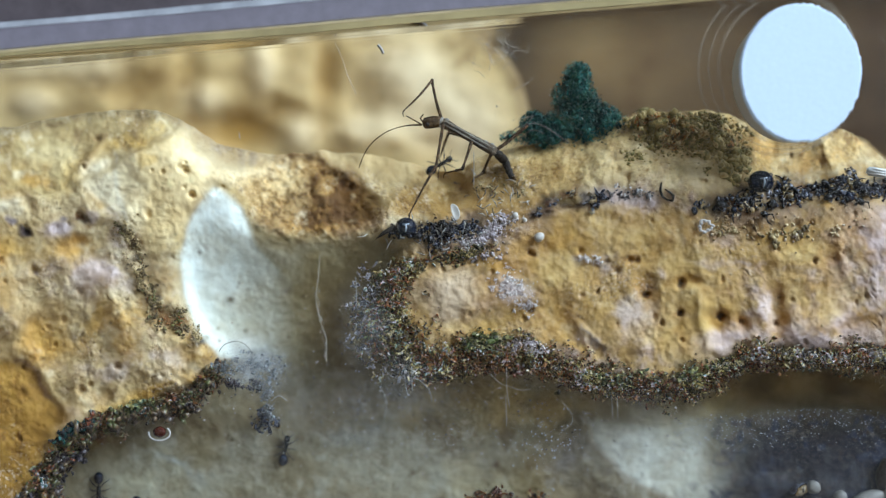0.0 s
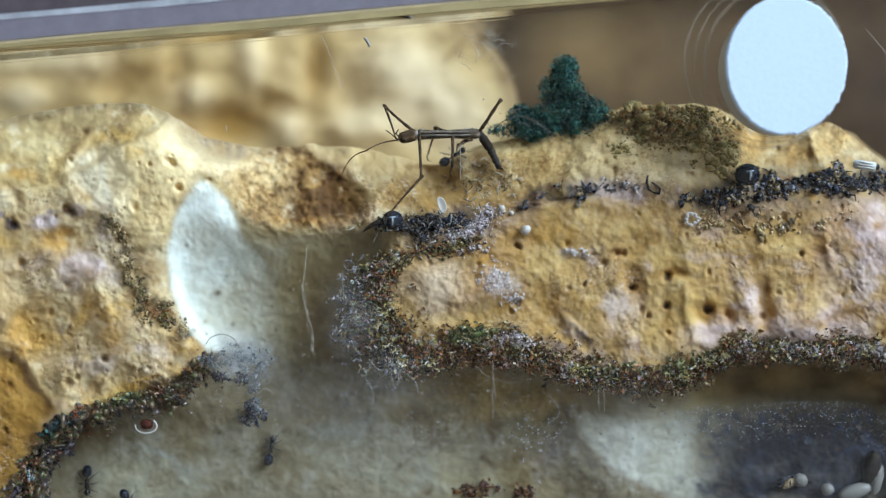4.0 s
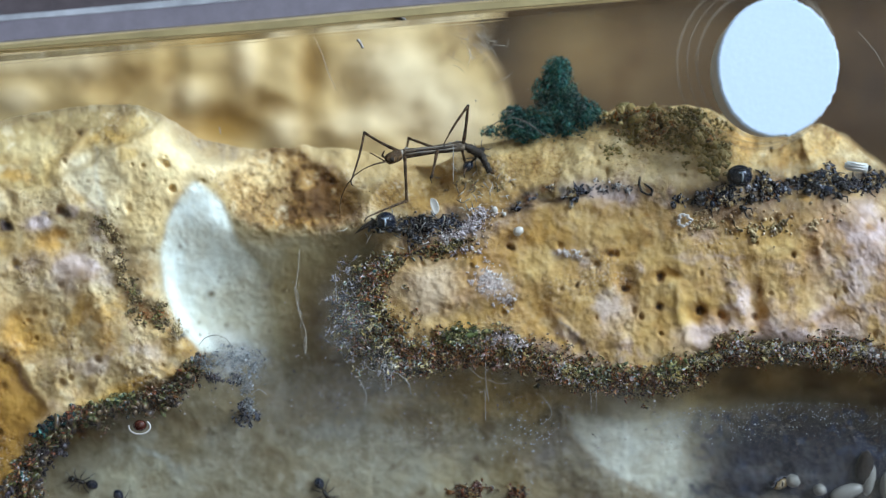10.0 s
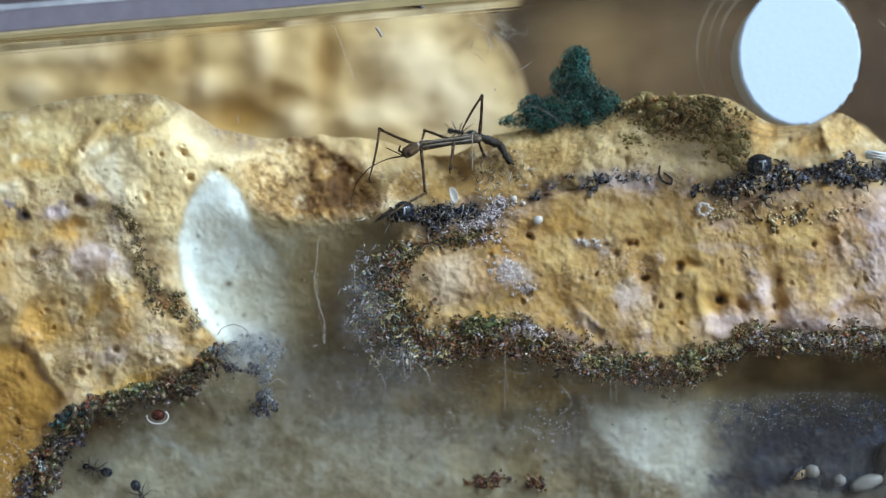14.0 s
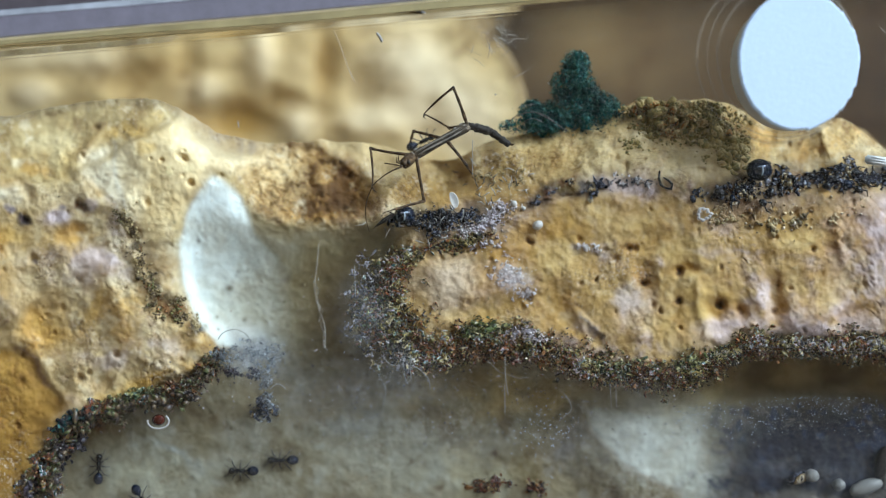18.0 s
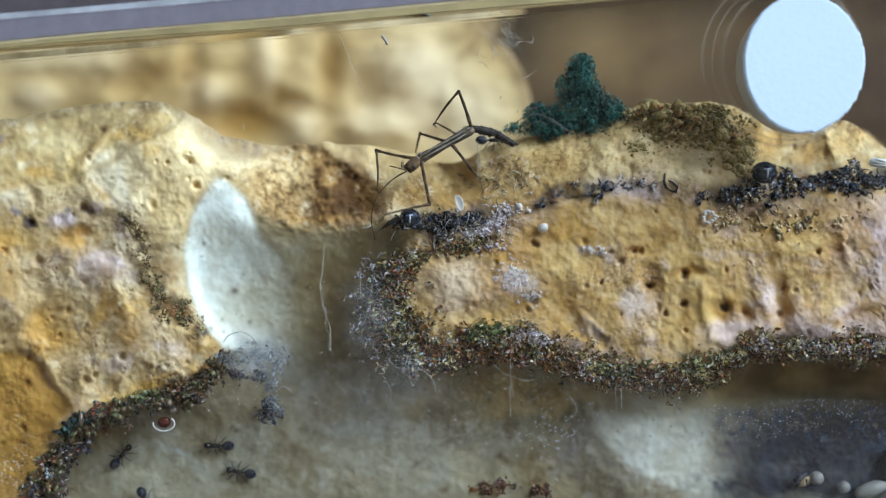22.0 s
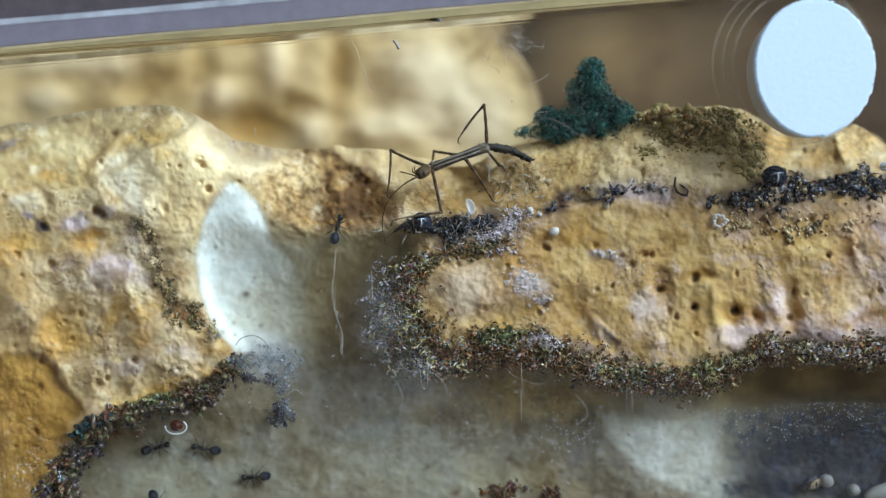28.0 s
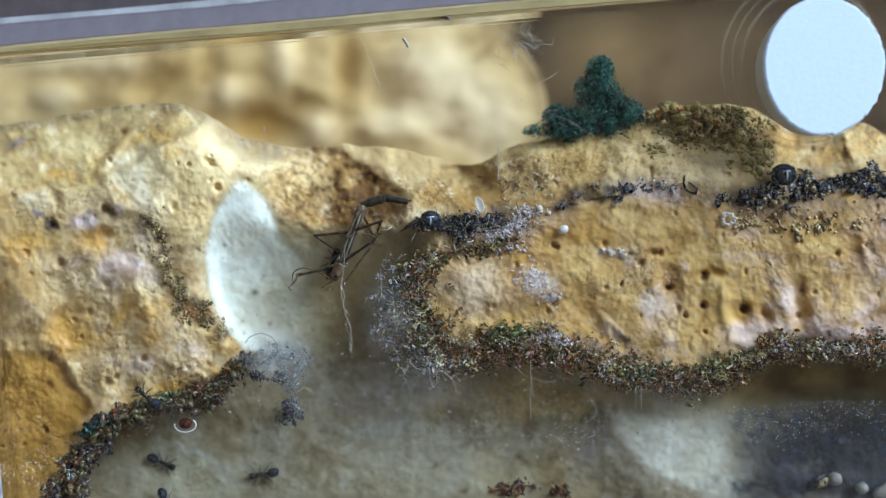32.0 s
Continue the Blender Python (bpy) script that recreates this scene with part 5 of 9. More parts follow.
bm = box(bmesh.new(), (0.0697, -0.0032, FLOOR_Z - 0.004), (0.0727, 0.046, 0.0185), 0.0003)
part("side_plate", bm, EDGE_LIGHT, case, "pale edge of the side plate", smooth=False)
bm = box(bmesh.new(), (-0.072, 0.0405, FLOOR_Z), (0.0695, 0.045, 0.034), 0.0003)
part("back_panel", bm, WOOD, case, "brown back panel", smooth=False)


# sheet added before the back panel to carry soft tan and dark patches
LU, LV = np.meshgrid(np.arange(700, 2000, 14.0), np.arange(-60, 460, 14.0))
back_blotches = np.zeros((*LU.shape, 3)) + np.array((0.105, 0.062, 0.028))
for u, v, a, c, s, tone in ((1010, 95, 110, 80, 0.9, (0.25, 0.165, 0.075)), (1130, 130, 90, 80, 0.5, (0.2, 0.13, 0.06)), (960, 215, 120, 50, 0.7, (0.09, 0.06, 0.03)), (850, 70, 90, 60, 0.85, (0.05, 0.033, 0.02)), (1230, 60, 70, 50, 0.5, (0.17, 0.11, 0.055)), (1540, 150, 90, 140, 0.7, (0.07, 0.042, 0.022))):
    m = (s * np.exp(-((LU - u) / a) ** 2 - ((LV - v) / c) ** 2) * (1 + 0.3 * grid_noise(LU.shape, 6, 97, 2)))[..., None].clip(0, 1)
    back_blotches = back_blotches * (1 - m) + np.array(tone) * m
kl = (EYE + 0.0399) / GRID
blotch_mesh = sheet("back_blotch_sheet", np.stack([(LU - 784) * kl, np.full(LU.shape, 0.0399), (441 - LV) * kl], -1), back_blotches)
part("back_blotch_sheet", blotch_mesh, REAR, case, "blotchy brown sheet added in front of the back panel").matrix_world = LEAN


def strand(name, pts, r, material, parent, label="", seg=5):
    """A thin line through plan places (u, v, d)."""
    p = [at(*q) for q in pts]
    dense = []
    for i in range(len(p) - 1):
        p0, p1, p2, p3 = p[max(i - 1, 0)], p[i], p[i + 1], p[min(i + 2, len(p) - 1)]
        for t in np.linspace(0, 1, 6, endpoint=False):
            dense.append(0.5 * (2 * p1 + (p2 - p0) * t + (2 * p0 - 5 * p1 + 4 * p2 - p3) * t * t + (3 * p1 - p0 - 3 * p2 + p3) * t ** 3))
    dense.append(p[-1])
    ob = part(name, tube(bmesh.new(), dense, [r * UNIT * (1 if 0 < i < len(dense) - 1 else 0.4) for i in range(len(dense))], seg), material, parent, label)
    ob.matrix_world = LEAN
    return ob


# scratches and specks on the pane
random.seed(5)
for i in range(46):
    u, v, a, ln = random.gauss(846, 20), random.gauss(78, 18), random.gauss(50, 40), random.uniform(10, 34)
    c, s = math.cos(radians(a)) * ln / 2, math.sin(radians(a)) * ln / 2
    strand("scratch", [(u - c, v - s, -0.05), (u + random.uniform(-5, 5), v + random.uniform(-5, 5), -0.05), (u + c, v + s, -0.05)], random.uniform(0.25, 0.55), SCRATCH, case)
for pts in ([(553, 66, 0), (566, 95, 0), (578, 130, 0), (592, 160, 0)], [(868, 150, 0), (890, 140, 0), (905, 128, 0)], [(880, 200, 0), (905, 196, 0)], [(1515, 55, 0), (1545, 90, 0), (1562, 120, 0)]):
    strand("scratch", [(u, v, -0.05) for u, v, d in pts], 0.6, SCRATCH, case)
for i in range(70):
    u, v = random.uniform(820, 1560), random.uniform(20, 240)
    if i > 34:
        u, v = random.gauss(560, 110), random.gauss(640, 80)
    r = random.uniform(0.7, 1.7)
    ob = part("speck", ball(bmesh.new(), (0, 0, 0), (r * UNIT, 0.4 * r * UNIT, r * UNIT * random.uniform(0.6, 1.6)), 6), SCRATCH, case)
    ob.matrix_world = LEAN @ Matrix.Translation(at(u, v, 0.02))
# the long dried drip with its crust, and fine loops of fibre
strand("drip_mark", [(527, 440, 0.1), (524, 480, 0.1), (520, 520, 0.1), (528, 560, 0.1), (538, 590, 0.1), (538, 630, 0.1)], 0.75, SCRATCH, case, "chalky dried drip")
for i in range(26):
    t = i / 25
    ob = part("speck", ball(bmesh.new(), (0, 0, 0), (random.uniform(0.7, 1.9) * UNIT, 0.6 * UNIT, random.uniform(0.8, 2.6) * UNIT), 6), SCRATCH, case)
    ob.matrix_world = LEAN @ Matrix.Translation(at(np.interp(t, [0, 0.5, 1], [521, 531, 538]) + random.gauss(0, 2.5), 500 + 130 * t, 0.08))
for pts in ([(349, 612, 0.2), (358, 600, 0.2), (378, 594, 0.2), (398, 602, 0.2), (408, 618, 0.2)], [(560, 590, 0.3), (575, 603, 0.3), (600, 610, 0.3), (640, 602, 0.3)]):
    strand("hair", pts, 0.6, FIBRE_DARK, case, "thin dark hair")
for pts in ([(826, 650, 0.3), (845, 668, 0.3), (858, 672, 0.3)], [(858, 672, 0.3), (880, 680, 0.3), (900, 678, 0.3)], [(856, 640, 0.3), (857, 680, 0.3), (862, 712, 0.3)], [(855, 690, 0.3), (856, 720, 0.3), (856, 745, 0.3)],
            [(955, 702, 0.4), (970, 720, 0.4), (972, 738, 0.4), (955, 752, 0.4)], [(675, 640, 0.3), (677, 665, 0.3), (682, 690, 0.3)], [(688, 640, 0.3), (690, 684, 0.3)], [(590, 480, 0.3), (592, 540, 0.3)],
            [(640, 640, 0.3), (652, 655, 0.3), (675, 660, 0.3)], [(700, 660, 0.3), (720, 680, 0.3), (724, 700, 0.3)], [(1042, 690, 0.3), (1044, 735, 0.3)], [(1052, 690, 0.3), (1053, 735, 0.3)], [(799, 258, 1.0), (799, 290, 1.0), (799, 322, 1.0)],
            [(385, 225, 3), (387, 238, 3)], [(630, 670, 0.3), (645, 700, 0.3), (640, 730, 0.3)], [(440, 700, 0.3), (455, 690, 0.3), (470, 700, 0.3)]):
    strand("fibre", pts, random.uniform(0.4, 0.75), SILK, case, "pale silky fibre")

# dust film on the inside of the pane
FU, FV = np.meshgrid(np.arange(100, 1600, 6.0), np.arange(420, 900, 6.0))


def smear(u, v, a, b, s, turn=0.0):
    c, k = math.cos(radians(turn)), math.sin(radians(turn))
    x, y = (FU - u) * c - (FV - v) * k, (FU - u) * k + (FV - v) * c
    return s * np.exp(-((x / a) ** 2 + (y / b) ** 2) ** 1.4)


film = smear(425, 645, 50, 40, 0.26) + smear(388, 602, 34, 24, 0.2) + smear(600, 560, 40, 60, 0.2) + smear(1460, 862, 150, 40, 0.04) + smear(650, 690, 110, 50, 0.16) + smear(520, 760, 190, 70, 0.06) + smear(760, 800, 130, 60, 0.08)
film += smear(1090, 790, 90, 90, 0.16) + smear(1230, 780, 70, 60, 0.05) + smear(1400, 800, 170, 70, 0.03) + smear(480, 700, 60, 50, 0.08) + smear(820, 390, 40, 20, 0.15) + smear(930, 800, 60, 60, 0.05)
film *= 1 + 0.6 * grid_noise(FU.shape, 8, 91, 3)
kf = (EYE + 0.00008) / GRID
me = sheet("dust_film", np.stack([(FU - 784) * kf, np.full(FU.shape, 0.00008), (441 - FV) * kf], -1))
layer = me.attributes.new("film", "FLOAT_COLOR", "POINT")
rgba = np.ones((FU.size, 4), np.float32)
rgba[:, :3] = np.clip(film.reshape(-1, 1), 0, 0.8)
layer.data.foreach_set("color", rgba.reshape(-1))
ob = part("dust_film", me, FILM, case, "milky dust film on the pane's inside")
ob.matrix_world = LEAN
ob.visible_shadow = False

# the flies' wing bits stuck to the pane
strand("wing_scrap", [(676, 18, 0.1), (690, 26, 0.1), (706, 32, 0.1), (717, 41, 0.1)], 4.5, FIBRE_DARK, case, "dark wing scrap stuck to the pane")
strand("wing_scrap", [(655, 12, 0.1), (668, 15, 0.1), (682, 20, 0.1)], 1.2, FIBRE_DARK, case)
strand("wing_scrap", [(629, 70, 0.1), (632, 73, 0.1), (636, 79, 0.1), (639, 86, 0.1)], 2.8, SILK, case, "small grey scrap")

# ---- the white plug in its hole ----
plug = thing("foam_plug", Matrix.Translation(at(1374, 119, -3.3)), "white foam plug pressed into the round hole of the pane", "plug")
bm = bmesh.new()
rings = []
random.seed(11)
N = 240
jag = [random.uniform(-1, 1) for i in range(N)]
for y, f in ((-0.12, 0.975), (-0.08, 0.99), (0.02, 1.0), (0.3, 1.0), (0.5, 0.97)):
    ring = []
    for i in range(N):
        a = 2 * math.pi * i / N
        ragged = 0.013 if math.cos(a) > -0.1 else 0.005
        rough = 1 + ragged * jag[i] + 0.6 * ragged * jag[i // 3] + 0.006 * math.sin(3 * a + 1)
        ring.append(bm.verts.new((103.5 * UNIT * f * rough * math.cos(a), y / 1000, 118.5 * UNIT * f * rough * math.sin(a))))
    rings.append(ring)
for a, b in zip(rings, rings[1:]):
    for i in range(N):
        bm.faces.new((a[i], a[(i + 1) % N], b[(i + 1) % N], b[i]))
bm.faces.new(rings[0])
bm.faces.new(rings[-1][::-1])
part("plug_face", bm, PLUG, plug, smooth=False)
# the plug's shaded side, its shade put into a greyer foam
bm = bmesh.new()
pts = [Vector((0, y / 1000, 0)) for y in (0.52, 0.7, 3.0, 3.2)]
tube(bm, pts, [100 * UNIT, 101 * UNIT, 101 * UNIT, 98 * UNIT], 64)
bmesh.ops.transform(bm, matrix=Matrix.Diagonal((1, 1, 1.13, 1)), verts=bm.verts)
part("plug_stem", bm, PALE_FOAM, plug, "side of the plug, its shade put into a greyer colour")
for r, w in ((124, 3.5), (133, 2.2), (142, 3.0)):
    pts = [Vector((r * UNIT * math.cos(a), 0, 1.06 * r * UNIT * math.sin(a))) for a in (2 * math.pi * i / 72 for i in range(73))]
    ob = part("hole_ring", tube(bmesh.new(), pts, [w * UNIT] * 73, 6), BORE, case, "bore mark round the plug hole")
    ob.matrix_world = LEAN @ Matrix.Translation(at(1373 - (r - 106) * 1.0, 118 - 4, -0.05))

# ---- crumbs ----
PHI = (1 + 5 ** 0.5) / 2
ICO = np.array([(-1, PHI, 0), (1, PHI, 0), (-1, -PHI, 0), (1, -PHI, 0), (0, -1, PHI), (0, 1, PHI), (0, -1, -PHI), (0, 1, -PHI), (PHI, 0, -1), (PHI, 0, 1), (-PHI, 0, -1), (-PHI, 0, 1)]) / 1.9
ICO_F = np.array([(0, 11, 5), (0, 5, 1), (0, 1, 7), (0, 7, 10), (0, 10, 11), (1, 5, 9), (5, 11, 4), (11, 10, 2), (10, 7, 6), (7, 1, 8), (3, 9, 4), (3, 4, 2), (3, 2, 6), (3, 6, 8), (3, 8, 9), (4, 9, 5), (2, 4, 11), (6, 2, 10), (8, 6, 7), (9, 8, 1)])


CURL_F = np.array([(3 * i + j, 3 * i + (j + 1) % 3, 3 * i + 3 + (j + 1) % 3, 3 * i + 3 + j) for i in range(3) for j in range(3)])
CURL_F = np.concatenate([CURL_F[:, [0, 1, 2]], CURL_F[:, [0, 2, 3]], [[0, 2, 1], [9, 10, 11]]])


def crumbs(name, places, sizes, material, label, category, stretch=1.0, seed=3, lift=0.6, cap=9.0, curls=0.0, round_=0.0):
    """Loose crumbs resting on the plaster: each a bent, turned lump of its own size."""
    rng = np.random.default_rng(seed)
    V, F = [], []
    for (u, v, dz), s in zip(places, sizes):
        v = max(v, float(np.interp(u, GU, crest)) + 3 + 6 * rng.uniform())
        d = max(0.18, min(depth_at(u, v) - lift * s * UNIT * 1000, cap * rng.uniform(0.35, 1.0)) + dz)
        c = at(u, v, d)
        q, _ = np.linalg.qr(rng.normal(size=(3, 3)))
        sc = s * UNIT * rng.uniform(0.55, 1.2, 3)
        sc[0] *= rng.uniform(1, stretch)
        sc[1:] /= math.sqrt(max(1.0, sc[0] / (s * UNIT) * 0.7))
        if rng.uniform() < curls:                          # a bent shred in place of a crumb
            a = np.linspace(0, rng.uniform(0.6, 2.6), 4)
            L, w = s * UNIT * rng.uniform(1.6, 2.6) / max(1.0, a[-1]), s * UNIT * rng.uniform(0.16, 0.34)
            mid = np.stack([np.sin(a), 1 - np.cos(a), 0.25 * a * rng.uniform(-1, 1)], -1) * L
            ring = np.array([(0, w, 0), (0, -0.5 * w, 0.87 * w), (0, -0.5 * w, -0.87 * w)])
            ring[:, 1:] *= rng.uniform(0.7, 1.6)
            F.append(CURL_F + 12 * len(V))
            V.append(((mid[:, None, :] + ring[None]).reshape(12, 3) - mid.mean(0)) @ q + np.array(c))
            continue
        F.append(ICO_F + 12 * len(V))
        V.append((ICO * rng.uniform(0.5 + 0.35 * round_, 1.45 - 0.3 * round_, (12, 1)) * sc) @ q + np.array(c))
    V, F = np.concatenate(V), np.concatenate(F)
    me = bpy.data.meshes.new(name)
    me.from_pydata(V.tolist(), [], F.tolist())
    me.update()
    if round_:
        me.shade_smooth()
    ob = new(name, me)
    me.materials.append(material)
    ob.matrix_world = LEAN
    return tagged(ob, label, category, kind="stuff")


def band(line, width, n, seed, size=(3, 7), below=0.0):
    """n places scattered along a line on the grid, denser in its middle."""
    rng = np.random.default_rng(seed)
    line = np.array(line, float)
    w = np.array(width if isinstance(width, (list, tuple)) else [width] * len(line), float)
    ln = np.hypot(*np.diff(line[:, :2], axis=0).T) * (w[:-1] + w[1:])
    cum = np.concatenate([[0], np.cumsum(ln)]) / ln.sum()
    t = rng.uniform(0, 1, n)
    i = np.clip(np.searchsorted(cum, t) - 1, 0, len(line) - 2)
    f = (t - cum[i]) / (cum[i + 1] - cum[i])
    p = line[i] * (1 - f)[:, None] + line[i + 1] * f[:, None]
    ww = w[i] * (1 - f) + w[i + 1] * f
    clump = 0.75 + 0.45 * np.sin(p[:, 0] / 17 + seed) * np.sin(p[:, 1] / 13 + p[:, 0] / 41)
    off = np.clip(rng.normal(size=(n, 2)) * 0.5, -1.05, 1.05) * (ww * clump)[:, None]
    pull = rng.uniform(0, 1, n) < 0.7                      # part of them cling together in knots
    knot = rng.integers(0, max(1, n // 26), n)
    first = np.arange(n)[:max(1, n // 26)]
    p = np.where(pull[:, None], p[first[knot]], p)
    off = np.where(pull[:, None], off[first[knot]] + rng.normal(size=(n, 2)) * np.mean(size) * 1.7, off)
    places = [(p[k, 0] + off[k, 0], p[k, 1] + off[k, 1], 0.0) for k in range(n)]
    sizes = rng.uniform(*size, n) * rng.choice([0.6, 0.8, 1.0, 1.25], n)
    return places, sizes


RIM_WIDTH = [26, 44, 58, 62, 50, 40, 34, 34, 30, 26, 26, 26, 26, 26, 22, 26, 26, 26, 26, 26]
p, s = band(TONGUE_RIM, [1.15 * w for w in RIM_WIDTH], 12000, 41, (1.9, 4.6))
crumbs("debris_rim", p, s, DEBRIS, "mixed dark, rust and olive debris crumbs along the plaster rim", "debris", 2.2, 1, cap=1.8, curls=0.86)
LOWER_RIM = [(u, v + 17) for u, v in TONGUE_RIM[4:]]
p, s = band(LOWER_RIM, [22, 24, 20, 18, 18, 18, 20, 20, 20, 16, 14, 14, 14, 14, 14, 14], 3600, 241, (1.7, 4.4))
crumbs("debris_rim", p, s, DEBRIS, "dark lower fringe of debris hanging from the tongue", "debris", 2.2, 201, cap=1.8, curls=0.8)
p, s = band(LOWER_RIM, [18, 20, 16, 14, 14, 14, 16, 16, 16, 12, 10, 10, 10, 10, 10, 10], 900, 242, (2.0, 5.0))
crumbs("debris_rim", p, s, RUST_DEBRIS, "rusty lower fringe of debris hanging from the tongue", "debris", 2.2, 202, cap=1.4, curls=0.8)
p, s = band(TONGUE_RIM, RIM_WIDTH, 3000, 141, (1.8, 4.8))
crumbs("debris_threads", p, s, THREADS, "pale, teal and rust shreds tangled in the rim's debris", "debris", 2.2, 101, lift=1.0, cap=1.0, curls=1.0)
for line, width, n, seed, size, m, label in (
        ([(790, 600), (815, 588), (850, 598)], [12, 18, 12], 420, 311, (2.0, 4.8), OLIVE_CURLS, "olive and teal shreds on the tongue's rim"),
        ([(868, 600), (900, 602), (925, 612)], [10, 16, 10], 360, 312, (1.8, 4.2), LILAC_CRUST, "pinkish shreds on the tongue's rim"),
        ([(700, 610), (740, 640), (830, 640), (920, 650)], [14, 14, 12, 10], 520, 313, (2.0, 5.0), RUST_DEBRIS, "rust-red shreds on the tongue's rim"),
        ([(1070, 660), (1110, 672), (1160, 668)], [12, 14, 12], 420, 314, (2.0, 5.0), RUST_DEBRIS, "rust-brown shreds on the tongue's rim"),
        ([(1010, 650), (1040, 668), (1190, 655), (1230, 640)], [10, 12, 10, 8], 420, 315, (2.0, 5.0), OLIVE_CURLS, "olive shreds on the tongue's rim"),
        ([(1270, 628), (1330, 618), (1430, 622), (1500, 618), (1570, 640)], [10, 14, 14, 14, 12], 620, 316, (1.8, 4.6), PALE_DEBRIS, "grey and teal shreds on the tongue's rim")):
    p, s = band(line, width, n, seed, size)
    crumbs("debris_knot", p, s, m, label, "debris", 2.0, seed, lift=1.2, cap=1.2, curls=0.8)
p, s = band([(620, 480), (605, 560), (640, 620), (690, 660)], [38, 44, 44, 30], 1500, 42, (1.0, 3.2))
crumbs("debris_dust", p, s, PALE_DEBRIS, "pale grey dust and fibres in the corner", "debris", 3.0, 2, cap=1.4, curls=0.7)
p, s = band([(668, 470), (628, 520), (625, 570), (660, 620), (700, 650)], [24, 34, 38, 36, 24], 2600, 142, (1.4, 3.4))
crumbs("debris_rim", p, s, RIM_DARK, "dark matted debris in the corner of the tongue", "debris", 2.4, 32, cap=1.3, curls=0.8)
p, s = band([(668, 402), (720, 402), (760, 398), (800, 400)], [14, 22, 26, 20], 900, 43, (1.6, 4.4))
crumbs("dark_debris", p, s, DARK_DEBRIS, "black heap of dead ants' pieces", "debris", 2.2, 3, curls=0.35, round_=0.5)
p, s = band([(775, 422), (815, 408), (842, 390), (850, 375)], [24, 24, 20, 14], 1900, 44, (0.9, 2.6))
crumbs("pale_debris", p, s, LILAC_CRUST, "pale lilac-pink crust crumbs", "debris", 1.9, 4, curls=0.4, round_=0.1)
p, s = band([(790, 425), (840, 405), (868, 372), (850, 440), (790, 450)], [22, 22, 14, 12, 18], 240, 144, (1.4, 3.4))
crumbs("pale_debris", p, s, LILAC_CRUST, "larger pinkish and grey crust lumps by the black heap", "debris", 1.9, 34, curls=0.5, round_=0.1)
p, s = band([(690, 470), (720, 445), (780, 440), (830, 425)], [20, 18, 16, 12], 520, 45, (1.8, 4.0))
crumbs("debris_rim", p, s, DEBRIS, "mixed dark and ochre debris below the black heap", "debris", 2.4, 5, curls=0.6)
p, s = band([(905, 372), (930, 352), (965, 338), (985, 333)], [10, 10, 9, 6], 70, 46, (1.2, 3.0))
crumbs("dark_debris", p, s, DARK_DEBRIS, "black streak of debris on the ochre plaster", "debris", 2.4, 6)
p, s = band([(1000, 345), (1040, 335), (1090, 332), (1120, 338)], [9, 16, 18, 10], 260, 47, (0.9, 2.6))
crumbs("pale_debris", p, s, PALE_DEBRIS, "lilac-grey crust crumbs", "debris", 2.2, 7)
p, s = band([(1005, 343), (1030, 338)], 7, 50, 48, (3, 6))
crumbs("dark_debris", p, s, DARK_DEBRIS, "small black clot of debris", "debris", 2.5, 8)
p, s = band([(1195, 350), (1250, 352), (1300, 345), (1350, 335), (1400, 330)], [12, 28, 40, 30, 16], 430, 49, (1.6, 5.6))
crumbs("dark_debris", p, s, DARK_DEBRIS, "black and tan debris in the groove", "debris", 1.4, 9, curls=0.12, round_=0.8)
p, s = band([(1230, 390), (1290, 405), (1340, 412), (1400, 395)], [18, 26, 24, 18], 190, 50, (1.4, 4.0))
crumbs("tan_debris", p, s, TAN_DEBRIS, "tan and brown debris below the groove", "debris", 1.9, 10, curls=0.3, round_=0.2)
p, s = band([(1200, 372), (1260, 385), (1330, 385), (1420, 372), (1500, 375)], [26, 44, 46, 44, 40], 300, 250, (1.2, 3.8))
crumbs("pale_grains", p, s, GRAINS, "pale tan rounded grains strewn below the groove", "debris", 1.3, 110, round_=1.0)
p, s = band([(1400, 330), (1440, 325), (1490, 330), (1530, 325), (1575, 318)], [18, 24, 26, 24, 18], 620, 51, (2.0, 5.4))
crumbs("dark_debris", p, s, DARK_DEBRIS, "dense black heap of dead ants' pieces", "debris", 1.5, 11, curls=0.2, round_=0.75)
p, s = band(CHAMBER_RIM, [46, 42, 34, 26, 20, 24, 24, 20, 16], 4200, 52, (1.2, 3.4))
crumbs("debris_rim", p, s, RIM_DARK, "mixed dark, green and rust debris along the chamber's edge", "debris", 2.2, 12, cap=1.7, curls=0.75)
p, s = band(CHAMBER_RIM, [40, 38, 30, 22, 16, 20, 18, 14, 10], 420, 152, (2.5, 7.5))
crumbs("debris_lumps", p, s, RIM_DARK, "larger dark, teal and rust clods along the chamber's edge", "debris", 2.4, 33, cap=1.6, round_=0.15)
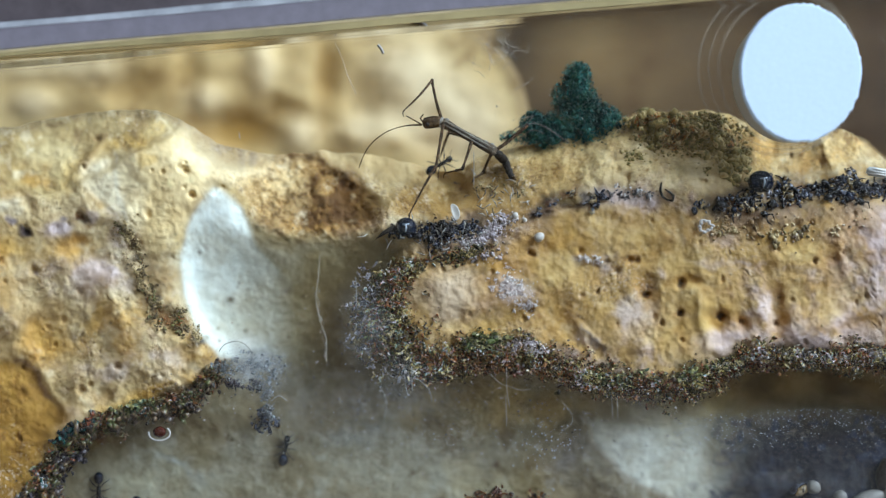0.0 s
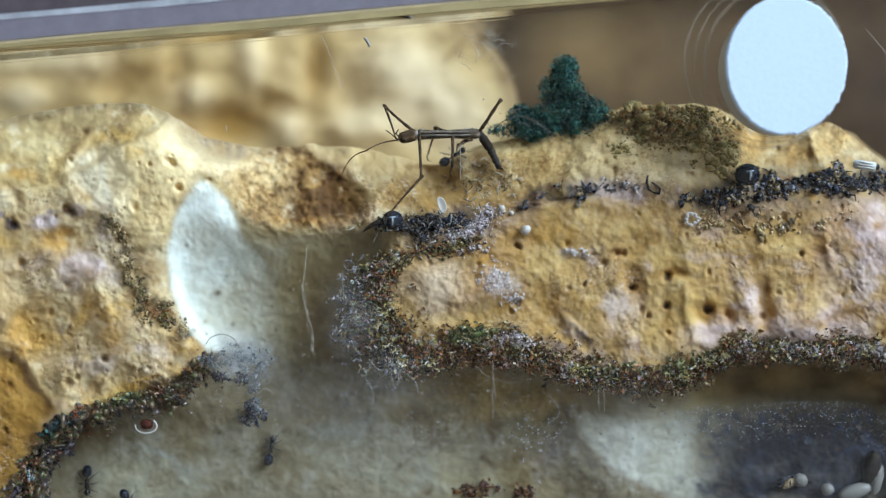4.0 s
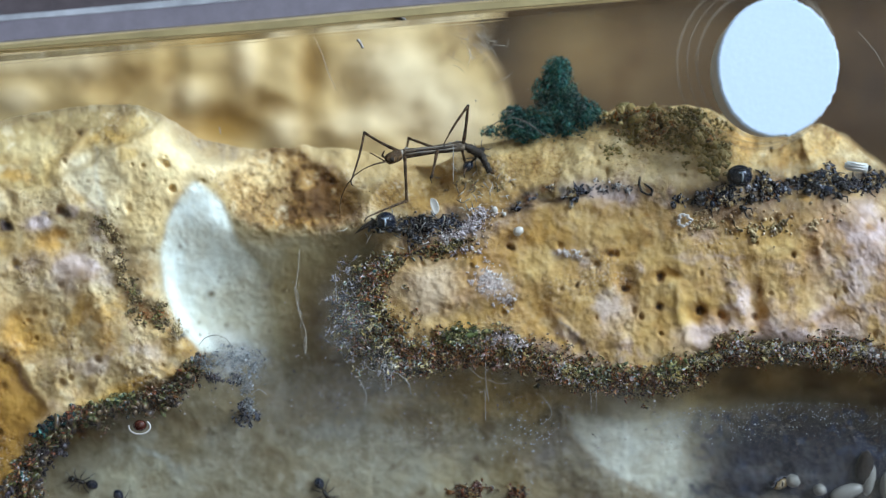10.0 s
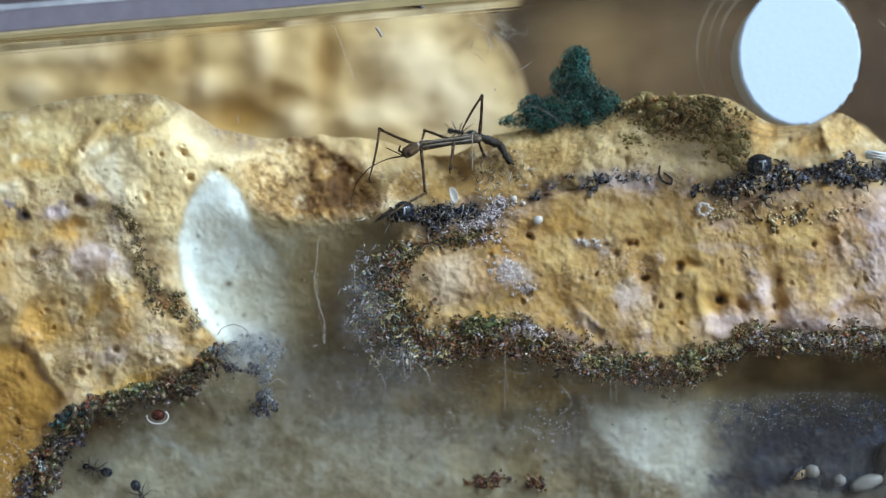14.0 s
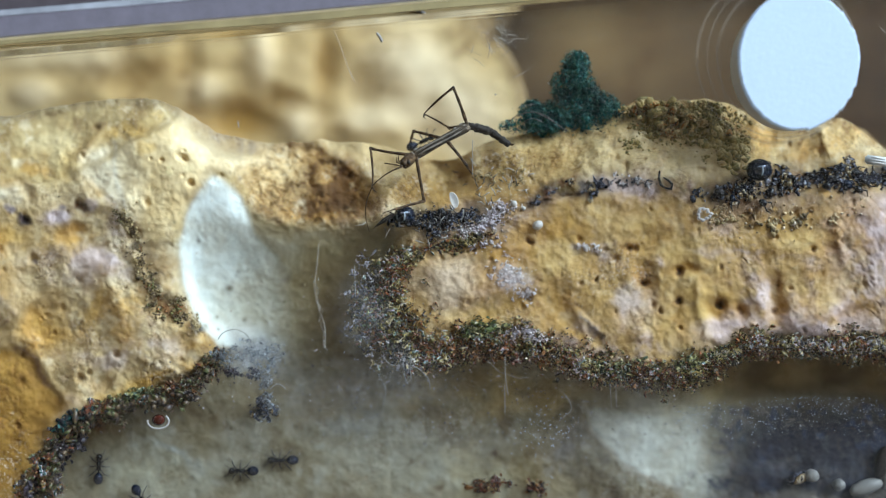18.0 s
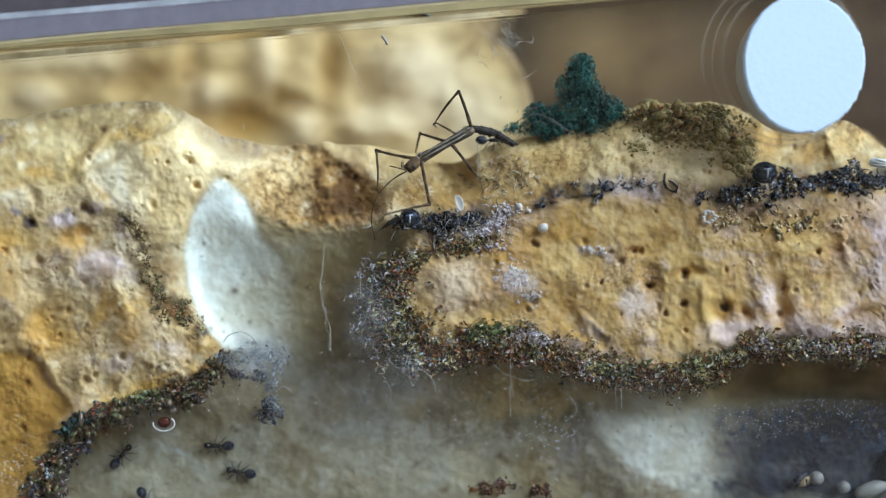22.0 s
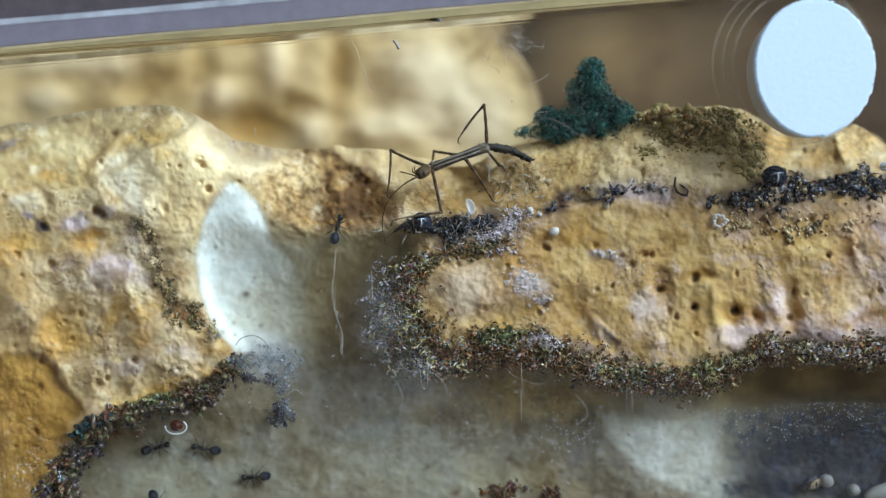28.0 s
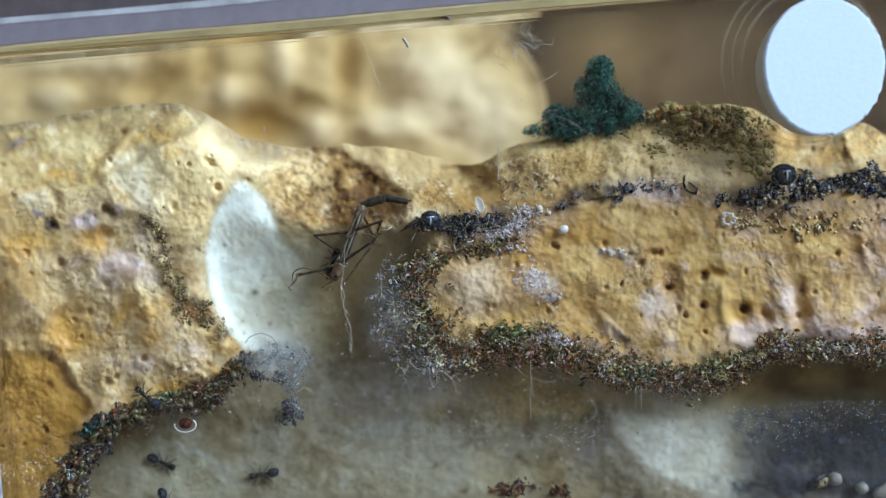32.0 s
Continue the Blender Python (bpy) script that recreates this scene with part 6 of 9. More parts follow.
for line, width, n, seed, size, m, label in (
        ([(20, 915), (42, 850), (70, 800), (105, 790)], [30, 34, 30, 20], 420, 301, (2.6, 7.0), PLUM_DEBRIS, "plum-grey clods with highlights put into their colour in the chamber's corner"),
        ([(60, 775), (95, 752), (125, 745)], [12, 18, 14], 170, 302, (2.0, 4.6), TEAL_DEBRIS, "dark teal and black clods on the chamber's edge"),
        ([(115, 735), (140, 728)], [9, 8], 90, 303, (2, 5), RUST_DEBRIS, "rusty clods on the chamber's edge"),
        ([(165, 728), (205, 712), (245, 706)], [10, 16, 12], 420, 304, (2.2, 5.0), OLIVE_CURLS, "olive-green tangled shreds on the chamber's edge"),
        ([(262, 722), (292, 706), (320, 678), (345, 650), (355, 630)], [9, 12, 14, 14, 8], 340, 305, (2.5, 6.0), RUST_DEBRIS, "rust and dark crumbs below the white oval"),
        ([(365, 668), (392, 674), (418, 676)], [7, 10, 8], 170, 306, (1.6, 4.0), PLUM_DEBRIS, "dark crumbs under the pale dust")):
    p, s = band(line, width, n, seed, size)
    crumbs("clods", p, s, m, label, "debris", 1.8, seed, cap=3.0, curls=0.75 if m == OLIVE_CURLS else 0.4)
p, s = band(SEAM, [22, 28, 18, 26, 28, 18, 10], 1500, 53, (1.0, 2.9))
crumbs("tan_debris", p, s, TAN_DEBRIS, "brown and rust debris in a line down the plaster", "debris", 1.8, 13, curls=0.5)
p, s = band([(340, 640), (400, 640), (450, 640), (430, 690), (440, 730)], [16, 28, 28, 18, 14], 1900, 54, (0.9, 2.8))
crumbs("debris_dust", p, s, BLUE_DUST, "pale blue-grey dust below the white oval", "debris", 2.4, 14, cap=1.8, curls=0.85)
p, s = band([(425, 715), (432, 750)], [10, 8], 80, 55, (2.5, 5.5))
crumbs("dark_debris", p, s, DARK_DEBRIS, "dark smear of debris in the chamber", "debris", 2.5, 15)
p, s = band([(1075, 205), (1110, 200), (1160, 205), (1210, 215), (1260, 240), (1280, 270)], [20, 34, 36, 40, 40, 20], 1500, 56, (1.6, 4.4))
q, w = band([(1100, 240), (1170, 245), (1240, 265), (1270, 285)], [34, 34, 36, 24], 900, 156, (1.6, 4.4))
p, s = p + q, np.concatenate([s, w])
crumbs("tan_debris", p, s, OLIVE_DEBRIS, "olive, rust and tan crumbs on top of the plaster", "debris", 1.8, 16, lift=0.1, round_=0.3)
p, s = band([(1080, 208), (1120, 215), (1170, 215), (1220, 225), (1255, 255), (1262, 285)], [16, 30, 34, 36, 34, 20], 560, 256, (4, 11))
crumbs("olive_clods", p, s, OLIVE_DEBRIS, "matted olive and tan clods on top of the plaster", "debris", 1.7, 116, lift=-0.1, round_=0.3)
p, s = band([(1085, 205), (1110, 198), (1150, 202), (1175, 215)], [10, 9, 9, 8], 70, 356, (2.5, 6.0))
crumbs("orange_clods", p, s, ORANGE_DEBRIS, "burnt orange clods on top of the plaster", "debris", 1.6, 117, lift=0.4, round_=0.2)
p, s = band([(790, 330), (830, 322), (870, 325), (900, 320)], [26, 28, 26, 20], 200, 57, (0.9, 2.8))
crumbs("tan_debris", p, s, TAN_DEBRIS, "scattered tan and dark bits", "debris", 1.7, 17, curls=0.3)
p, s = band([(790, 868), (850, 862), (900, 868), (930, 880)], [10, 18, 20, 14], 150, 58, (2, 5))
crumbs("tan_debris", p, s, RUST_DEBRIS, "heap of brown and rust crumbs on the chamber floor", "debris", 2.0, 18)
p, s = band([(845, 485), (868, 500), (885, 520), (897, 536)], [24, 30, 26, 16], 1800, 59, (0.5, 1.5))
crumbs("pale_debris", p, s, CRUST, "white crust of crystals on the ochre plaster", "debris", 2.6, 19, curls=0.35)
p, s = band([(985, 445), (1020, 450)], [12, 12], 200, 60, (0.8, 1.9))
crumbs("pale_debris", p, s, CRUST, "small white crust on the ochre plaster", "debris", 2.0, 20)
rng = np.random.default_rng(61)
p = [(rng.uniform(-100, 1700), rng.uniform(300, 640), 0.0) for i in range(150)]
crumbs("scattered_crumbs", p, rng.uniform(0.7, 2.0, 150), TAN_DEBRIS, "single dark and tan crumbs strewn over the plaster", "debris", 1.8, 21)
p = [(rng.normal(640, 170), rng.normal(690, 60), -3.2) for i in range(420)] + [(rng.uniform(560, 1250), rng.uniform(660, 800), -4.0) for i in range(260)]
crumbs("pane_dust", p, rng.uniform(0.6, 1.9, 680), PALE_DEBRIS, "pale dust specks clinging inside the pane", "dust", 1.8, 22)


def dew(name, n, seed, label, gen):
    rng = np.random.default_rng(seed)
    V, F = [], []
    for i in range(n):
        u, v, r = gen(rng)
        F.append(ICO_F + 12 * i)
        V.append(ICO * (r * UNIT) * np.array((1, 0.5, 1)) + np.array(at(u, v, 0.12)))
    me = bpy.data.meshes.new(name)
    me.from_pydata(np.concatenate(V).tolist(), [], np.concatenate(F).tolist())
    me.shade_smooth()
    me.materials.append(DEW)
    ob = new(name, me)
    ob.matrix_world = LEAN
    tagged(ob, label, "droplets", kind="stuff")


dew("dew_drops", 800, 71, "fine droplets of condensation on the pane's inside", lambda r: (lambda u: (u, 712 + 0.00035 * (u - 1400) ** 2 + abs(r.normal(0, 34)), r.choice((0.35, 0.5, 0.7, 1.1))))(r.uniform(1150, 1600)))
dew("dew_drops", 190, 72, "fine droplets of condensation on the pane's inside", lambda r: (r.normal(935, 42), r.normal(768, 32), r.choice((0.4, 0.6, 0.9, 1.4))))

# ---- single small things on the plaster ----


def lump(name, u, v, radii, material, label, category, turn=0.0, lift=0.5, seg=12, group=""):
    d = max(0.15 + radii[1] * UNIT * 1000, depth_at(u, v) - lift * radii[1] * UNIT * 1000)
    bm = ball(bmesh.new(), (0, 0, 0), [r * UNIT for r in radii], seg)
    rng = random.Random(int(u))
    for x in bm.verts:
        x.co *= rng.uniform(0.93, 1.07)
    return solid(name, bm, material, Matrix.Translation(at(u, v, d)) @ pose(0, 0, 0, 0, turn, 0), label, category, group)


lump("white_grain", 914, 410, (10, 8, 8), WHITE_BIT, "smooth white grain on the ochre plaster", "grain", -30, 1.0)
flake_bm = ball(bmesh.new(), (0, 0, 0), (10 * UNIT, 2.2 * UNIT, 15 * UNIT), 16)
for x in flake_bm.verts:                                    # cupped, with one edge bitten away
    x.co.y -= 0.35 * (x.co.x ** 2 + 0.5 * x.co.z ** 2) / (10 * UNIT)
    if x.co.x < -1 * UNIT:
        x.co.x *= 0.45
solid("white_flake", flake_bm, WHITE_BIT, Matrix.Translation(at(764, 366, 0.8)) @ pose(0, 0, 0, 0, -18, 0), "thin white curled flake standing in the debris", "flake")
lump("white_bit", 872, 372, (6, 5, 6), WHITE_BIT, "small white bit in the debris", "grain", 0, 1.0)
lump("white_bit", 889, 380, (4, 4, 4), WHITE_BIT, "small white bit in the debris", "grain", 0, 1.0)
for i, (u, v, a, b, r) in enumerate([(1400, 852, 14, 12, 10), (1448, 868, 12, 11, 0), (1496, 872, 34, 14, -18), (1535, 850, 11, 30, 12), (1566, 862, 12, 26, 0)]):
    lump("pupa", u, v, (a, 11, b), PUPA, "ivory ant pupa lying on the dark chamber floor", "pupa", r, 1.0, 14, "pupae in the chamber")
lump("brown_clod", 1527, 830, (17, 12, 32), STICK_DARK, "dark brown clod among the pupae", "clod", 10, 0.8)
lump("dark_clod", 1378, 855, (24, 9, 11), DARK_DEBRIS, "black clod beside the pupae", "clod", -20, 0.8)
bead = thing("red_bead", Matrix.Translation(at(244, 754, 0.6)), "glossy red-brown bead with a wet white rim", "bead")
part("bead_core", ball(bmesh.new(), (0, 0, 0), (12 * UNIT, 9 * UNIT, 10 * UNIT)), RED_BEAD, bead)
pts = [Vector((19 * UNIT * math.cos(a), -0.0001, 13 * UNIT * math.sin(a) - 2 * UNIT)) for a in np.linspace(math.pi * 0.95, math.pi * 2.25, 24)]
part("wet_rim", tube(bmesh.new(), pts, [1.5 * UNIT] * 24, 6), RING, bead, "white wet rim")
pts = [Vector((f * 11 * UNIT * math.cos(a), 0, f * 8 * UNIT * math.sin(a) + (4 * UNIT if math.sin(a) > 0.8 else 0))) for a, f in ((x, 1 + 0.14 * math.sin(3 * x + 1) + 0.1 * math.sin(7 * x)) for x in np.linspace(0, 2 * math.pi, 33))]
solid("drop_ring", tube(bmesh.new(), pts, [(2.6 + 1.2 * math.sin(1.7 * i)) * UNIT for i in range(33)], 6), RING, Matrix.Translation(at(1208, 392, 0.7)), "dried whitish ring of a drop", "stain ring")
chip = thing("glassy_chip", Matrix.Translation(at(1514, 296, 0.9)) @ pose(0, 0, 0, 0, 8, 0), "clear splintered chip lying on the plaster", "chip")
part("chip_body", box(bmesh.new(), (-22 * UNIT, -4 * UNIT, -8 * UNIT), (21 * UNIT, 4 * UNIT, 8 * UNIT), 3 * UNIT), GLASSY, chip)
for i in range(3):
    part("splinter", tube(bmesh.new(), [((-20 + 3 * i) * UNIT, -4.2 * UNIT, (-5 + i * 5) * UNIT), (0, -4.6 * UNIT, (-4 + i * 4) * UNIT), ((18 - 2 * i) * UNIT, -4.2 * UNIT, (-5 + i * 4.6) * UNIT)], [0.8 * UNIT, 1.5 * UNIT, 0.7 * UNIT], 5), WHITE_BIT, chip)
part("dark_end", ball(bmesh.new(), (22 * UNIT, 0, 0), (4 * UNIT, 4 * UNIT, 6 * UNIT), 10), CHITIN, chip, "dark end")
curl = thing("curled_leg", Matrix.Translation(at(1138, 335, 0.8)), "black curled leg of a dead ant", "ant leg")
part("segment", tube(bmesh.new(), [(-8 * UNIT, 0, 22 * UNIT), (-10 * UNIT, 0, 8 * UNIT), (-6 * UNIT, 0, -4 * UNIT), (2 * UNIT, 0, -9 * UNIT)], [1.2 * UNIT, 2.4 * UNIT, 2.4 * UNIT, 1.8 * UNIT]), CHITIN, curl)
part("segment", tube(bmesh.new(), [(1 * UNIT, 0, -9 * UNIT), (12 * UNIT, 0, -11 * UNIT), (14 * UNIT, 0, -2 * UNIT), (6 * UNIT, 0, 5 * UNIT), (-2 * UNIT, 0, 10 * UNIT)], [1.8 * UNIT, 2.6 * UNIT, 2.4 * UNIT, 1.8 * UNIT, 1 * UNIT]), CHITIN, curl)


def dead_beetle(u, v, d, w, h, label):
    """A shiny dark rump of a dead insect, with the window's highlight as pale strips."""
    b = thing("dead_insect_rump", Matrix.Translation(at(u, v, d)), label, "dead insect", "shiny dead insect pieces")
    part("shell", ball(bmesh.new(), (0, 0, 0), (w * UNIT, w * UNIT * 0.8, h * UNIT), 18), BLUE_CHITIN, b)
    for i in range(3):
        z = (i - 1) * 0.55 * h
        rr = math.sqrt(max(0.05, 1 - (z / h) ** 2))
        pts = [Vector((w * UNIT * 1.02 * rr * math.cos(a), -w * UNIT * 0.82 * rr * math.sin(a), z * UNIT)) for a in np.linspace(0, math.pi, 14)]
        part("ring_fold", tube(bmesh.new(), pts, [1.0 * UNIT] * 14, 5), CHITIN, b)
    # the window's glint on the shell, put in as two pale strips
    part("glint_strip", tube(bmesh.new(), [(0, -w * UNIT * 0.85, 0.3 * h * UNIT), (1 * UNIT, -w * UNIT * 0.88, -0.1 * h * UNIT), (0, -w * UNIT * 0.8, -0.55 * h * UNIT)], [0.9 * UNIT, 1.4 * UNIT, 0.8 * UNIT], 6), BLUE_GLINT, b, "window highlight made as a pale strip")
    part("glint_strip", tube(bmesh.new(), [(-6 * UNIT, -w * UNIT * 0.8, 0.22 * h * UNIT), (6 * UNIT, -w * UNIT * 0.8, 0.3 * h * UNIT)], [0.9 * UNIT, 0.9 * UNIT], 6), BLUE_GLINT, b, "window highlight made as a pale strip")
    return b


dead_beetle(679, 392, 1.1, 19, 17, "shiny blue-black dead ant rump with a modelled highlight")
dead_beetle(1306, 312, 1.2, 23, 20, "shiny black dead beetle-like rump in the groove")
# the antenna's shadow, put in as a dark solid wedge
wedge = thing("antenna_shadow_wedge", Matrix.Translation(at(645, 405, 1.2)), "dark wedge for the antenna's shadow beside the black heap", "wing case")
part("shell", tube(bmesh.new(), [(-20 * UNIT, 0, -9 * UNIT), (-4 * UNIT, 0, 3 * UNIT), (16 * UNIT, 0, 14 * UNIT)], [0.6 * UNIT, 5 * UNIT, 6 * UNIT], 8, 0.6), STICK_DARK, wedge)
for u, v, a, n in ((1338, 318, 60, 2), (1365, 325, 20, 2), (1345, 345, -30, 2), (1420, 315, 40, 2), (1475, 318, -20, 2), (1515, 322, 70, 1), (745, 388, 30, 2), (775, 392, -20, 1), (715, 395, 70, 1), (1265, 345, -50, 2),
                   (700, 408, 10, 1), (722, 414, 80, 2), (756, 404, -40, 1), (786, 400, 30, 2), (738, 428, 15, 1), (1236, 352, 20, 1), (1258, 362, 75, 2), (1290, 350, -30, 1), (1312, 370, 40, 2), (1326, 352, -70, 1),
                   (1398, 322, 15, 1), (1440, 328, -45, 2), (1462, 338, 60, 1), (1490, 332, 10, 2), (1508, 318, -60, 1), (1532, 332, 35, 2), (1452, 312, 0, 1), (1482, 347, 50, 1), (1425, 340, -10, 1)):
    s = thing("dead_ant_piece", Matrix.Translation(at(u, v, max(0.4, depth_at(u, v) - 0.4))) @ pose(0, 0, 0, 0, a, 0), "black shiny piece of a dead ant", "dead ant", "dead ant pieces")
    big = 0.75 + 0.6 * ((u * 7 + v * 3) % 10) / 10
    part("shell", ball(bmesh.new(), (0, 0, 0), (8.5 * big * UNIT, 6 * big * UNIT, 6 * big * UNIT), 10), CHITIN if (u + v) % 3 else BLUE_CHITIN, s)
    for j in range(n):
        part("leg_stub", tube(bmesh.new(), [(0, 0, 0), ((10 + 4 * j) * UNIT, -3 * UNIT, (9 - 16 * j) * UNIT), ((20 + 3 * j) * UNIT, -1 * UNIT, (4 - 10 * j) * UNIT)], [1.6 * UNIT, 1.5 * UNIT, 0.8 * UNIT], 6), CHITIN, s)
# fine stalks in the debris
random.seed(21)
for i in range(110):
    u, v = random.choice([(735, 405), (735, 400), (800, 380), (830, 345), (860, 330), (700, 430), (620, 540), (660, 600), (780, 410)])
    u, v, a, ln = u + random.gauss(0, 34), v + random.gauss(0, 16), random.uniform(0, 180), random.uniform(7, 20)
    d = max(0.25, depth_at(u, v) - 0.5)
    c, s = math.cos(radians(a)) * ln / 2, math.sin(radians(a)) * ln / 2
    m = random.choice([FIBRE, SILK, FIBRE_DARK, FIBRE_DARK])
    b = tube(bmesh.new(), [at(u - c, v - s, d), at(u + random.uniform(-3, 3), v + random.uniform(-3, 3), d - 0.1), at(u + c, v + s, d)], [0.6 * UNIT, 1.1 * UNIT, 0.5 * UNIT], 5)
    solid("stalk", b, m, Matrix.Identity(4), "fine dry stalk in the debris", "stalk", "stalks in the debris")

# ---- moss ----
moss = thing("moss_clump", Matrix.Translation(at(965, 240, 5.0)), "dark teal-green moss clump growing on top of the plaster", "moss")


def tuft(cu, cv, ru_, rv_, n, seed, d=6.2):
    """A lobe of many small leaves round hidden stems."""
    rng = np.random.default_rng(seed)
    V, F = [], []
    base = Vector(at(965, 240, 5.0))
    pads = []
    for i in range(max(10, n // 110)):                       # rounded cushions that make up the lobe
        a, q = rng.uniform(0, 2 * math.pi), math.sqrt(rng.uniform(0, 1))
        r = min(ru_, rv_) * rng.uniform(0.25, 0.55)
        pads.append((cu + (ru_ - 0.6 * r) * q * math.cos(a), cv + (rv_ - 0.6 * r) * q * math.sin(a), d + rng.normal(0, 0.8), r))
    for i in range(n):
        pu, pv, pd, r = pads[rng.integers(len(pads))]
        if i % 5 < 2:                                       # loose sprigs between the cushions
            a, q = rng.uniform(0, 2 * math.pi), math.sqrt(rng.uniform(0, 1.1))
            pu, pv, pd, r = cu + ru_ * q * math.cos(a), cv + rv_ * q * math.sin(a), d + rng.normal(0, 0.7), 4.0
        out = rng.normal(size=3)
        out /= np.linalg.norm(out)
        c = np.array(at(pu, pv, pd) - base) + out * r * UNIT * rng.uniform(0.75, 1.15)
        nrm = out + 0.45 * rng.normal(size=3)
        nrm /= np.linalg.norm(nrm)
        side = np.cross(nrm, rng.normal(size=3))
        side /= np.linalg.norm(side)
        L, W = rng.uniform(2.0, 4.6) * UNIT, rng.uniform(1.0, 2.2) * UNIT
        shape = np.array([(-L, 0, 0), (0, W, 0.3 * W), (L, 0, -0.3 * L), (0, -W, 0.3 * W), (0, 0, 0.6 * W)])
        k = len(V) * 5
        V.append(shape @ np.array((side, np.cross(nrm, side), nrm)) + c)
        F += [(k, k + 1, k + 4), (k + 1, k + 2, k + 4), (k + 2, k + 3, k + 4), (k + 3, k, k + 4)]
    me = bpy.data.meshes.new("tuft")
    me.from_pydata(np.concatenate(V).tolist(), [], F)
    me.materials.append(MOSS)
    ob = new("tuft", me)
    ob.parent = moss
    return ob


for i, (u, v, a, b, n) in enumerate([(984, 128, 24, 26, 2000), (980, 165, 40, 34, 3000), (1022, 200, 38, 26, 2600), (978, 215, 66, 30, 3200), (906, 210, 24, 20, 1400), (892, 234, 44, 11, 1100), (985, 240, 88, 16, 2400), (1052, 218, 32, 22, 1500), (930, 222, 50, 22, 1800)]):
    tuft(u, v, a, b, n, 80 + i)
for pts in ([(850, 240, 3.5), (880, 215, 3), (920, 212, 3), (960, 240, 3.2)], [(870, 250, 3.5), (900, 222, 3), (925, 228, 3)], [(900, 205, 3.2), (935, 222, 3), (970, 245, 3.2)], [(880, 225, 3.2), (905, 196, 3)]):
    strand("hair", pts, 0.7, FIBRE_DARK, moss, "fine hair across the moss")


# ---- ants ----
def build_ant(name, label):
    """A small black ant, head towards +x, feet towards +y (the surface behind it)."""
    a = thing(name, Matrix.Identity(4), label, "ant", "ants")
    u = 0.8 * UNIT
    bm = ball(bmesh.new(), (0, 0, 0), (8.5 * u, 7 * u, 7.5 * u), 14)
    head = part("head", bm, CHITIN, a)
    head.location = (23 * u, -9 * u, 0)
    bm = tube(bmesh.new(), [(-9 * u, -9 * u, 0), (-3 * u, -10 * u, 0), (4 * u, -11 * u, 0), (11 * u, -10.5 * u, 0), (17 * u, -9.5 * u, 0)], [2.2 * u, 5 * u, 4.2 * u, 5.6 * u, 2.6 * u], 10)
    part("thorax", bm, CHITIN, a)
    part("petiole", ball(bmesh.new(), (-12 * u, -9 * u, 0), (3 * u, 4 * u, 3 * u), 8), CHITIN, a)
    gaster = part("gaster", ball(bmesh.new(), (0, 0, 0), (14 * u, 10 * u, 11 * u), 16), BLUE_CHITIN, a, "shiny rounded rump")
    gaster.location = (-26 * u, -10 * u, 0)
    for i in range(3):
        x = (-6 + 5 * i) * u
        r = math.sqrt(1 - (x / (14 * u)) ** 2) * 1.015
        pts = [Vector((x, 10 * u * r * math.cos(t), 11 * u * r * math.sin(t))) for t in np.linspace(0, 2 * math.pi, 15)]
        part("ring_fold", tube(bmesh.new(), pts, [0.5 * u] * 15, 5), ANT_LEG, gaster)
    for sz in (-1, 1):
        for x, kx, fx in ((10, 18, 26), (4, 3, 0), (-3, -14, -24)):
            pts = [(x * u, -9 * u, sz * 3 * u), (kx * u, -15 * u, sz * 13 * u), ((kx + fx) / 2 * u, -6 * u, sz * 20 * u), (fx * u, 0, sz * 25 * u)]
            part("leg", tube(bmesh.new(), pts, [1.5 * u, 1.5 * u, 1.1 * u, 0.6 * u], 6), ANT_LEG, a)
        pts = [(29 * u, -10 * u, sz * 3 * u), (33 * u, -14 * u, sz * 11 * u), (42 * u, -9 * u, sz * 14 * u)]
        part("antenna", tube(bmesh.new(), pts, [0.9 * u, 0.9 * u, 0.8 * u], 6), ANT_LEG, a)
    return a


def crawl(place, turn):
    """An ant at a place in mm, its back to the pane, heading at an angle on the grid."""
    return Matrix.Translation(Vector(place) / 1000) @ pose(0, 0, 0, 0, -turn, 0)


ant_fighter = build_ant("ant", "small black ant worrying the stick-like insect")
ant_wanderer = copy_thing(ant_fighter, Matrix.Identity(4))
tagged(ant_wanderer, "small black ant pacing the grey chamber floor")
ant_walker = copy_thing(ant_fighter, Matrix.Identity(4))
tagged(ant_walker, "small black ant walking across the grey chamber")
ant_climber = copy_thing(ant_fighter, Matrix.Identity(4))
tagged(ant_climber, "small black ant climbing the chamber floor")
resting = copy_thing(ant_fighter, LEAN @ Matrix.Translation(at(218, 893, 4.6)) @ pose(0, 0, 0, 0, 60, 0))
tagged(resting, "small black ant resting low in the chamber")


# ---- the stick-like insect ----
def heading(place, way):
    """A body at a place in mm with its head along way."""
    x = Vector(way).normalized()
    y = Vector((0, 1, 0))
    y = (y - x * x.dot(y)).normalized()
    z = x.cross(y)
    m = Matrix((x, y, z)).transposed().to_4x4()
    return Matrix.Translation(Vector(place) / 1000) @ m


def aim(a, b, rest=(1, 0, 0)):
    """A limb from a to b, in mm in its body's space."""
    a, b = Vector(a), Vector(b)
    return Matrix.Translation(a / 1000) @ Vector(rest).rotation_difference(b - a).to_matrix().to_4x4()


K, REAR_WAY = 1.04 * UNIT, (-1, 0, 0)
insect = thing("stick_insect", Matrix.Identity(4), "thin brown stick-like insect with raised legs and dark curved abdomen", "insect")
half = 56 * K
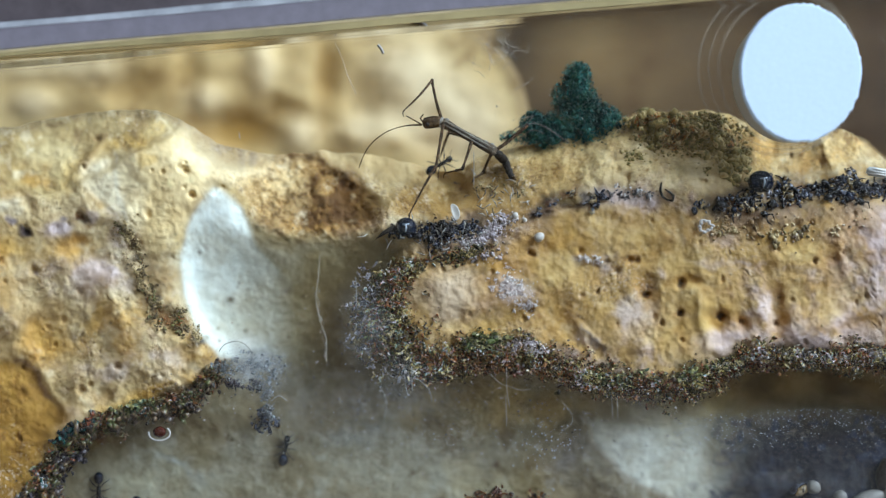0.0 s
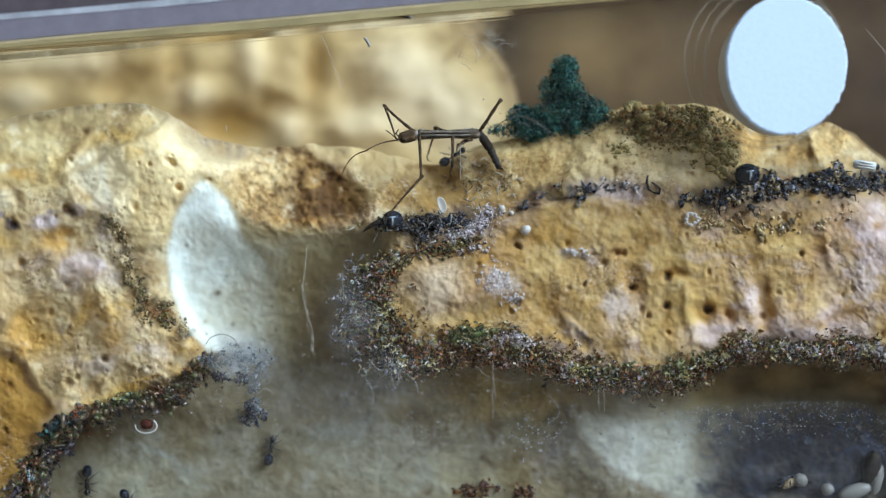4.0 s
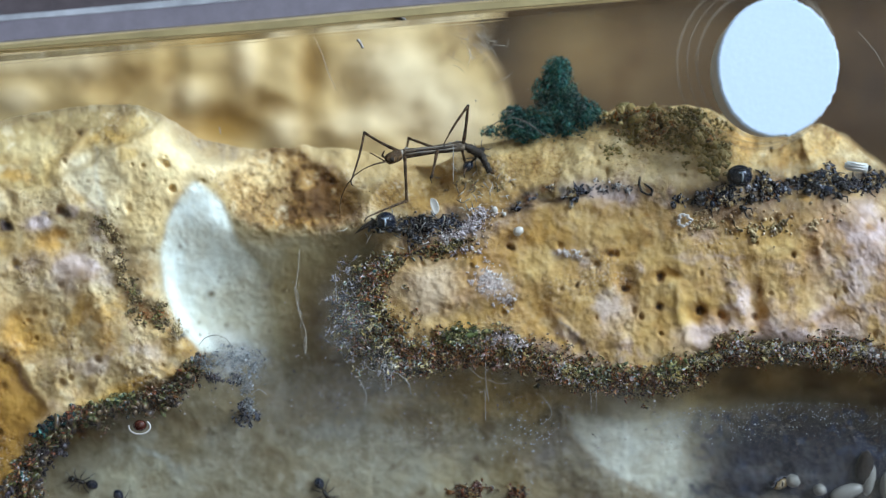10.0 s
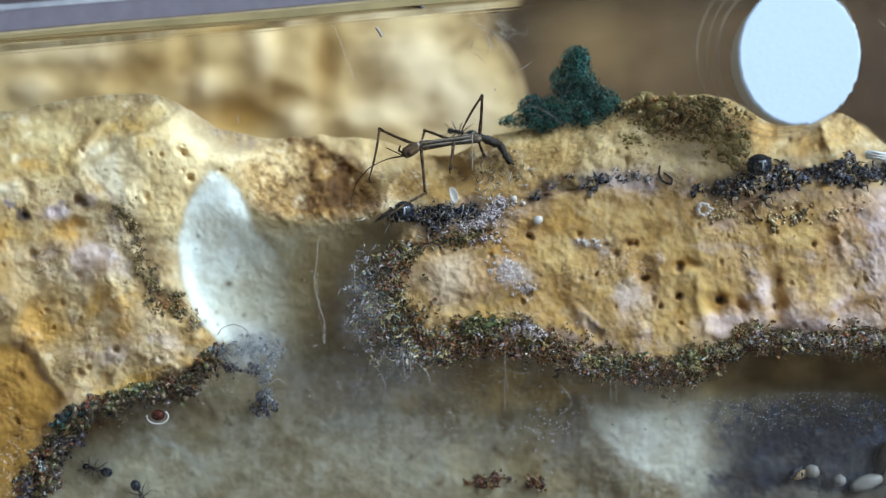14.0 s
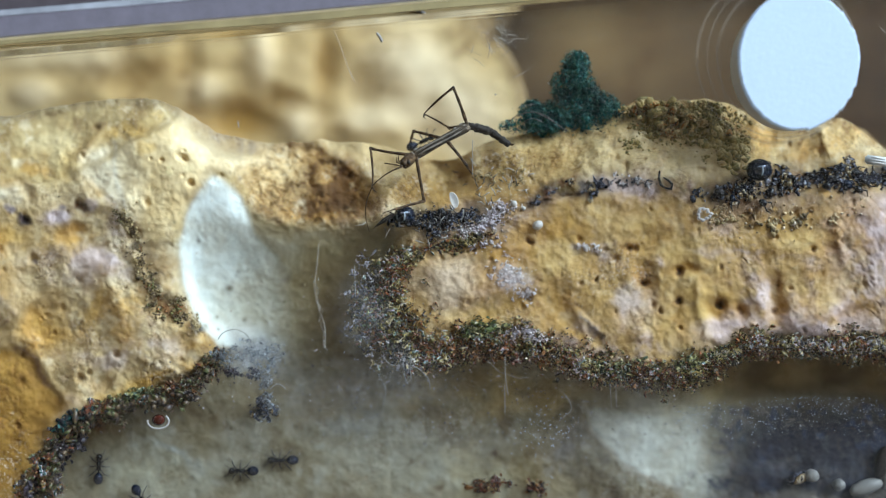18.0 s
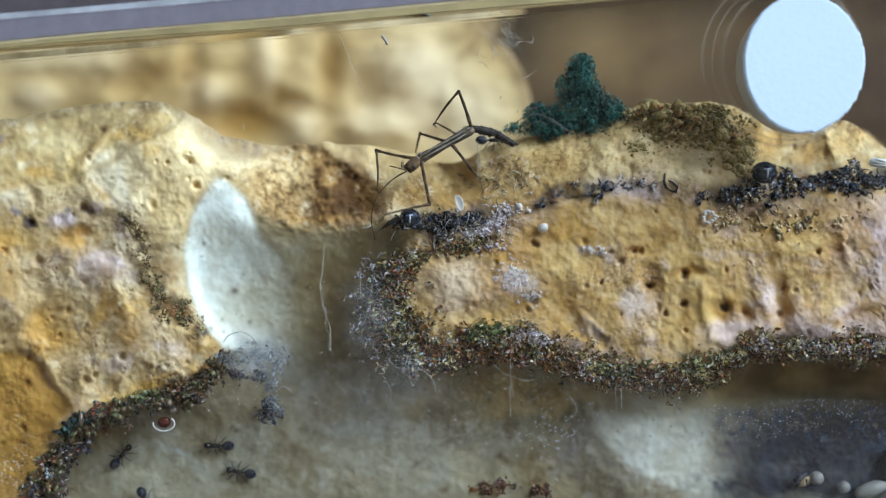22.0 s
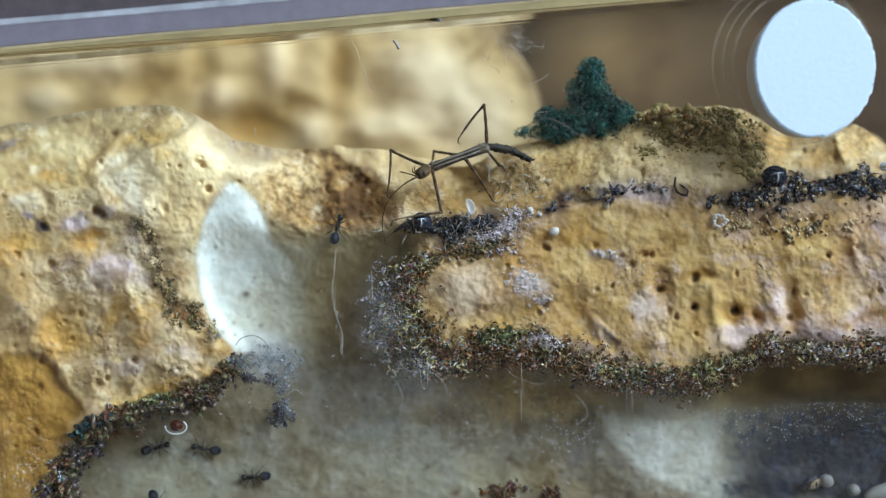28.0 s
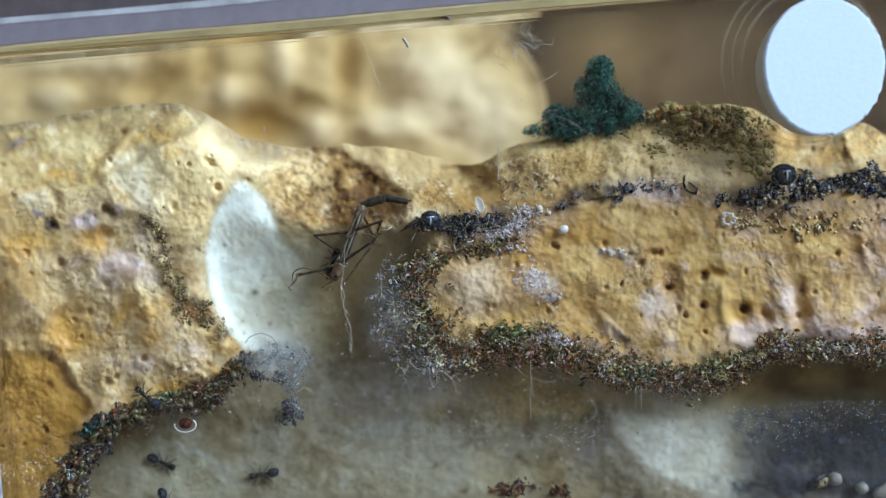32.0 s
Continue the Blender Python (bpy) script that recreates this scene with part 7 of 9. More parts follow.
bm = tube(bmesh.new(), [(-half, 0, 0), (-half * 0.8, 0, 0), (-half * 0.55, 0, 0), (0, 0, 0), (half * 0.5, 0, 0), (half * 0.84, 0, 0), (half, 0, 0)], [7.6 * K, 9.6 * K, 8.4 * K, 7.4 * K, 7.8 * K, 9.2 * K, 7.0 * K], 14)
for x in bm.verts:
    x.co.yz = x.co.yz * (1 + 0.07 * math.sin(x.co.x / K * 0.55 + 3 * math.atan2(x.co.z, x.co.y)))
part("thorax", bm, STICK_GREY, insect)
for o, m, label in ((-4.2, STICK_PALE, "pale stripe"), (-0.8, STICK_DARK, "dark stripe"), (2.2, STICK_PALE, "pale stripe"), (5.0, STICK_DARK, "dark stripe")):
    y = -math.sqrt(7.4 ** 2 - o * o)
    part("stripe", tube(bmesh.new(), [(-half * 0.9, (y - 1.2) * K, o * K), (-half * 0.4, (y - 0.3) * K, (o + 0.5) * K), (0, y * K, o * K), (half * 0.4, (y - 0.2) * K, (o - 0.5) * K), (half * 0.85, (y - 1.2) * K, o * K)], [0.5 * K, 1.3 * K, 0.9 * K, 1.3 * K, 0.6 * K], 6), m, insect, label)
for x, z, q in ((0.9, 7, 3.2), (0.82, -7.5, 3.4), (-0.55, -7, 3.0), (-0.78, -8, 3.0), (-0.86, 7, 2.6)):
    part("leg_joint", ball(bmesh.new(), (half * x, -3 * K, z * K), (1.3 * q * K, q * K, q * K), 8), STICK_PALE if q > 2.8 else STICK, insect, "pale leg joint")
part("collar", ball(bmesh.new(), (half * 0.98, 0, 0), (5.5 * K, 8.6 * K, 8.6 * K), 12), STICK_PALE, insect, "pale collar")
part("wing_pad", ball(bmesh.new(), (-half * 0.8, -2 * K, 3 * K), (13 * K, 6 * K, 6 * K), 10), STICK_GREY, insect)
limbs = {}


def limb(name, part_name, length, radii, material, knobs=0.0, seg=8, rest=1, bend=0.0):
    radii = [a + f * (b - a) for a, b in zip(radii, radii[1:]) for f in (0, 0.5)] + radii[-1:]          # slightly knotty and bowed
    n = len(radii)
    wob = random.Random(name)
    radii = [q * wob.uniform(0.86, 1.16) for q in radii]
    bow = bend if bend else wob.uniform(-0.025, 0.025) * length
    pts = [(rest * length * i / (n - 1), 0, bow * math.sin(math.pi * i / (n - 1))) for i in range(n)]
    limbs[name] = part(part_name, tube(bmesh.new(), pts, [1.16 * r * K for r in radii], seg), material, insect)
    return limbs[name]


bm = tube(bmesh.new(), [(-3 * K, 0, 0), (4 * K, 0, 0), (12 * K, 0, -1 * K), (20 * K, 0, -1 * K), (27 * K, 0, -2 * K), (31 * K, 0, -2 * K)], [7.5 * K, 10 * K, 11 * K, 10.5 * K, 9.5 * K, 5 * K], 12, 0.85)
for x in bm.verts:
    x.co.yz = x.co.yz * (1 + 0.06 * math.sin(x.co.x / K * 0.8 + 4 * math.atan2(x.co.z, x.co.y)))
limbs["head"] = part("head", bm, STICK, insect, "brown head")
for sy in (-1, 1):
    part("eye", ball(bmesh.new(), (23 * K, sy * 8 * K, 2 * K), (4 * K, 3 * K, 4 * K), 10), STICK_DARK, limbs["head"], "dark eye")
    part("palp", tube(bmesh.new(), [(29 * K, sy * 2 * K, -4 * K), (33 * K, sy * 3 * K, -12 * K), (26 * K, sy * 3 * K, -18 * K)], [1.4 * K, 1.3 * K, 0.8 * K], 6), STICK, limbs["head"])
ab = 42 * K
bm = tube(bmesh.new(), [(2 * K - ab * 1.04 * i / 12, 0, 0) for i in range(13)], [(5.4 + 2.2 * math.sin(math.pi * i / 14) + (0.9, -0.5, 0.5, -0.9, 1.2)[i % 5]) * K for i in range(13)], 12)
limbs["abdomen"] = part("abdomen", bm, STICK_DARK, insect, "dark ridged abdomen")
bm = tube(bmesh.new(), [(3 * K - (40 * K) * 1.07 * i / 12, 0, 0) for i in range(13)], [(6.8 - 1.6 * i / 12 + (0.9, -0.6, 0.4, -1.0, 1.1)[(i + 2) % 5] + (1.2 if i == 11 else 0) - (1.5 if i == 12 else 0)) * K for i in range(13)], 12)
limbs["abdomen_tip"] = part("abdomen", bm, STICK_DARK, insect, "dark abdomen tip")
for sy in (-1, 1):
    part("cercus", tube(bmesh.new(), [(-37 * K, sy * 2 * K, -1 * K), (-43 * K, sy * 3.5 * K, -3 * K), (-45 * K, sy * 3 * K, -6 * K)], [2 * K, 1.6 * K, 0.7 * K], 6), STICK, limbs["abdomen_tip"])
for key, fl, tl in (("front_%s_far", 80, 97), ("front_%s_near", 84, 100), ("mid_%s_far", 68, 58), ("mid_%s_near", 60, 40), ("hind_%s_near", 72, 78), ("hind_%s_far", 58, 68)):
    limb(key % "femur", "femur", fl * K, [2.4, 2.8, 2.5, 2.1, 2.3, 2.0, 2.6], STICK_LEG)
    t = limb(key % "tibia", "tibia", tl * K, [2.2, 1.8, 1.9, 1.5, 1.6, 1.2, 0.9], STICK_LEG)
    part("knee", ball(bmesh.new(), (0, 0, 0), (2.9 * K, 2.9 * K, 2.9 * K), 8), STICK_DARK, t)
    part("claw", tube(bmesh.new(), [(tl * K * 0.97, 0, 0), (tl * K + 3 * K, 1 * K, 3 * K), (tl * K + 4 * K, 2 * K, 9 * K)], [1.3 * K, 1.1 * K, 0.4 * K], 5), STICK_DARK, t)
limb("antenna_base", "antenna", 62 * K, [1.4, 1.1, 0.9, 0.8], STICK, bend=-4 * K)
limb("antenna_end", "antenna", 85 * K, [0.8, 0.8, 0.7, 0.7, 0.5], STICK, bend=-10 * K)
limb("antenna_short", "antenna", 32 * K, [1.3, 1.1, 0.8], STICK)

# ---- the room round the case ----
def block_of(name, lo, hi, material, label, category, kind="structure"):
    ob = new(name, finish(box(bmesh.new(), lo, hi), name, False))
    ob.data.materials.append(material)
    return tagged(ob, label, category, kind=kind)


DESK_Z = FLOOR_Z - 0.004
desk = tagged(new("desk"), "brown wooden desk under the nest case", "desk")
part("desktop", box(bmesh.new(), (-0.7, -0.45, DESK_Z - 0.03), (0.7, 0.4, DESK_Z), 0.003), DESK, desk, smooth=False)
for x in (-0.65, 0.6):
    for y in (-0.42, 0.32):
        part("leg", box(bmesh.new(), (x, y, DESK_Z - 0.74), (x + 0.05, y + 0.05, DESK_Z - 0.03), 0.002), DESK, desk, smooth=False)
Z0, Z1 = DESK_Z - 0.74, 1.7
block_of("floor", (-1.6, -1.3, Z0 - 0.1), (1.6, 1.3, Z0), DESK, "brown wooden floor", "floor")
block_of("ceiling", (-1.6, -1.3, Z1), (1.6, 1.3, Z1 + 0.1), WALL, "plain white ceiling", "ceiling")
block_of("wall_north", (-1.6, 1.3, Z0), (1.6, 1.4, Z1), WALL, "plain pale wall", "wall")
block_of("wall_west", (-1.7, -1.3, Z0), (-1.6, 1.3, Z1), WALL, "plain pale wall", "wall")
block_of("wall_south", (-1.6, -1.4, Z0), (1.6, -1.3, Z1), WALL, "plain pale wall", "wall")
wy, wz, wh = WINDOW[1], WINDOW[2], 0.5
X0 = WINDOW[0] + 0.04
east = tagged(new("wall_east"), "plain pale wall with a window opening", "wall", kind="structure")
for lo, hi in (((X0, -1.3, Z0), (X0 + 0.1, 1.3, wz - wh)), ((X0, -1.3, wz + wh), (X0 + 0.1, 1.3, Z1)), ((X0, -1.3, wz - wh), (X0 + 0.1, wy - wh, wz + wh)), ((X0, wy + wh, wz - wh), (X0 + 0.1, 1.3, wz + wh))):
    part("wall_panel", box(bmesh.new(), lo, hi), WALL, east, smooth=False)
win = tagged(new("window_1"), "white-framed window", "window", kind="structure")
for lo, hi in (((-wh, -wh), (wh, -wh + 0.04)), ((-wh, wh - 0.04), (wh, wh)), ((-wh, -wh + 0.04), (-wh + 0.04, wh - 0.04)), ((wh - 0.04, -wh + 0.04), (wh, wh - 0.04)), ((-0.02, -wh + 0.04), (0.02, wh - 0.04))):
    part("window_frame", box(bmesh.new(), (X0 + 0.03, wy + lo[0], wz + lo[1]), (X0 + 0.07, wy + hi[0], wz + hi[1]), 0.004), FRAME_PAINT, win, smooth=False)


# ---- what moves ----
def motions():
    walk(insect, [
        (0, LEAN @ heading((0.27, 2.60, 9.95), (-0.8743, 0.0000, 0.4854))),
        (1, LEAN @ heading((1.10, 2.50, 10.17), (-0.9208, -0.0376, 0.3883))),
        (2, LEAN @ heading((0.89, 2.60, 9.78), (-0.9409, 0.0000, 0.3386))),
        (3, LEAN @ heading((-0.21, 2.60, 9.60), (-0.9841, 0.0000, 0.1774))),
        (6, LEAN @ heading((-0.43, 2.60, 9.26), (-0.9726, 0.0000, -0.2324))),
        (7, LEAN @ heading((-1.04, 2.49, 8.64), (-0.9970, -0.0392, -0.0662))),
        (8, LEAN @ heading((-0.99, 2.49, 8.43), (-0.9940, -0.0411, -0.1017))),
        (9, LEAN @ heading((-0.95, 2.49, 8.52), (-0.9969, -0.0405, -0.0679))),
        (10, LEAN @ heading((-0.99, 2.49, 8.36), (-0.9904, -0.0402, -0.1319))),
        (11, LEAN @ heading((-0.99, 2.49, 8.41), (-0.9904, -0.0402, -0.1321))),
        (12, LEAN @ heading((-0.92, 2.49, 8.10), (-0.9822, -0.0404, -0.1834))),
        (13, LEAN @ heading((-1.13, 2.49, 8.17), (-0.9833, -0.0405, -0.1774))),
        (14, LEAN @ heading((-1.20, 2.49, 8.13), (-0.9881, -0.0415, -0.1480))),
        (17, LEAN @ heading((-1.80, 2.49, 8.60), (-0.8729, -0.0423, -0.4861))),
        (19, LEAN @ heading((-1.95, 2.48, 8.60), (-0.8749, -0.0430, -0.4823))),
        (21, LEAN @ heading((-1.88, 2.49, 8.59), (-0.8681, -0.0423, -0.4946))),
        (22.5, LEAN @ heading((-2.00, 2.48, 8.45), (-0.8641, -0.0435, -0.5015))),
        (23, LEAN @ heading((-1.76, 2.48, 8.06), (-0.8993, -0.0452, -0.4350))),
        (24, LEAN @ heading((-1.54, 2.48, 7.68), (-0.8926, -0.0431, -0.4488))),
        (25, LEAN @ heading((-1.90, 2.48, 7.84), (-0.9313, -0.0450, -0.3614))),
        (28, LEAN @ heading((-1.81, 2.48, 7.77), (-0.9359, -0.0435, -0.3497))),
        (29, LEAN @ heading((-1.32, 2.49, 7.71), (-0.9703, -0.0420, -0.2381))),
        (29.5, LEAN @ heading((-1.40, 2.49, 7.85), (-0.9415, -0.0416, -0.3345))),
        (30, LEAN @ heading((-1.37, 2.49, 7.87), (-0.9496, -0.0411, -0.3108))),
        (30.5, LEAN @ heading((-2.03, 2.49, 7.62), (-0.9597, -0.0422, -0.2779))),
        (31, LEAN @ heading((-4.23, 2.45, 7.62), (-0.9180, -0.0266, -0.3957))),
        (31.5, LEAN @ heading((-8.51, 2.37, 6.61), (-0.7374, 0.0089, -0.6754))),
        (32, LEAN @ heading((-11.57, 2.31, 1.02), (-0.3303, 0.0405, -0.9430))),
    ])
    walk(limbs['abdomen'], [
        (0, aim((-2.71, 0.00, 0.00), (-3.75, 1.74, 0.13), REAR_WAY)),
        (1, aim((-2.71, 0.00, 0.00), (-3.84, 1.66, 0.31), REAR_WAY)),
        (2, aim((-2.71, 0.00, 0.00), (-3.44, 1.89, 0.21), REAR_WAY)),
        (3, aim((-2.71, 0.00, 0.00), (-3.64, 1.60, 0.84), REAR_WAY)),
        (6, aim((-2.71, 0.00, 0.00), (-3.57, 1.20, 1.40), REAR_WAY)),
        (7, aim((-2.71, 0.00, 0.00), (-3.88, 1.45, 0.81), REAR_WAY)),
        (8, aim((-2.71, 0.00, 0.00), (-4.10, 1.24, 0.83), REAR_WAY)),
        (9, aim((-2.71, 0.00, 0.00), (-4.03, 1.34, 0.77), REAR_WAY)),
        (10, aim((-2.71, 0.00, 0.00), (-4.09, 1.28, 0.77), REAR_WAY)),
        (11, aim((-2.71, 0.00, 0.00), (-3.91, 1.35, 0.94), REAR_WAY)),
        (12, aim((-2.71, 0.00, 0.00), (-3.88, 1.17, 1.18), REAR_WAY)),
        (13, aim((-2.71, 0.00, 0.00), (-4.01, 0.90, 1.28), REAR_WAY)),
        (14, aim((-2.71, 0.00, 0.00), (-4.30, 1.01, 0.78), REAR_WAY)),
        (17, aim((-2.71, 0.00, 0.00), (-4.08, 0.81, 1.26), REAR_WAY)),
        (19, aim((-2.71, 0.00, 0.00), (-4.22, 0.06, 1.36), REAR_WAY)),
        (21, aim((-2.71, 0.00, 0.00), (-4.17, 0.61, 1.28), REAR_WAY)),
        (22.5, aim((-2.71, 0.00, 0.00), (-4.24, 0.47, 1.26), REAR_WAY)),
        (23, aim((-2.71, 0.00, 0.00), (-4.11, 0.73, 1.29), REAR_WAY)),
        (24, aim((-2.71, 0.00, 0.00), (-4.09, 0.72, 1.31), REAR_WAY)),
        (25, aim((-2.71, 0.00, 0.00), (-4.40, 0.43, 1.05), REAR_WAY)),
        (28, aim((-2.71, 0.00, 0.00), (-4.46, 0.45, 0.94), REAR_WAY)),
        (29, aim((-2.71, 0.00, 0.00), (-4.35, 0.68, 0.99), REAR_WAY)),
        (29.5, aim((-2.71, 0.00, 0.00), (-4.02, 0.99, 1.21), REAR_WAY)),
        (30, aim((-2.71, 0.00, 0.00), (-4.21, 0.55, 1.27), REAR_WAY)),
        (30.5, aim((-2.71, 0.00, 0.00), (-4.26, 0.48, 1.22), REAR_WAY)),
        (31, aim((-2.71, 0.00, 0.00), (-4.48, 0.34, 0.94), REAR_WAY)),
        (31.5, aim((-2.71, 0.00, 0.00), (-4.21, 0.01, 1.37), REAR_WAY)),
        (32, aim((-2.71, 0.00, 0.00), (-3.95, 0.05, 1.61), REAR_WAY)),
    ])
    walk(limbs['abdomen_tip'], [
        (0, aim((-3.75, 1.74, 0.13), (-4.94, 0.65, 1.19), REAR_WAY)),
        (1, aim((-3.84, 1.66, 0.31), (-4.40, 0.65, 1.86), REAR_WAY)),
        (2, aim((-3.44, 1.89, 0.21), (-4.10, 0.84, 1.70), REAR_WAY)),
        (3, aim((-3.64, 1.60, 0.84), (-4.50, 0.71, 2.33), REAR_WAY)),
        (6, aim((-3.57, 1.20, 1.40), (-3.61, 0.73, 3.28), REAR_WAY)),
        (7, aim((-3.88, 1.45, 0.81), (-4.69, 0.64, 2.37), REAR_WAY)),
        (8, aim((-4.10, 1.24, 0.83), (-4.80, 0.54, 2.50), REAR_WAY)),
        (9, aim((-4.03, 1.34, 0.77), (-4.72, 0.54, 2.39), REAR_WAY)),
        (10, aim((-4.09, 1.28, 0.77), (-4.60, 0.54, 2.49), REAR_WAY)),
        (11, aim((-3.91, 1.35, 0.94), (-4.55, 0.55, 2.58), REAR_WAY)),
        (12, aim((-3.88, 1.17, 1.18), (-4.56, 0.17, 2.69), REAR_WAY)),
        (13, aim((-4.01, 0.90, 1.28), (-4.73, 0.17, 2.93), REAR_WAY)),
        (14, aim((-4.30, 1.01, 0.78), (-4.90, 0.46, 2.53), REAR_WAY)),
        (17, aim((-4.08, 0.81, 1.26), (-4.93, 0.77, 3.01), REAR_WAY)),
        (19, aim((-4.22, 0.06, 1.36), (-5.04, 0.03, 3.11), REAR_WAY)),
        (21, aim((-4.17, 0.61, 1.28), (-5.07, 0.57, 2.99), REAR_WAY)),
        (22.5, aim((-4.24, 0.47, 1.26), (-5.21, 0.43, 2.93), REAR_WAY)),
        (23, aim((-4.11, 0.73, 1.29), (-5.17, 0.07, 2.76), REAR_WAY)),
        (24, aim((-4.09, 0.72, 1.31), (-5.22, 0.67, 2.88), REAR_WAY)),
        (25, aim((-4.40, 0.43, 1.05), (-5.71, 0.37, 2.47), REAR_WAY)),
        (28, aim((-4.46, 0.45, 0.94), (-5.77, 0.39, 2.36), REAR_WAY)),
        (29, aim((-4.35, 0.68, 0.99), (-5.31, 0.21, 2.61), REAR_WAY)),
        (29.5, aim((-4.02, 0.99, 1.21), (-4.79, 0.47, 2.90), REAR_WAY)),
        (30, aim((-4.21, 0.55, 1.27), (-5.00, 0.22, 3.01), REAR_WAY)),
        (30.5, aim((-4.26, 0.48, 1.22), (-5.29, 0.36, 2.86), REAR_WAY)),
        (31, aim((-4.48, 0.34, 0.94), (-5.75, 0.31, 2.40), REAR_WAY)),
        (31.5, aim((-4.21, 0.01, 1.37), (-5.21, 0.02, 3.03), REAR_WAY)),
        (32, aim((-3.95, 0.05, 1.61), (-4.22, 0.06, 3.53), REAR_WAY)),
    ])
    walk(limbs['head'], [
        (0, aim((2.71, 0.00, 0.00), (3.88, 0.00, 1.02))),
        (1, aim((2.71, 0.00, 0.00), (3.92, 0.05, 0.97))),
        (2, aim((2.71, 0.00, 0.00), (4.12, 0.00, 0.65))),
        (3, aim((2.71, 0.00, 0.00), (4.15, 0.00, 0.57))),
        (6, aim((2.71, 0.00, 0.00), (4.26, 0.00, 0.05))),
        (7, aim((2.71, 0.00, 0.00), (4.01, -0.69, 0.50))),
        (8, aim((2.71, 0.00, 0.00), (3.95, -0.77, 0.52))),
        (9, aim((2.71, 0.00, 0.00), (3.95, -0.73, 0.59))),
        (10, aim((2.71, 0.00, 0.00), (4.09, -0.50, 0.51))),
        (11, aim((2.71, 0.00, 0.00), (3.99, -0.73, 0.48))),
        (12, aim((2.71, 0.00, 0.00), (4.14, -0.49, 0.34))),
        (13, aim((2.71, 0.00, 0.00), (4.13, -0.52, 0.35))),
        (14, aim((2.71, 0.00, 0.00), (4.03, -0.48, 0.66))),
        (17, aim((2.71, 0.00, 0.00), (3.99, -0.84, 0.27))),
        (19, aim((2.71, 0.00, 0.00), (3.84, -0.93, 0.50))),
        (21, aim((2.71, 0.00, 0.00), (3.93, -0.84, 0.47))),
        (22.5, aim((2.71, 0.00, 0.00), (3.92, -0.92, 0.32))),
        (23, aim((2.71, 0.00, 0.00), (3.71, -1.16, 0.24))),
        (24, aim((2.71, 0.00, 0.00), (3.96, -0.91, 0.13))),
        (25, aim((2.71, 0.00, 0.00), (3.70, -1.10, 0.46))),
        (28, aim((2.71, 0.00, 0.00), (3.85, -0.98, 0.37))),
        (29, aim((2.71, 0.00, 0.00), (3.93, -0.94, 0.21))),
        (29.5, aim((2.71, 0.00, 0.00), (4.04, -0.80, -0.11))),
        (30, aim((2.71, 0.00, 0.00), (3.99, -0.88, -0.08))),
        (30.5, aim((2.71, 0.00, 0.00), (3.84, -1.03, 0.26))),
        (31, aim((2.71, 0.00, 0.00), (3.49, -1.31, 0.30))),
        (31.5, aim((2.71, 0.00, 0.00), (4.23, -0.01, 0.32))),
        (32, aim((2.71, 0.00, 0.00), (4.15, -0.52, -0.23))),
    ])
    walk(limbs['antenna_base'], [
        (0, aim((3.88, 0.00, 1.02), (6.20, 0.00, 2.92))),
        (1, aim((3.92, 0.05, 0.97), (6.36, -1.03, 2.35))),
        (2, aim((4.12, 0.00, 0.65), (6.73, -0.46, 2.05))),
        (3, aim((4.15, 0.00, 0.57), (6.89, 0.00, 1.80))),
        (6, aim((4.26, 0.00, 0.05), (6.36, -2.10, 0.50))),
        (7, aim((4.01, -0.69, 0.50), (6.43, -1.80, 1.88))),
        (8, aim((3.95, -0.77, 0.52), (6.62, -1.99, 1.15))),
        (9, aim((3.95, -0.73, 0.59), (6.48, -1.72, 1.87))),
        (10, aim((4.09, -0.50, 0.51), (6.77, -1.55, 1.35))),
        (11, aim((3.99, -0.73, 0.48), (6.75, -1.68, 1.20))),
        (12, aim((4.14, -0.49, 0.34), (6.85, -1.65, 0.92))),
        (13, aim((4.13, -0.52, 0.35), (7.08, -0.40, 0.87))),
        (14, aim((4.03, -0.48, 0.66), (6.97, -0.36, 1.23))),
        (17, aim((3.99, -0.84, 0.27), (6.84, -1.76, 0.47))),
        (19, aim((3.84, -0.93, 0.50), (6.83, -0.80, 0.80))),
        (21, aim((3.93, -0.84, 0.47), (6.87, -0.72, 1.05))),
        (22.5, aim((3.92, -0.92, 0.32), (6.90, -0.79, 0.67))),
        (23, aim((3.71, -1.16, 0.24), (6.65, -1.03, 0.85))),
        (24, aim((3.96, -0.91, 0.13), (6.87, -1.63, 0.03))),
        (25, aim((3.70, -1.10, 0.46), (6.51, -1.95, 1.06))),
        (28, aim((3.85, -0.98, 0.37), (6.72, -0.86, 1.26))),
        (29, aim((3.93, -0.94, 0.21), (6.66, -2.13, 0.56))),
        (29.5, aim((4.04, -0.80, -0.11), (6.96, -1.28, 0.41))),
        (30, aim((3.99, -0.88, -0.08), (6.76, -1.68, 0.73))),
        (30.5, aim((3.84, -1.03, 0.26), (6.71, -1.92, 0.39))),
        (31, aim((3.49, -1.31, 0.30), (5.50, -2.09, -1.79))),
        (31.5, aim((4.23, -0.01, 0.32), (6.07, -1.46, -1.56))),
        (32, aim((4.15, -0.52, -0.23), (3.76, -2.06, -2.78))),
    ])
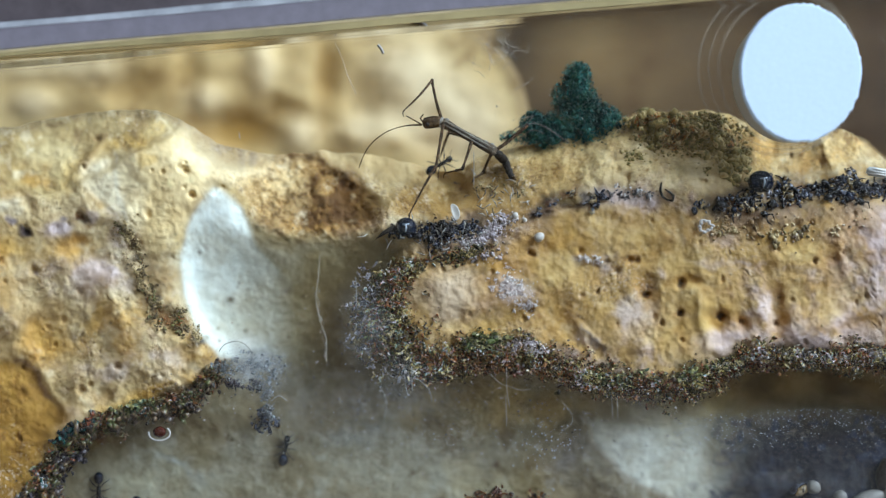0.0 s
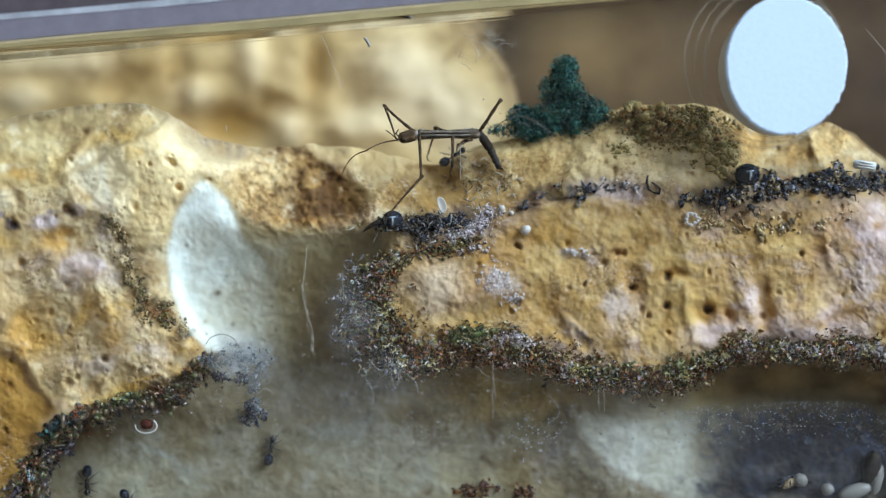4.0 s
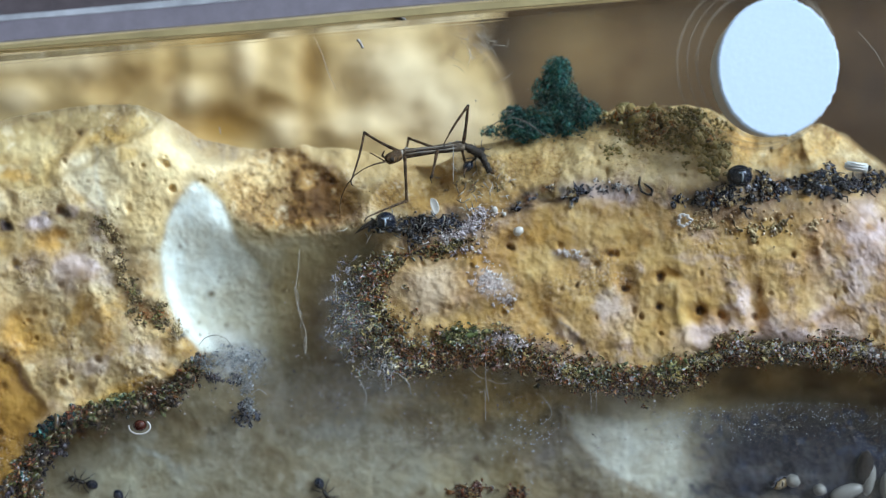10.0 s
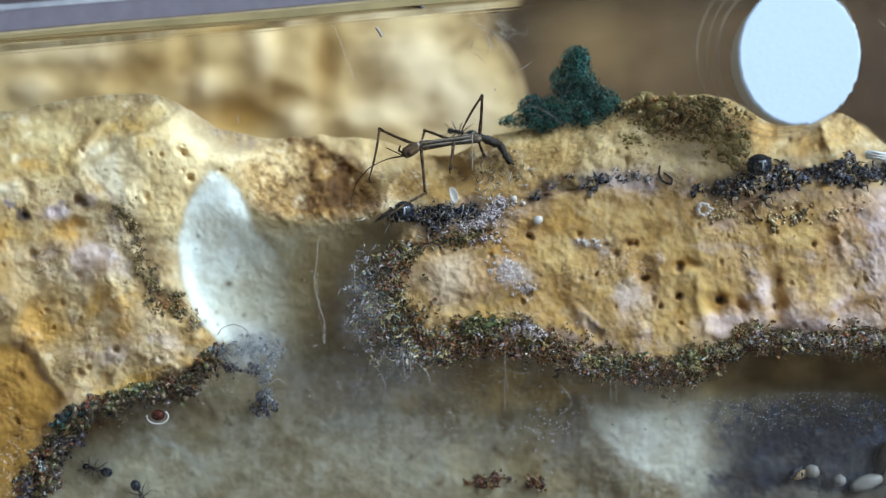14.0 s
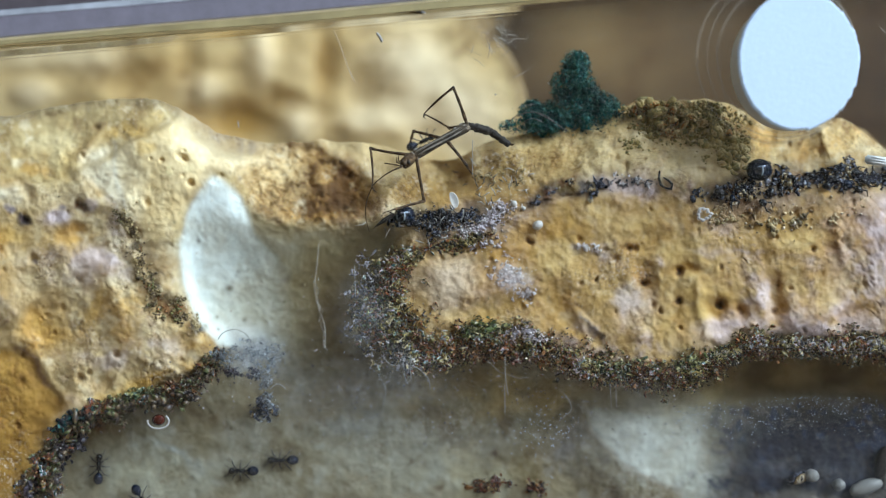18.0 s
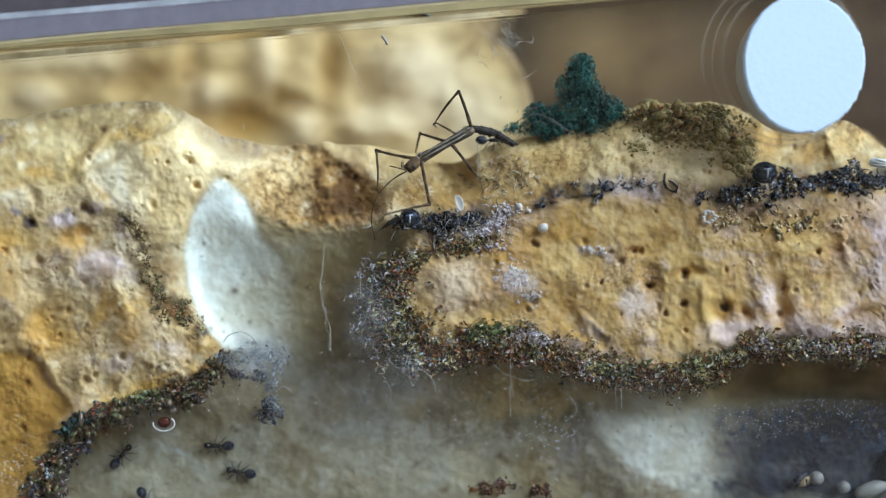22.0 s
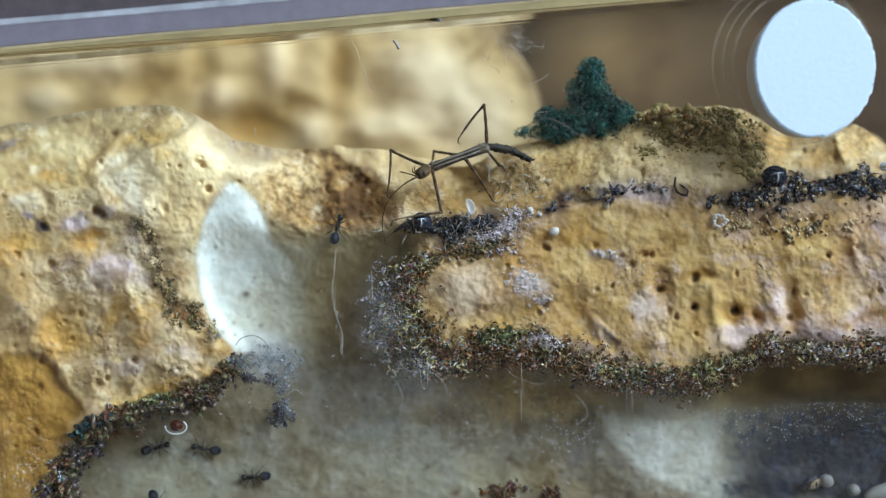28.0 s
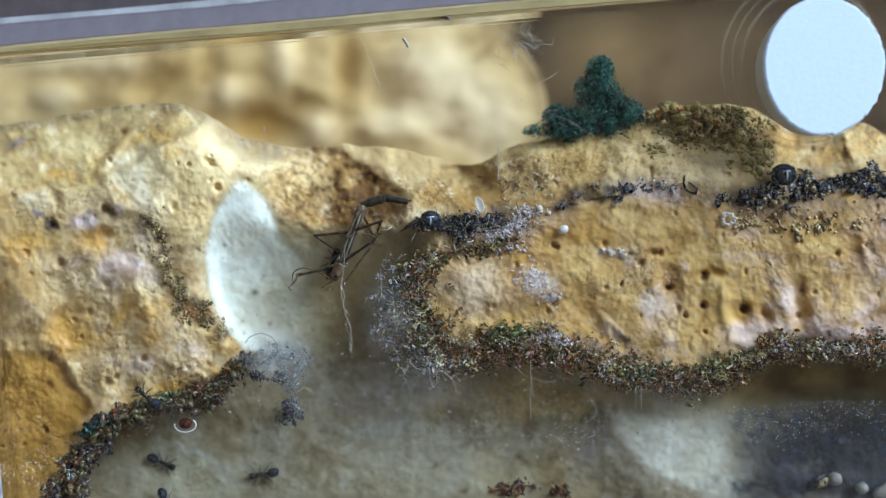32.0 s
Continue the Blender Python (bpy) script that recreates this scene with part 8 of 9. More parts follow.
    walk(limbs['antenna_end'], [
        (0, aim((6.20, 0.00, 2.92), (6.92, 1.35, 6.75))),
        (1, aim((6.36, -1.03, 2.35), (7.39, -0.01, 6.21))),
        (2, aim((6.73, -0.46, 2.05), (7.75, -0.46, 6.04))),
        (3, aim((6.89, 0.00, 1.80), (9.05, 1.80, 4.81))),
        (6, aim((6.36, -2.10, 0.50), (8.48, 1.35, 1.23))),
        (7, aim((6.43, -1.80, 1.88), (7.32, 2.03, 3.07))),
        (8, aim((6.62, -1.99, 1.15), (8.32, -0.01, 4.33))),
        (9, aim((6.48, -1.72, 1.87), (8.14, 0.08, 5.17))),
        (10, aim((6.77, -1.55, 1.35), (8.55, 0.08, 4.69))),
        (11, aim((6.75, -1.68, 1.20), (8.47, -0.50, 4.75))),
        (12, aim((6.85, -1.65, 0.92), (8.87, 0.75, 3.59))),
        (13, aim((7.08, -0.40, 0.87), (9.17, 0.87, 4.18))),
        (14, aim((6.97, -0.36, 1.23), (9.10, 1.08, 4.45))),
        (17, aim((6.84, -1.76, 0.47), (8.92, -0.09, 3.61))),
        (19, aim((6.83, -0.80, 0.80), (9.08, 0.25, 4.07))),
        (21, aim((6.87, -0.72, 1.05), (9.35, 0.37, 4.15))),
        (22.5, aim((6.90, -0.79, 0.67), (9.10, 0.37, 3.95))),
        (23, aim((6.65, -1.03, 0.85), (9.35, 1.15, 3.06))),
        (24, aim((6.87, -1.63, 0.03), (9.51, 1.39, 0.94))),
        (25, aim((6.51, -1.95, 1.06), (8.19, 1.79, 0.73))),
        (28, aim((6.72, -0.86, 1.26), (8.34, 0.52, 4.79))),
        (29, aim((6.66, -2.13, 0.56), (7.50, 1.88, 0.19))),
        (29.5, aim((6.96, -1.28, 0.41), (9.16, 2.19, 0.70))),
        (30, aim((6.76, -1.68, 0.73), (8.68, 1.96, 0.76))),
        (30.5, aim((6.71, -1.92, 0.39), (7.38, 2.14, 0.50))),
        (31, aim((5.50, -2.09, -1.79), (5.77, 1.92, -0.92))),
        (31.5, aim((6.07, -1.46, -1.56), (8.16, 1.64, -3.29))),
        (32, aim((3.76, -2.06, -2.78), (5.69, 1.49, -3.56))),
    ])
    walk(limbs['antenna_short'], [
        (0, aim((3.88, 0.00, 1.02), (5.43, 0.00, 1.00))),
        (1, aim((3.92, 0.05, 0.97), (5.29, 0.10, 0.24))),
        (2, aim((4.12, 0.00, 0.65), (5.53, 0.00, 0.01))),
        (3, aim((4.15, 0.00, 0.57), (5.18, 0.87, -0.20))),
        (6, aim((4.26, 0.00, 0.05), (5.47, 0.00, -0.93))),
        (7, aim((4.01, -0.69, 0.50), (5.53, -0.63, 0.21))),
        (8, aim((3.95, -0.77, 0.52), (5.38, -0.71, -0.08))),
        (9, aim((3.95, -0.73, 0.59), (5.39, -0.67, 0.01))),
        (10, aim((4.09, -0.50, 0.51), (5.33, -0.45, -0.42))),
        (11, aim((3.99, -0.73, 0.48), (5.29, -0.68, -0.37))),
        (12, aim((4.14, -0.49, 0.34), (5.44, -0.44, -0.51))),
        (13, aim((4.13, -0.52, 0.35), (5.43, -0.47, -0.49))),
        (14, aim((4.03, -0.48, 0.66), (5.31, -0.43, -0.22))),
        (17, aim((3.99, -0.84, 0.27), (5.20, -0.79, -0.69))),
        (19, aim((3.84, -0.93, 0.50), (5.04, -0.88, -0.48))),
        (21, aim((3.93, -0.84, 0.47), (5.11, -0.79, -0.53))),
        (22.5, aim((3.92, -0.92, 0.32), (4.99, -0.87, -0.80))),
        (23, aim((3.71, -1.16, 0.24), (4.86, -1.11, -0.80))),
        (24, aim((3.96, -0.91, 0.13), (5.03, -0.87, -0.99))),
        (25, aim((3.70, -1.10, 0.46), (4.92, -1.05, -0.48))),
        (28, aim((3.85, -0.98, 0.37), (5.10, -0.93, -0.54))),
        (29, aim((3.93, -0.94, 0.21), (4.89, -0.90, -1.00))),
        (29.5, aim((4.04, -0.80, -0.11), (5.12, -0.75, -1.21))),
        (30, aim((3.99, -0.88, -0.08), (5.20, -0.83, -1.05))),
        (30.5, aim((3.84, -1.03, 0.26), (5.00, -0.98, -0.77))),
        (31, aim((3.49, -1.31, 0.30), (4.67, -1.28, -0.71))),
        (31.5, aim((4.23, -0.01, 0.32), (5.75, -0.03, 0.03))),
        (32, aim((4.15, -0.52, -0.23), (5.13, 0.36, -1.05))),
    ])
    walk(limbs['front_femur_far'], [
        (0, aim((2.52, 0.15, -0.07), (5.08, 1.06, -2.83))),
        (1, aim((2.52, 0.15, -0.07), (5.01, 1.68, -2.61))),
        (2, aim((2.52, 0.15, -0.07), (5.31, 0.15, -2.76))),
        (3, aim((2.52, 0.15, -0.07), (5.42, 0.81, -2.55))),
        (6, aim((2.52, 0.15, -0.07), (5.26, 0.15, -2.80))),
        (7, aim((2.52, 0.15, -0.07), (5.51, 0.49, -2.51))),
        (8, aim((2.52, 0.15, -0.07), (5.75, 1.23, -1.92))),
        (9, aim((2.52, 0.15, -0.07), (5.87, 1.18, -1.72))),
        (10, aim((2.52, 0.15, -0.07), (5.57, 1.00, -2.30))),
        (11, aim((2.52, 0.15, -0.07), (5.65, 0.97, -2.20))),
        (12, aim((2.52, 0.15, -0.07), (5.71, 0.27, -2.26))),
        (13, aim((2.52, 0.15, -0.07), (5.72, 0.28, -2.24))),
        (14, aim((2.52, 0.15, -0.07), (5.65, 1.25, -2.07))),
        (17, aim((2.52, 0.15, -0.07), (5.58, 0.28, -2.44))),
        (19, aim((2.52, 0.15, -0.07), (5.41, 1.22, -2.41))),
        (21, aim((2.52, 0.15, -0.07), (5.45, 0.79, -2.52))),
        (22.5, aim((2.52, 0.15, -0.07), (5.23, 1.21, -2.62))),
        (23, aim((2.52, 0.15, -0.07), (5.28, 1.37, -2.50))),
        (24, aim((2.52, 0.15, -0.07), (5.36, 0.27, -2.70))),
        (25, aim((2.52, 0.15, -0.07), (4.78, 0.92, -3.12))),
        (28, aim((2.52, 0.15, -0.07), (5.13, 1.28, -2.70))),
        (29, aim((2.52, 0.15, -0.07), (4.97, 0.50, -3.05))),
        (29.5, aim((2.52, 0.15, -0.07), (4.63, 0.23, -3.32))),
        (30, aim((2.52, 0.15, -0.07), (4.78, 0.24, -3.22))),
        (30.5, aim((2.52, 0.15, -0.07), (4.60, 1.19, -3.17))),
        (31, aim((2.52, 0.15, -0.07), (4.85, 1.11, -3.01))),
        (31.5, aim((2.52, 0.15, -0.07), (4.94, 0.12, -3.09))),
        (32, aim((2.52, 0.15, -0.07), (4.71, 0.06, -3.27))),
    ])
    walk(limbs['front_tibia_far'], [
        (0, aim((5.08, 1.06, -2.83), (5.71, -1.69, 0.93))),
        (1, aim((5.01, 1.68, -2.61), (4.46, -1.70, 0.60))),
        (2, aim((5.31, 0.15, -2.76), (6.71, -2.66, 0.74))),
        (3, aim((5.42, 0.81, -2.55), (4.34, -2.58, 0.51))),
        (6, aim((5.26, 0.15, -2.80), (5.48, -3.43, 0.23))),
        (7, aim((5.51, 0.49, -2.51), (7.62, -2.46, 0.49))),
        (8, aim((5.75, 1.23, -1.92), (6.94, 0.33, 2.53))),
        (9, aim((5.87, 1.18, -1.72), (7.11, 0.58, 2.77))),
        (10, aim((5.57, 1.00, -2.30), (7.26, -0.44, 1.85))),
        (11, aim((5.65, 0.97, -2.20), (7.35, -0.61, 1.88))),
        (12, aim((5.71, 0.27, -2.26), (7.32, -1.57, 1.75))),
        (13, aim((5.72, 0.28, -2.24), (7.23, -1.59, 1.80))),
        (14, aim((5.65, 1.25, -2.07), (7.16, -0.09, 2.17))),
        (17, aim((5.58, 0.28, -2.44), (7.21, -2.24, 1.18))),
        (19, aim((5.41, 1.22, -2.41), (6.92, -1.92, 0.74))),
        (21, aim((5.45, 0.79, -2.52), (7.09, -2.06, 0.83))),
        (22.5, aim((5.23, 1.21, -2.62), (6.80, -1.92, 0.52))),
        (23, aim((5.28, 1.37, -2.50), (6.57, -1.88, 0.63))),
        (24, aim((5.36, 0.27, -2.70), (6.84, -2.53, 0.77))),
        (25, aim((4.78, 0.92, -3.12), (6.22, -2.29, -0.00))),
        (28, aim((5.13, 1.28, -2.70), (6.82, -1.13, 0.96))),
        (29, aim((4.97, 0.50, -3.05), (6.64, -2.11, 0.48))),
        (29.5, aim((4.63, 0.23, -3.32), (7.25, -2.30, -0.37))),
        (30, aim((4.78, 0.24, -3.22), (6.98, -2.11, 0.21))),
        (30.5, aim((4.60, 1.19, -3.17), (7.03, -0.77, 0.34))),
        (31, aim((4.85, 1.11, -3.01), (6.03, -2.22, 0.09))),
        (31.5, aim((4.94, 0.12, -3.09), (6.87, -4.10, -2.35))),
        (32, aim((4.71, 0.06, -3.27), (5.46, -4.58, -3.12))),
    ])
    walk(limbs['front_femur_near'], [
        (0, aim((2.42, -0.19, -0.07), (1.13, -1.61, 3.51))),
        (1, aim((2.42, -0.19, -0.07), (1.48, -0.23, 3.88))),
        (2, aim((2.42, -0.19, -0.07), (1.99, -1.01, 3.89))),
        (3, aim((2.42, -0.19, -0.07), (1.64, -1.80, 3.58))),
        (6, aim((2.42, -0.19, -0.07), (3.77, -0.19, 3.76))),
        (7, aim((2.42, -0.19, -0.07), (2.66, -0.18, 3.99))),
        (8, aim((2.42, -0.19, -0.07), (2.64, -0.18, 3.99))),
        (9, aim((2.42, -0.19, -0.07), (2.58, -0.19, 3.99))),
        (10, aim((2.42, -0.19, -0.07), (2.78, -0.18, 3.98))),
        (11, aim((2.42, -0.19, -0.07), (2.81, -0.18, 3.98))),
        (12, aim((2.42, -0.19, -0.07), (3.00, -0.30, 3.95))),
        (13, aim((2.42, -0.19, -0.07), (2.87, -0.18, 3.97))),
        (14, aim((2.42, -0.19, -0.07), (2.66, -0.31, 3.99))),
        (17, aim((2.42, -0.19, -0.07), (3.83, -0.34, 3.74))),
        (19, aim((2.42, -0.19, -0.07), (3.67, -0.46, 3.79))),
        (21, aim((2.42, -0.19, -0.07), (3.83, -0.30, 3.74))),
        (22.5, aim((2.42, -0.19, -0.07), (3.65, -0.88, 3.74))),
        (23, aim((2.42, -0.19, -0.07), (3.58, -0.35, 3.82))),
        (24, aim((2.42, -0.19, -0.07), (3.73, -1.42, 3.58))),
        (25, aim((2.42, -0.19, -0.07), (3.00, -1.05, 3.86))),
        (28, aim((2.42, -0.19, -0.07), (3.04, -0.98, 3.87))),
        (29, aim((2.42, -0.19, -0.07), (3.04, -0.85, 3.89))),
        (29.5, aim((2.42, -0.19, -0.07), (3.47, -1.29, 3.70))),
        (30, aim((2.42, -0.19, -0.07), (3.38, -0.84, 3.83))),
        (30.5, aim((2.42, -0.19, -0.07), (2.58, -1.15, 3.88))),
        (31, aim((2.42, -0.19, -0.07), (1.40, -1.37, 3.68))),
        (31.5, aim((2.42, -0.19, -0.07), (0.26, -1.53, 3.10))),
        (32, aim((2.42, -0.19, -0.07), (-0.61, -1.64, 2.22))),
    ])
    walk(limbs['front_tibia_near'], [
        (0, aim((1.13, -1.61, 3.51), (1.07, -2.36, 8.30))),
        (1, aim((1.48, -0.23, 3.88), (2.69, -0.81, 8.54))),
        (2, aim((1.99, -1.01, 3.89), (3.13, -2.42, 8.38))),
        (3, aim((1.64, -1.80, 3.58), (3.60, -2.43, 7.97))),
        (6, aim((3.77, -0.19, 3.76), (7.34, -3.17, 5.14))),
        (7, aim((2.66, -0.18, 3.99), (5.96, -3.29, 5.70))),
        (8, aim((2.64, -0.18, 3.99), (6.23, -3.12, 5.38))),
        (9, aim((2.58, -0.19, 3.99), (5.61, -3.40, 5.98))),
        (10, aim((2.78, -0.18, 3.98), (6.31, -3.30, 5.07))),
        (11, aim((2.81, -0.18, 3.98), (6.31, -3.28, 5.22))),
        (12, aim((3.00, -0.30, 3.95), (6.56, -3.46, 4.86))),
        (13, aim((2.87, -0.18, 3.97), (6.07, -3.61, 5.15))),
        (14, aim((2.66, -0.31, 3.99), (5.99, -3.48, 5.51))),
        (17, aim((3.83, -0.34, 3.74), (7.34, -3.60, 3.09))),
        (19, aim((3.67, -0.46, 3.79), (7.25, -3.68, 3.20))),
        (21, aim((3.83, -0.30, 3.74), (7.09, -3.82, 3.05))),
        (22.5, aim((3.65, -0.88, 3.74), (7.61, -3.46, 2.67))),
        (23, aim((3.58, -0.35, 3.82), (5.14, -4.94, 3.79))),
        (24, aim((3.73, -1.42, 3.58), (6.20, -5.52, 2.86))),
        (25, aim((3.00, -1.05, 3.86), (7.28, -3.17, 3.10))),
        (28, aim((3.04, -0.98, 3.87), (7.10, -3.52, 3.16))),
        (29, aim((3.04, -0.85, 3.89), (6.90, -3.77, 4.15))),
        (29.5, aim((3.47, -1.29, 3.70), (7.82, -3.36, 3.25))),
        (30, aim((3.38, -0.84, 3.83), (7.23, -3.74, 3.38))),
        (30.5, aim((2.58, -1.15, 3.88), (6.88, -3.37, 4.09))),
        (31, aim((1.40, -1.37, 3.68), (5.97, -2.89, 4.12))),
        (31.5, aim((0.26, -1.53, 3.10), (4.01, -3.65, 5.32))),
        (32, aim((-0.61, -1.64, 2.22), (3.99, -2.18, 0.83))),
    ])
    walk(limbs['mid_femur_far'], [
        (0, aim((-0.29, 0.15, -0.07), (1.72, 2.73, 0.28))),
        (1, aim((-0.29, 0.15, -0.07), (1.20, 2.66, -1.58))),
        (2, aim((-0.29, 0.15, -0.07), (1.82, 2.58, -0.74))),
        (3, aim((-0.29, 0.15, -0.07), (0.73, 3.24, -0.56))),
        (6, aim((-0.29, 0.15, -0.07), (1.77, 1.91, -1.94))),
        (7, aim((-0.29, 0.15, -0.07), (1.82, 2.50, -1.00))),
        (8, aim((-0.29, 0.15, -0.07), (1.82, 2.31, -1.38))),
        (9, aim((-0.29, 0.15, -0.07), (1.90, 2.32, -1.23))),
        (10, aim((-0.29, 0.15, -0.07), (1.86, 2.22, -1.46))),
        (11, aim((-0.29, 0.15, -0.07), (1.86, 2.28, -1.36))),
        (12, aim((-0.29, 0.15, -0.07), (1.89, 2.15, -1.52))),
        (13, aim((-0.29, 0.15, -0.07), (1.80, 2.17, -1.61))),
        (14, aim((-0.29, 0.15, -0.07), (1.82, 2.24, -1.49))),
        (17, aim((-0.29, 0.15, -0.07), (1.54, 1.96, -2.12))),
        (19, aim((-0.29, 0.15, -0.07), (1.44, 2.16, -2.02))),
        (21, aim((-0.29, 0.15, -0.07), (1.44, 2.08, -2.09))),
        (22.5, aim((-0.29, 0.15, -0.07), (1.14, 2.25, -2.16))),
        (23, aim((-0.29, 0.15, -0.07), (1.40, 1.78, -2.38))),
        (24, aim((-0.29, 0.15, -0.07), (1.27, 2.06, -2.25))),
        (25, aim((-0.29, 0.15, -0.07), (1.37, 2.65, -1.42))),
        (28, aim((-0.29, 0.15, -0.07), (1.61, 2.47, -1.42))),
        (29, aim((-0.29, 0.15, -0.07), (1.77, 2.30, -1.47))),
        (29.5, aim((-0.29, 0.15, -0.07), (1.98, 2.15, -1.36))),
        (30, aim((-0.29, 0.15, -0.07), (1.76, 2.32, -1.45))),
        (30.5, aim((-0.29, 0.15, -0.07), (1.93, 2.09, -1.54))),
        (31, aim((-0.29, 0.15, -0.07), (1.75, 2.38, -1.37))),
        (31.5, aim((-0.29, 0.15, -0.07), (1.73, 2.07, -1.83))),
        (32, aim((-0.29, 0.15, -0.07), (1.09, 0.50, -3.04))),
    ])
    walk(limbs['mid_tibia_far'], [
        (0, aim((1.72, 2.73, 0.28), (1.37, 4.21, 2.64))),
        (1, aim((1.20, 2.66, -1.58), (2.36, 2.71, 0.98))),
        (2, aim((1.82, 2.58, -0.74), (3.62, 2.58, 1.42))),
        (3, aim((0.73, 3.24, -0.56), (1.81, 3.24, 2.03))),
        (6, aim((1.77, 1.91, -1.94), (2.08, 3.51, 0.35))),
        (7, aim((1.82, 2.50, -1.00), (2.31, 5.16, -0.25))),
        (8, aim((1.82, 2.31, -1.38), (2.19, 4.89, -0.35))),
        (9, aim((1.90, 2.32, -1.23), (2.24, 4.90, -0.17))),
        (10, aim((1.86, 2.22, -1.46), (2.20, 4.83, -0.47))),
        (11, aim((1.86, 2.28, -1.36), (2.20, 4.90, -0.42))),
        (12, aim((1.89, 2.15, -1.52), (2.30, 4.83, -0.79))),
        (13, aim((1.80, 2.17, -1.61), (2.31, 4.77, -0.68))),
        (14, aim((1.82, 2.24, -1.49), (2.23, 4.83, -0.50))),
        (17, aim((1.54, 1.96, -2.12), (2.53, 4.42, -1.18))),
        (19, aim((1.44, 2.16, -2.02), (2.43, 4.60, -1.06))),
        (21, aim((1.44, 2.08, -2.09), (2.42, 4.48, -1.01))),
        (22.5, aim((1.14, 2.25, -2.16), (2.18, 4.66, -1.16))),
        (23, aim((1.40, 1.78, -2.38), (3.39, 3.71, -1.94))),
        (24, aim((1.27, 2.06, -2.25), (3.28, 3.40, -0.80))),
        (25, aim((1.37, 2.65, -1.42), (1.91, 5.34, -0.82))),
        (28, aim((1.61, 2.47, -1.42), (2.00, 5.11, -0.52))),
        (29, aim((1.77, 2.30, -1.47), (2.11, 4.92, -0.52))),
        (29.5, aim((1.98, 2.15, -1.36), (2.27, 4.90, -0.89))),
        (30, aim((1.76, 2.32, -1.45), (2.17, 4.96, -0.61))),
        (30.5, aim((1.93, 2.09, -1.54), (2.59, 4.47, -0.22))),
        (31, aim((1.75, 2.38, -1.37), (2.81, 4.78, -0.38))),
        (31.5, aim((1.73, 2.07, -1.83), (2.32, 4.35, -0.31))),
        (32, aim((1.09, 0.50, -3.04), (1.82, 0.54, -0.33))),
    ])
    walk(limbs['mid_femur_near'], [
        (0, aim((-0.39, -0.15, -0.07), (-0.91, -0.92, 2.68))),
        (1, aim((-0.39, -0.15, -0.07), (-0.27, -1.65, 2.41))),
        (2, aim((-0.39, -0.15, -0.07), (0.54, -0.15, 2.68))),
        (3, aim((-0.39, -0.15, -0.07), (-0.01, -0.75, 2.74))),
        (6, aim((-0.39, -0.15, -0.07), (-0.44, -1.64, 2.42))),
        (7, aim((-0.39, -0.15, -0.07), (-0.09, -1.86, 2.25))),
        (8, aim((-0.39, -0.15, -0.07), (0.41, -1.63, 2.29))),
        (9, aim((-0.39, -0.15, -0.07), (0.23, -1.54, 2.40))),
        (10, aim((-0.39, -0.15, -0.07), (0.47, -1.56, 2.32))),
        (11, aim((-0.39, -0.15, -0.07), (0.47, -1.55, 2.32))),
        (12, aim((-0.39, -0.15, -0.07), (0.72, -1.58, 2.20))),
        (13, aim((-0.39, -0.15, -0.07), (0.56, -1.64, 2.23))),
        (14, aim((-0.39, -0.15, -0.07), (0.32, -1.63, 2.33))),
        (17, aim((-0.39, -0.15, -0.07), (-0.79, -0.16, 2.80))),
        (19, aim((-0.39, -0.15, -0.07), (-0.90, -0.17, 2.79))),
        (21, aim((-0.39, -0.15, -0.07), (-0.80, -0.16, 2.80))),
        (22.5, aim((-0.39, -0.15, -0.07), (-0.82, -0.16, 2.80))),
        (23, aim((-0.39, -0.15, -0.07), (-1.14, -1.80, 2.19))),
        (24, aim((-0.39, -0.15, -0.07), (-0.89, -0.17, 2.79))),
        (25, aim((-0.39, -0.15, -0.07), (-1.03, -0.17, 2.76))),
        (28, aim((-0.39, -0.15, -0.07), (-1.10, -0.18, 2.74))),
        (29, aim((-0.39, -0.15, -0.07), (-0.20, -0.14, 2.83))),
        (29.5, aim((-0.39, -0.15, -0.07), (0.55, -2.19, 1.77))),
        (30, aim((-0.39, -0.15, -0.07), (0.40, -2.16, 1.87))),
        (30.5, aim((-0.39, -0.15, -0.07), (0.80, -1.19, 2.36))),
        (31, aim((-0.39, -0.15, -0.07), (-0.54, -0.70, 2.78))),
        (31.5, aim((-0.39, -0.15, -0.07), (-1.10, -1.47, 2.41))),
        (32, aim((-0.39, -0.15, -0.07), (-1.97, -1.41, 2.01))),
    ])
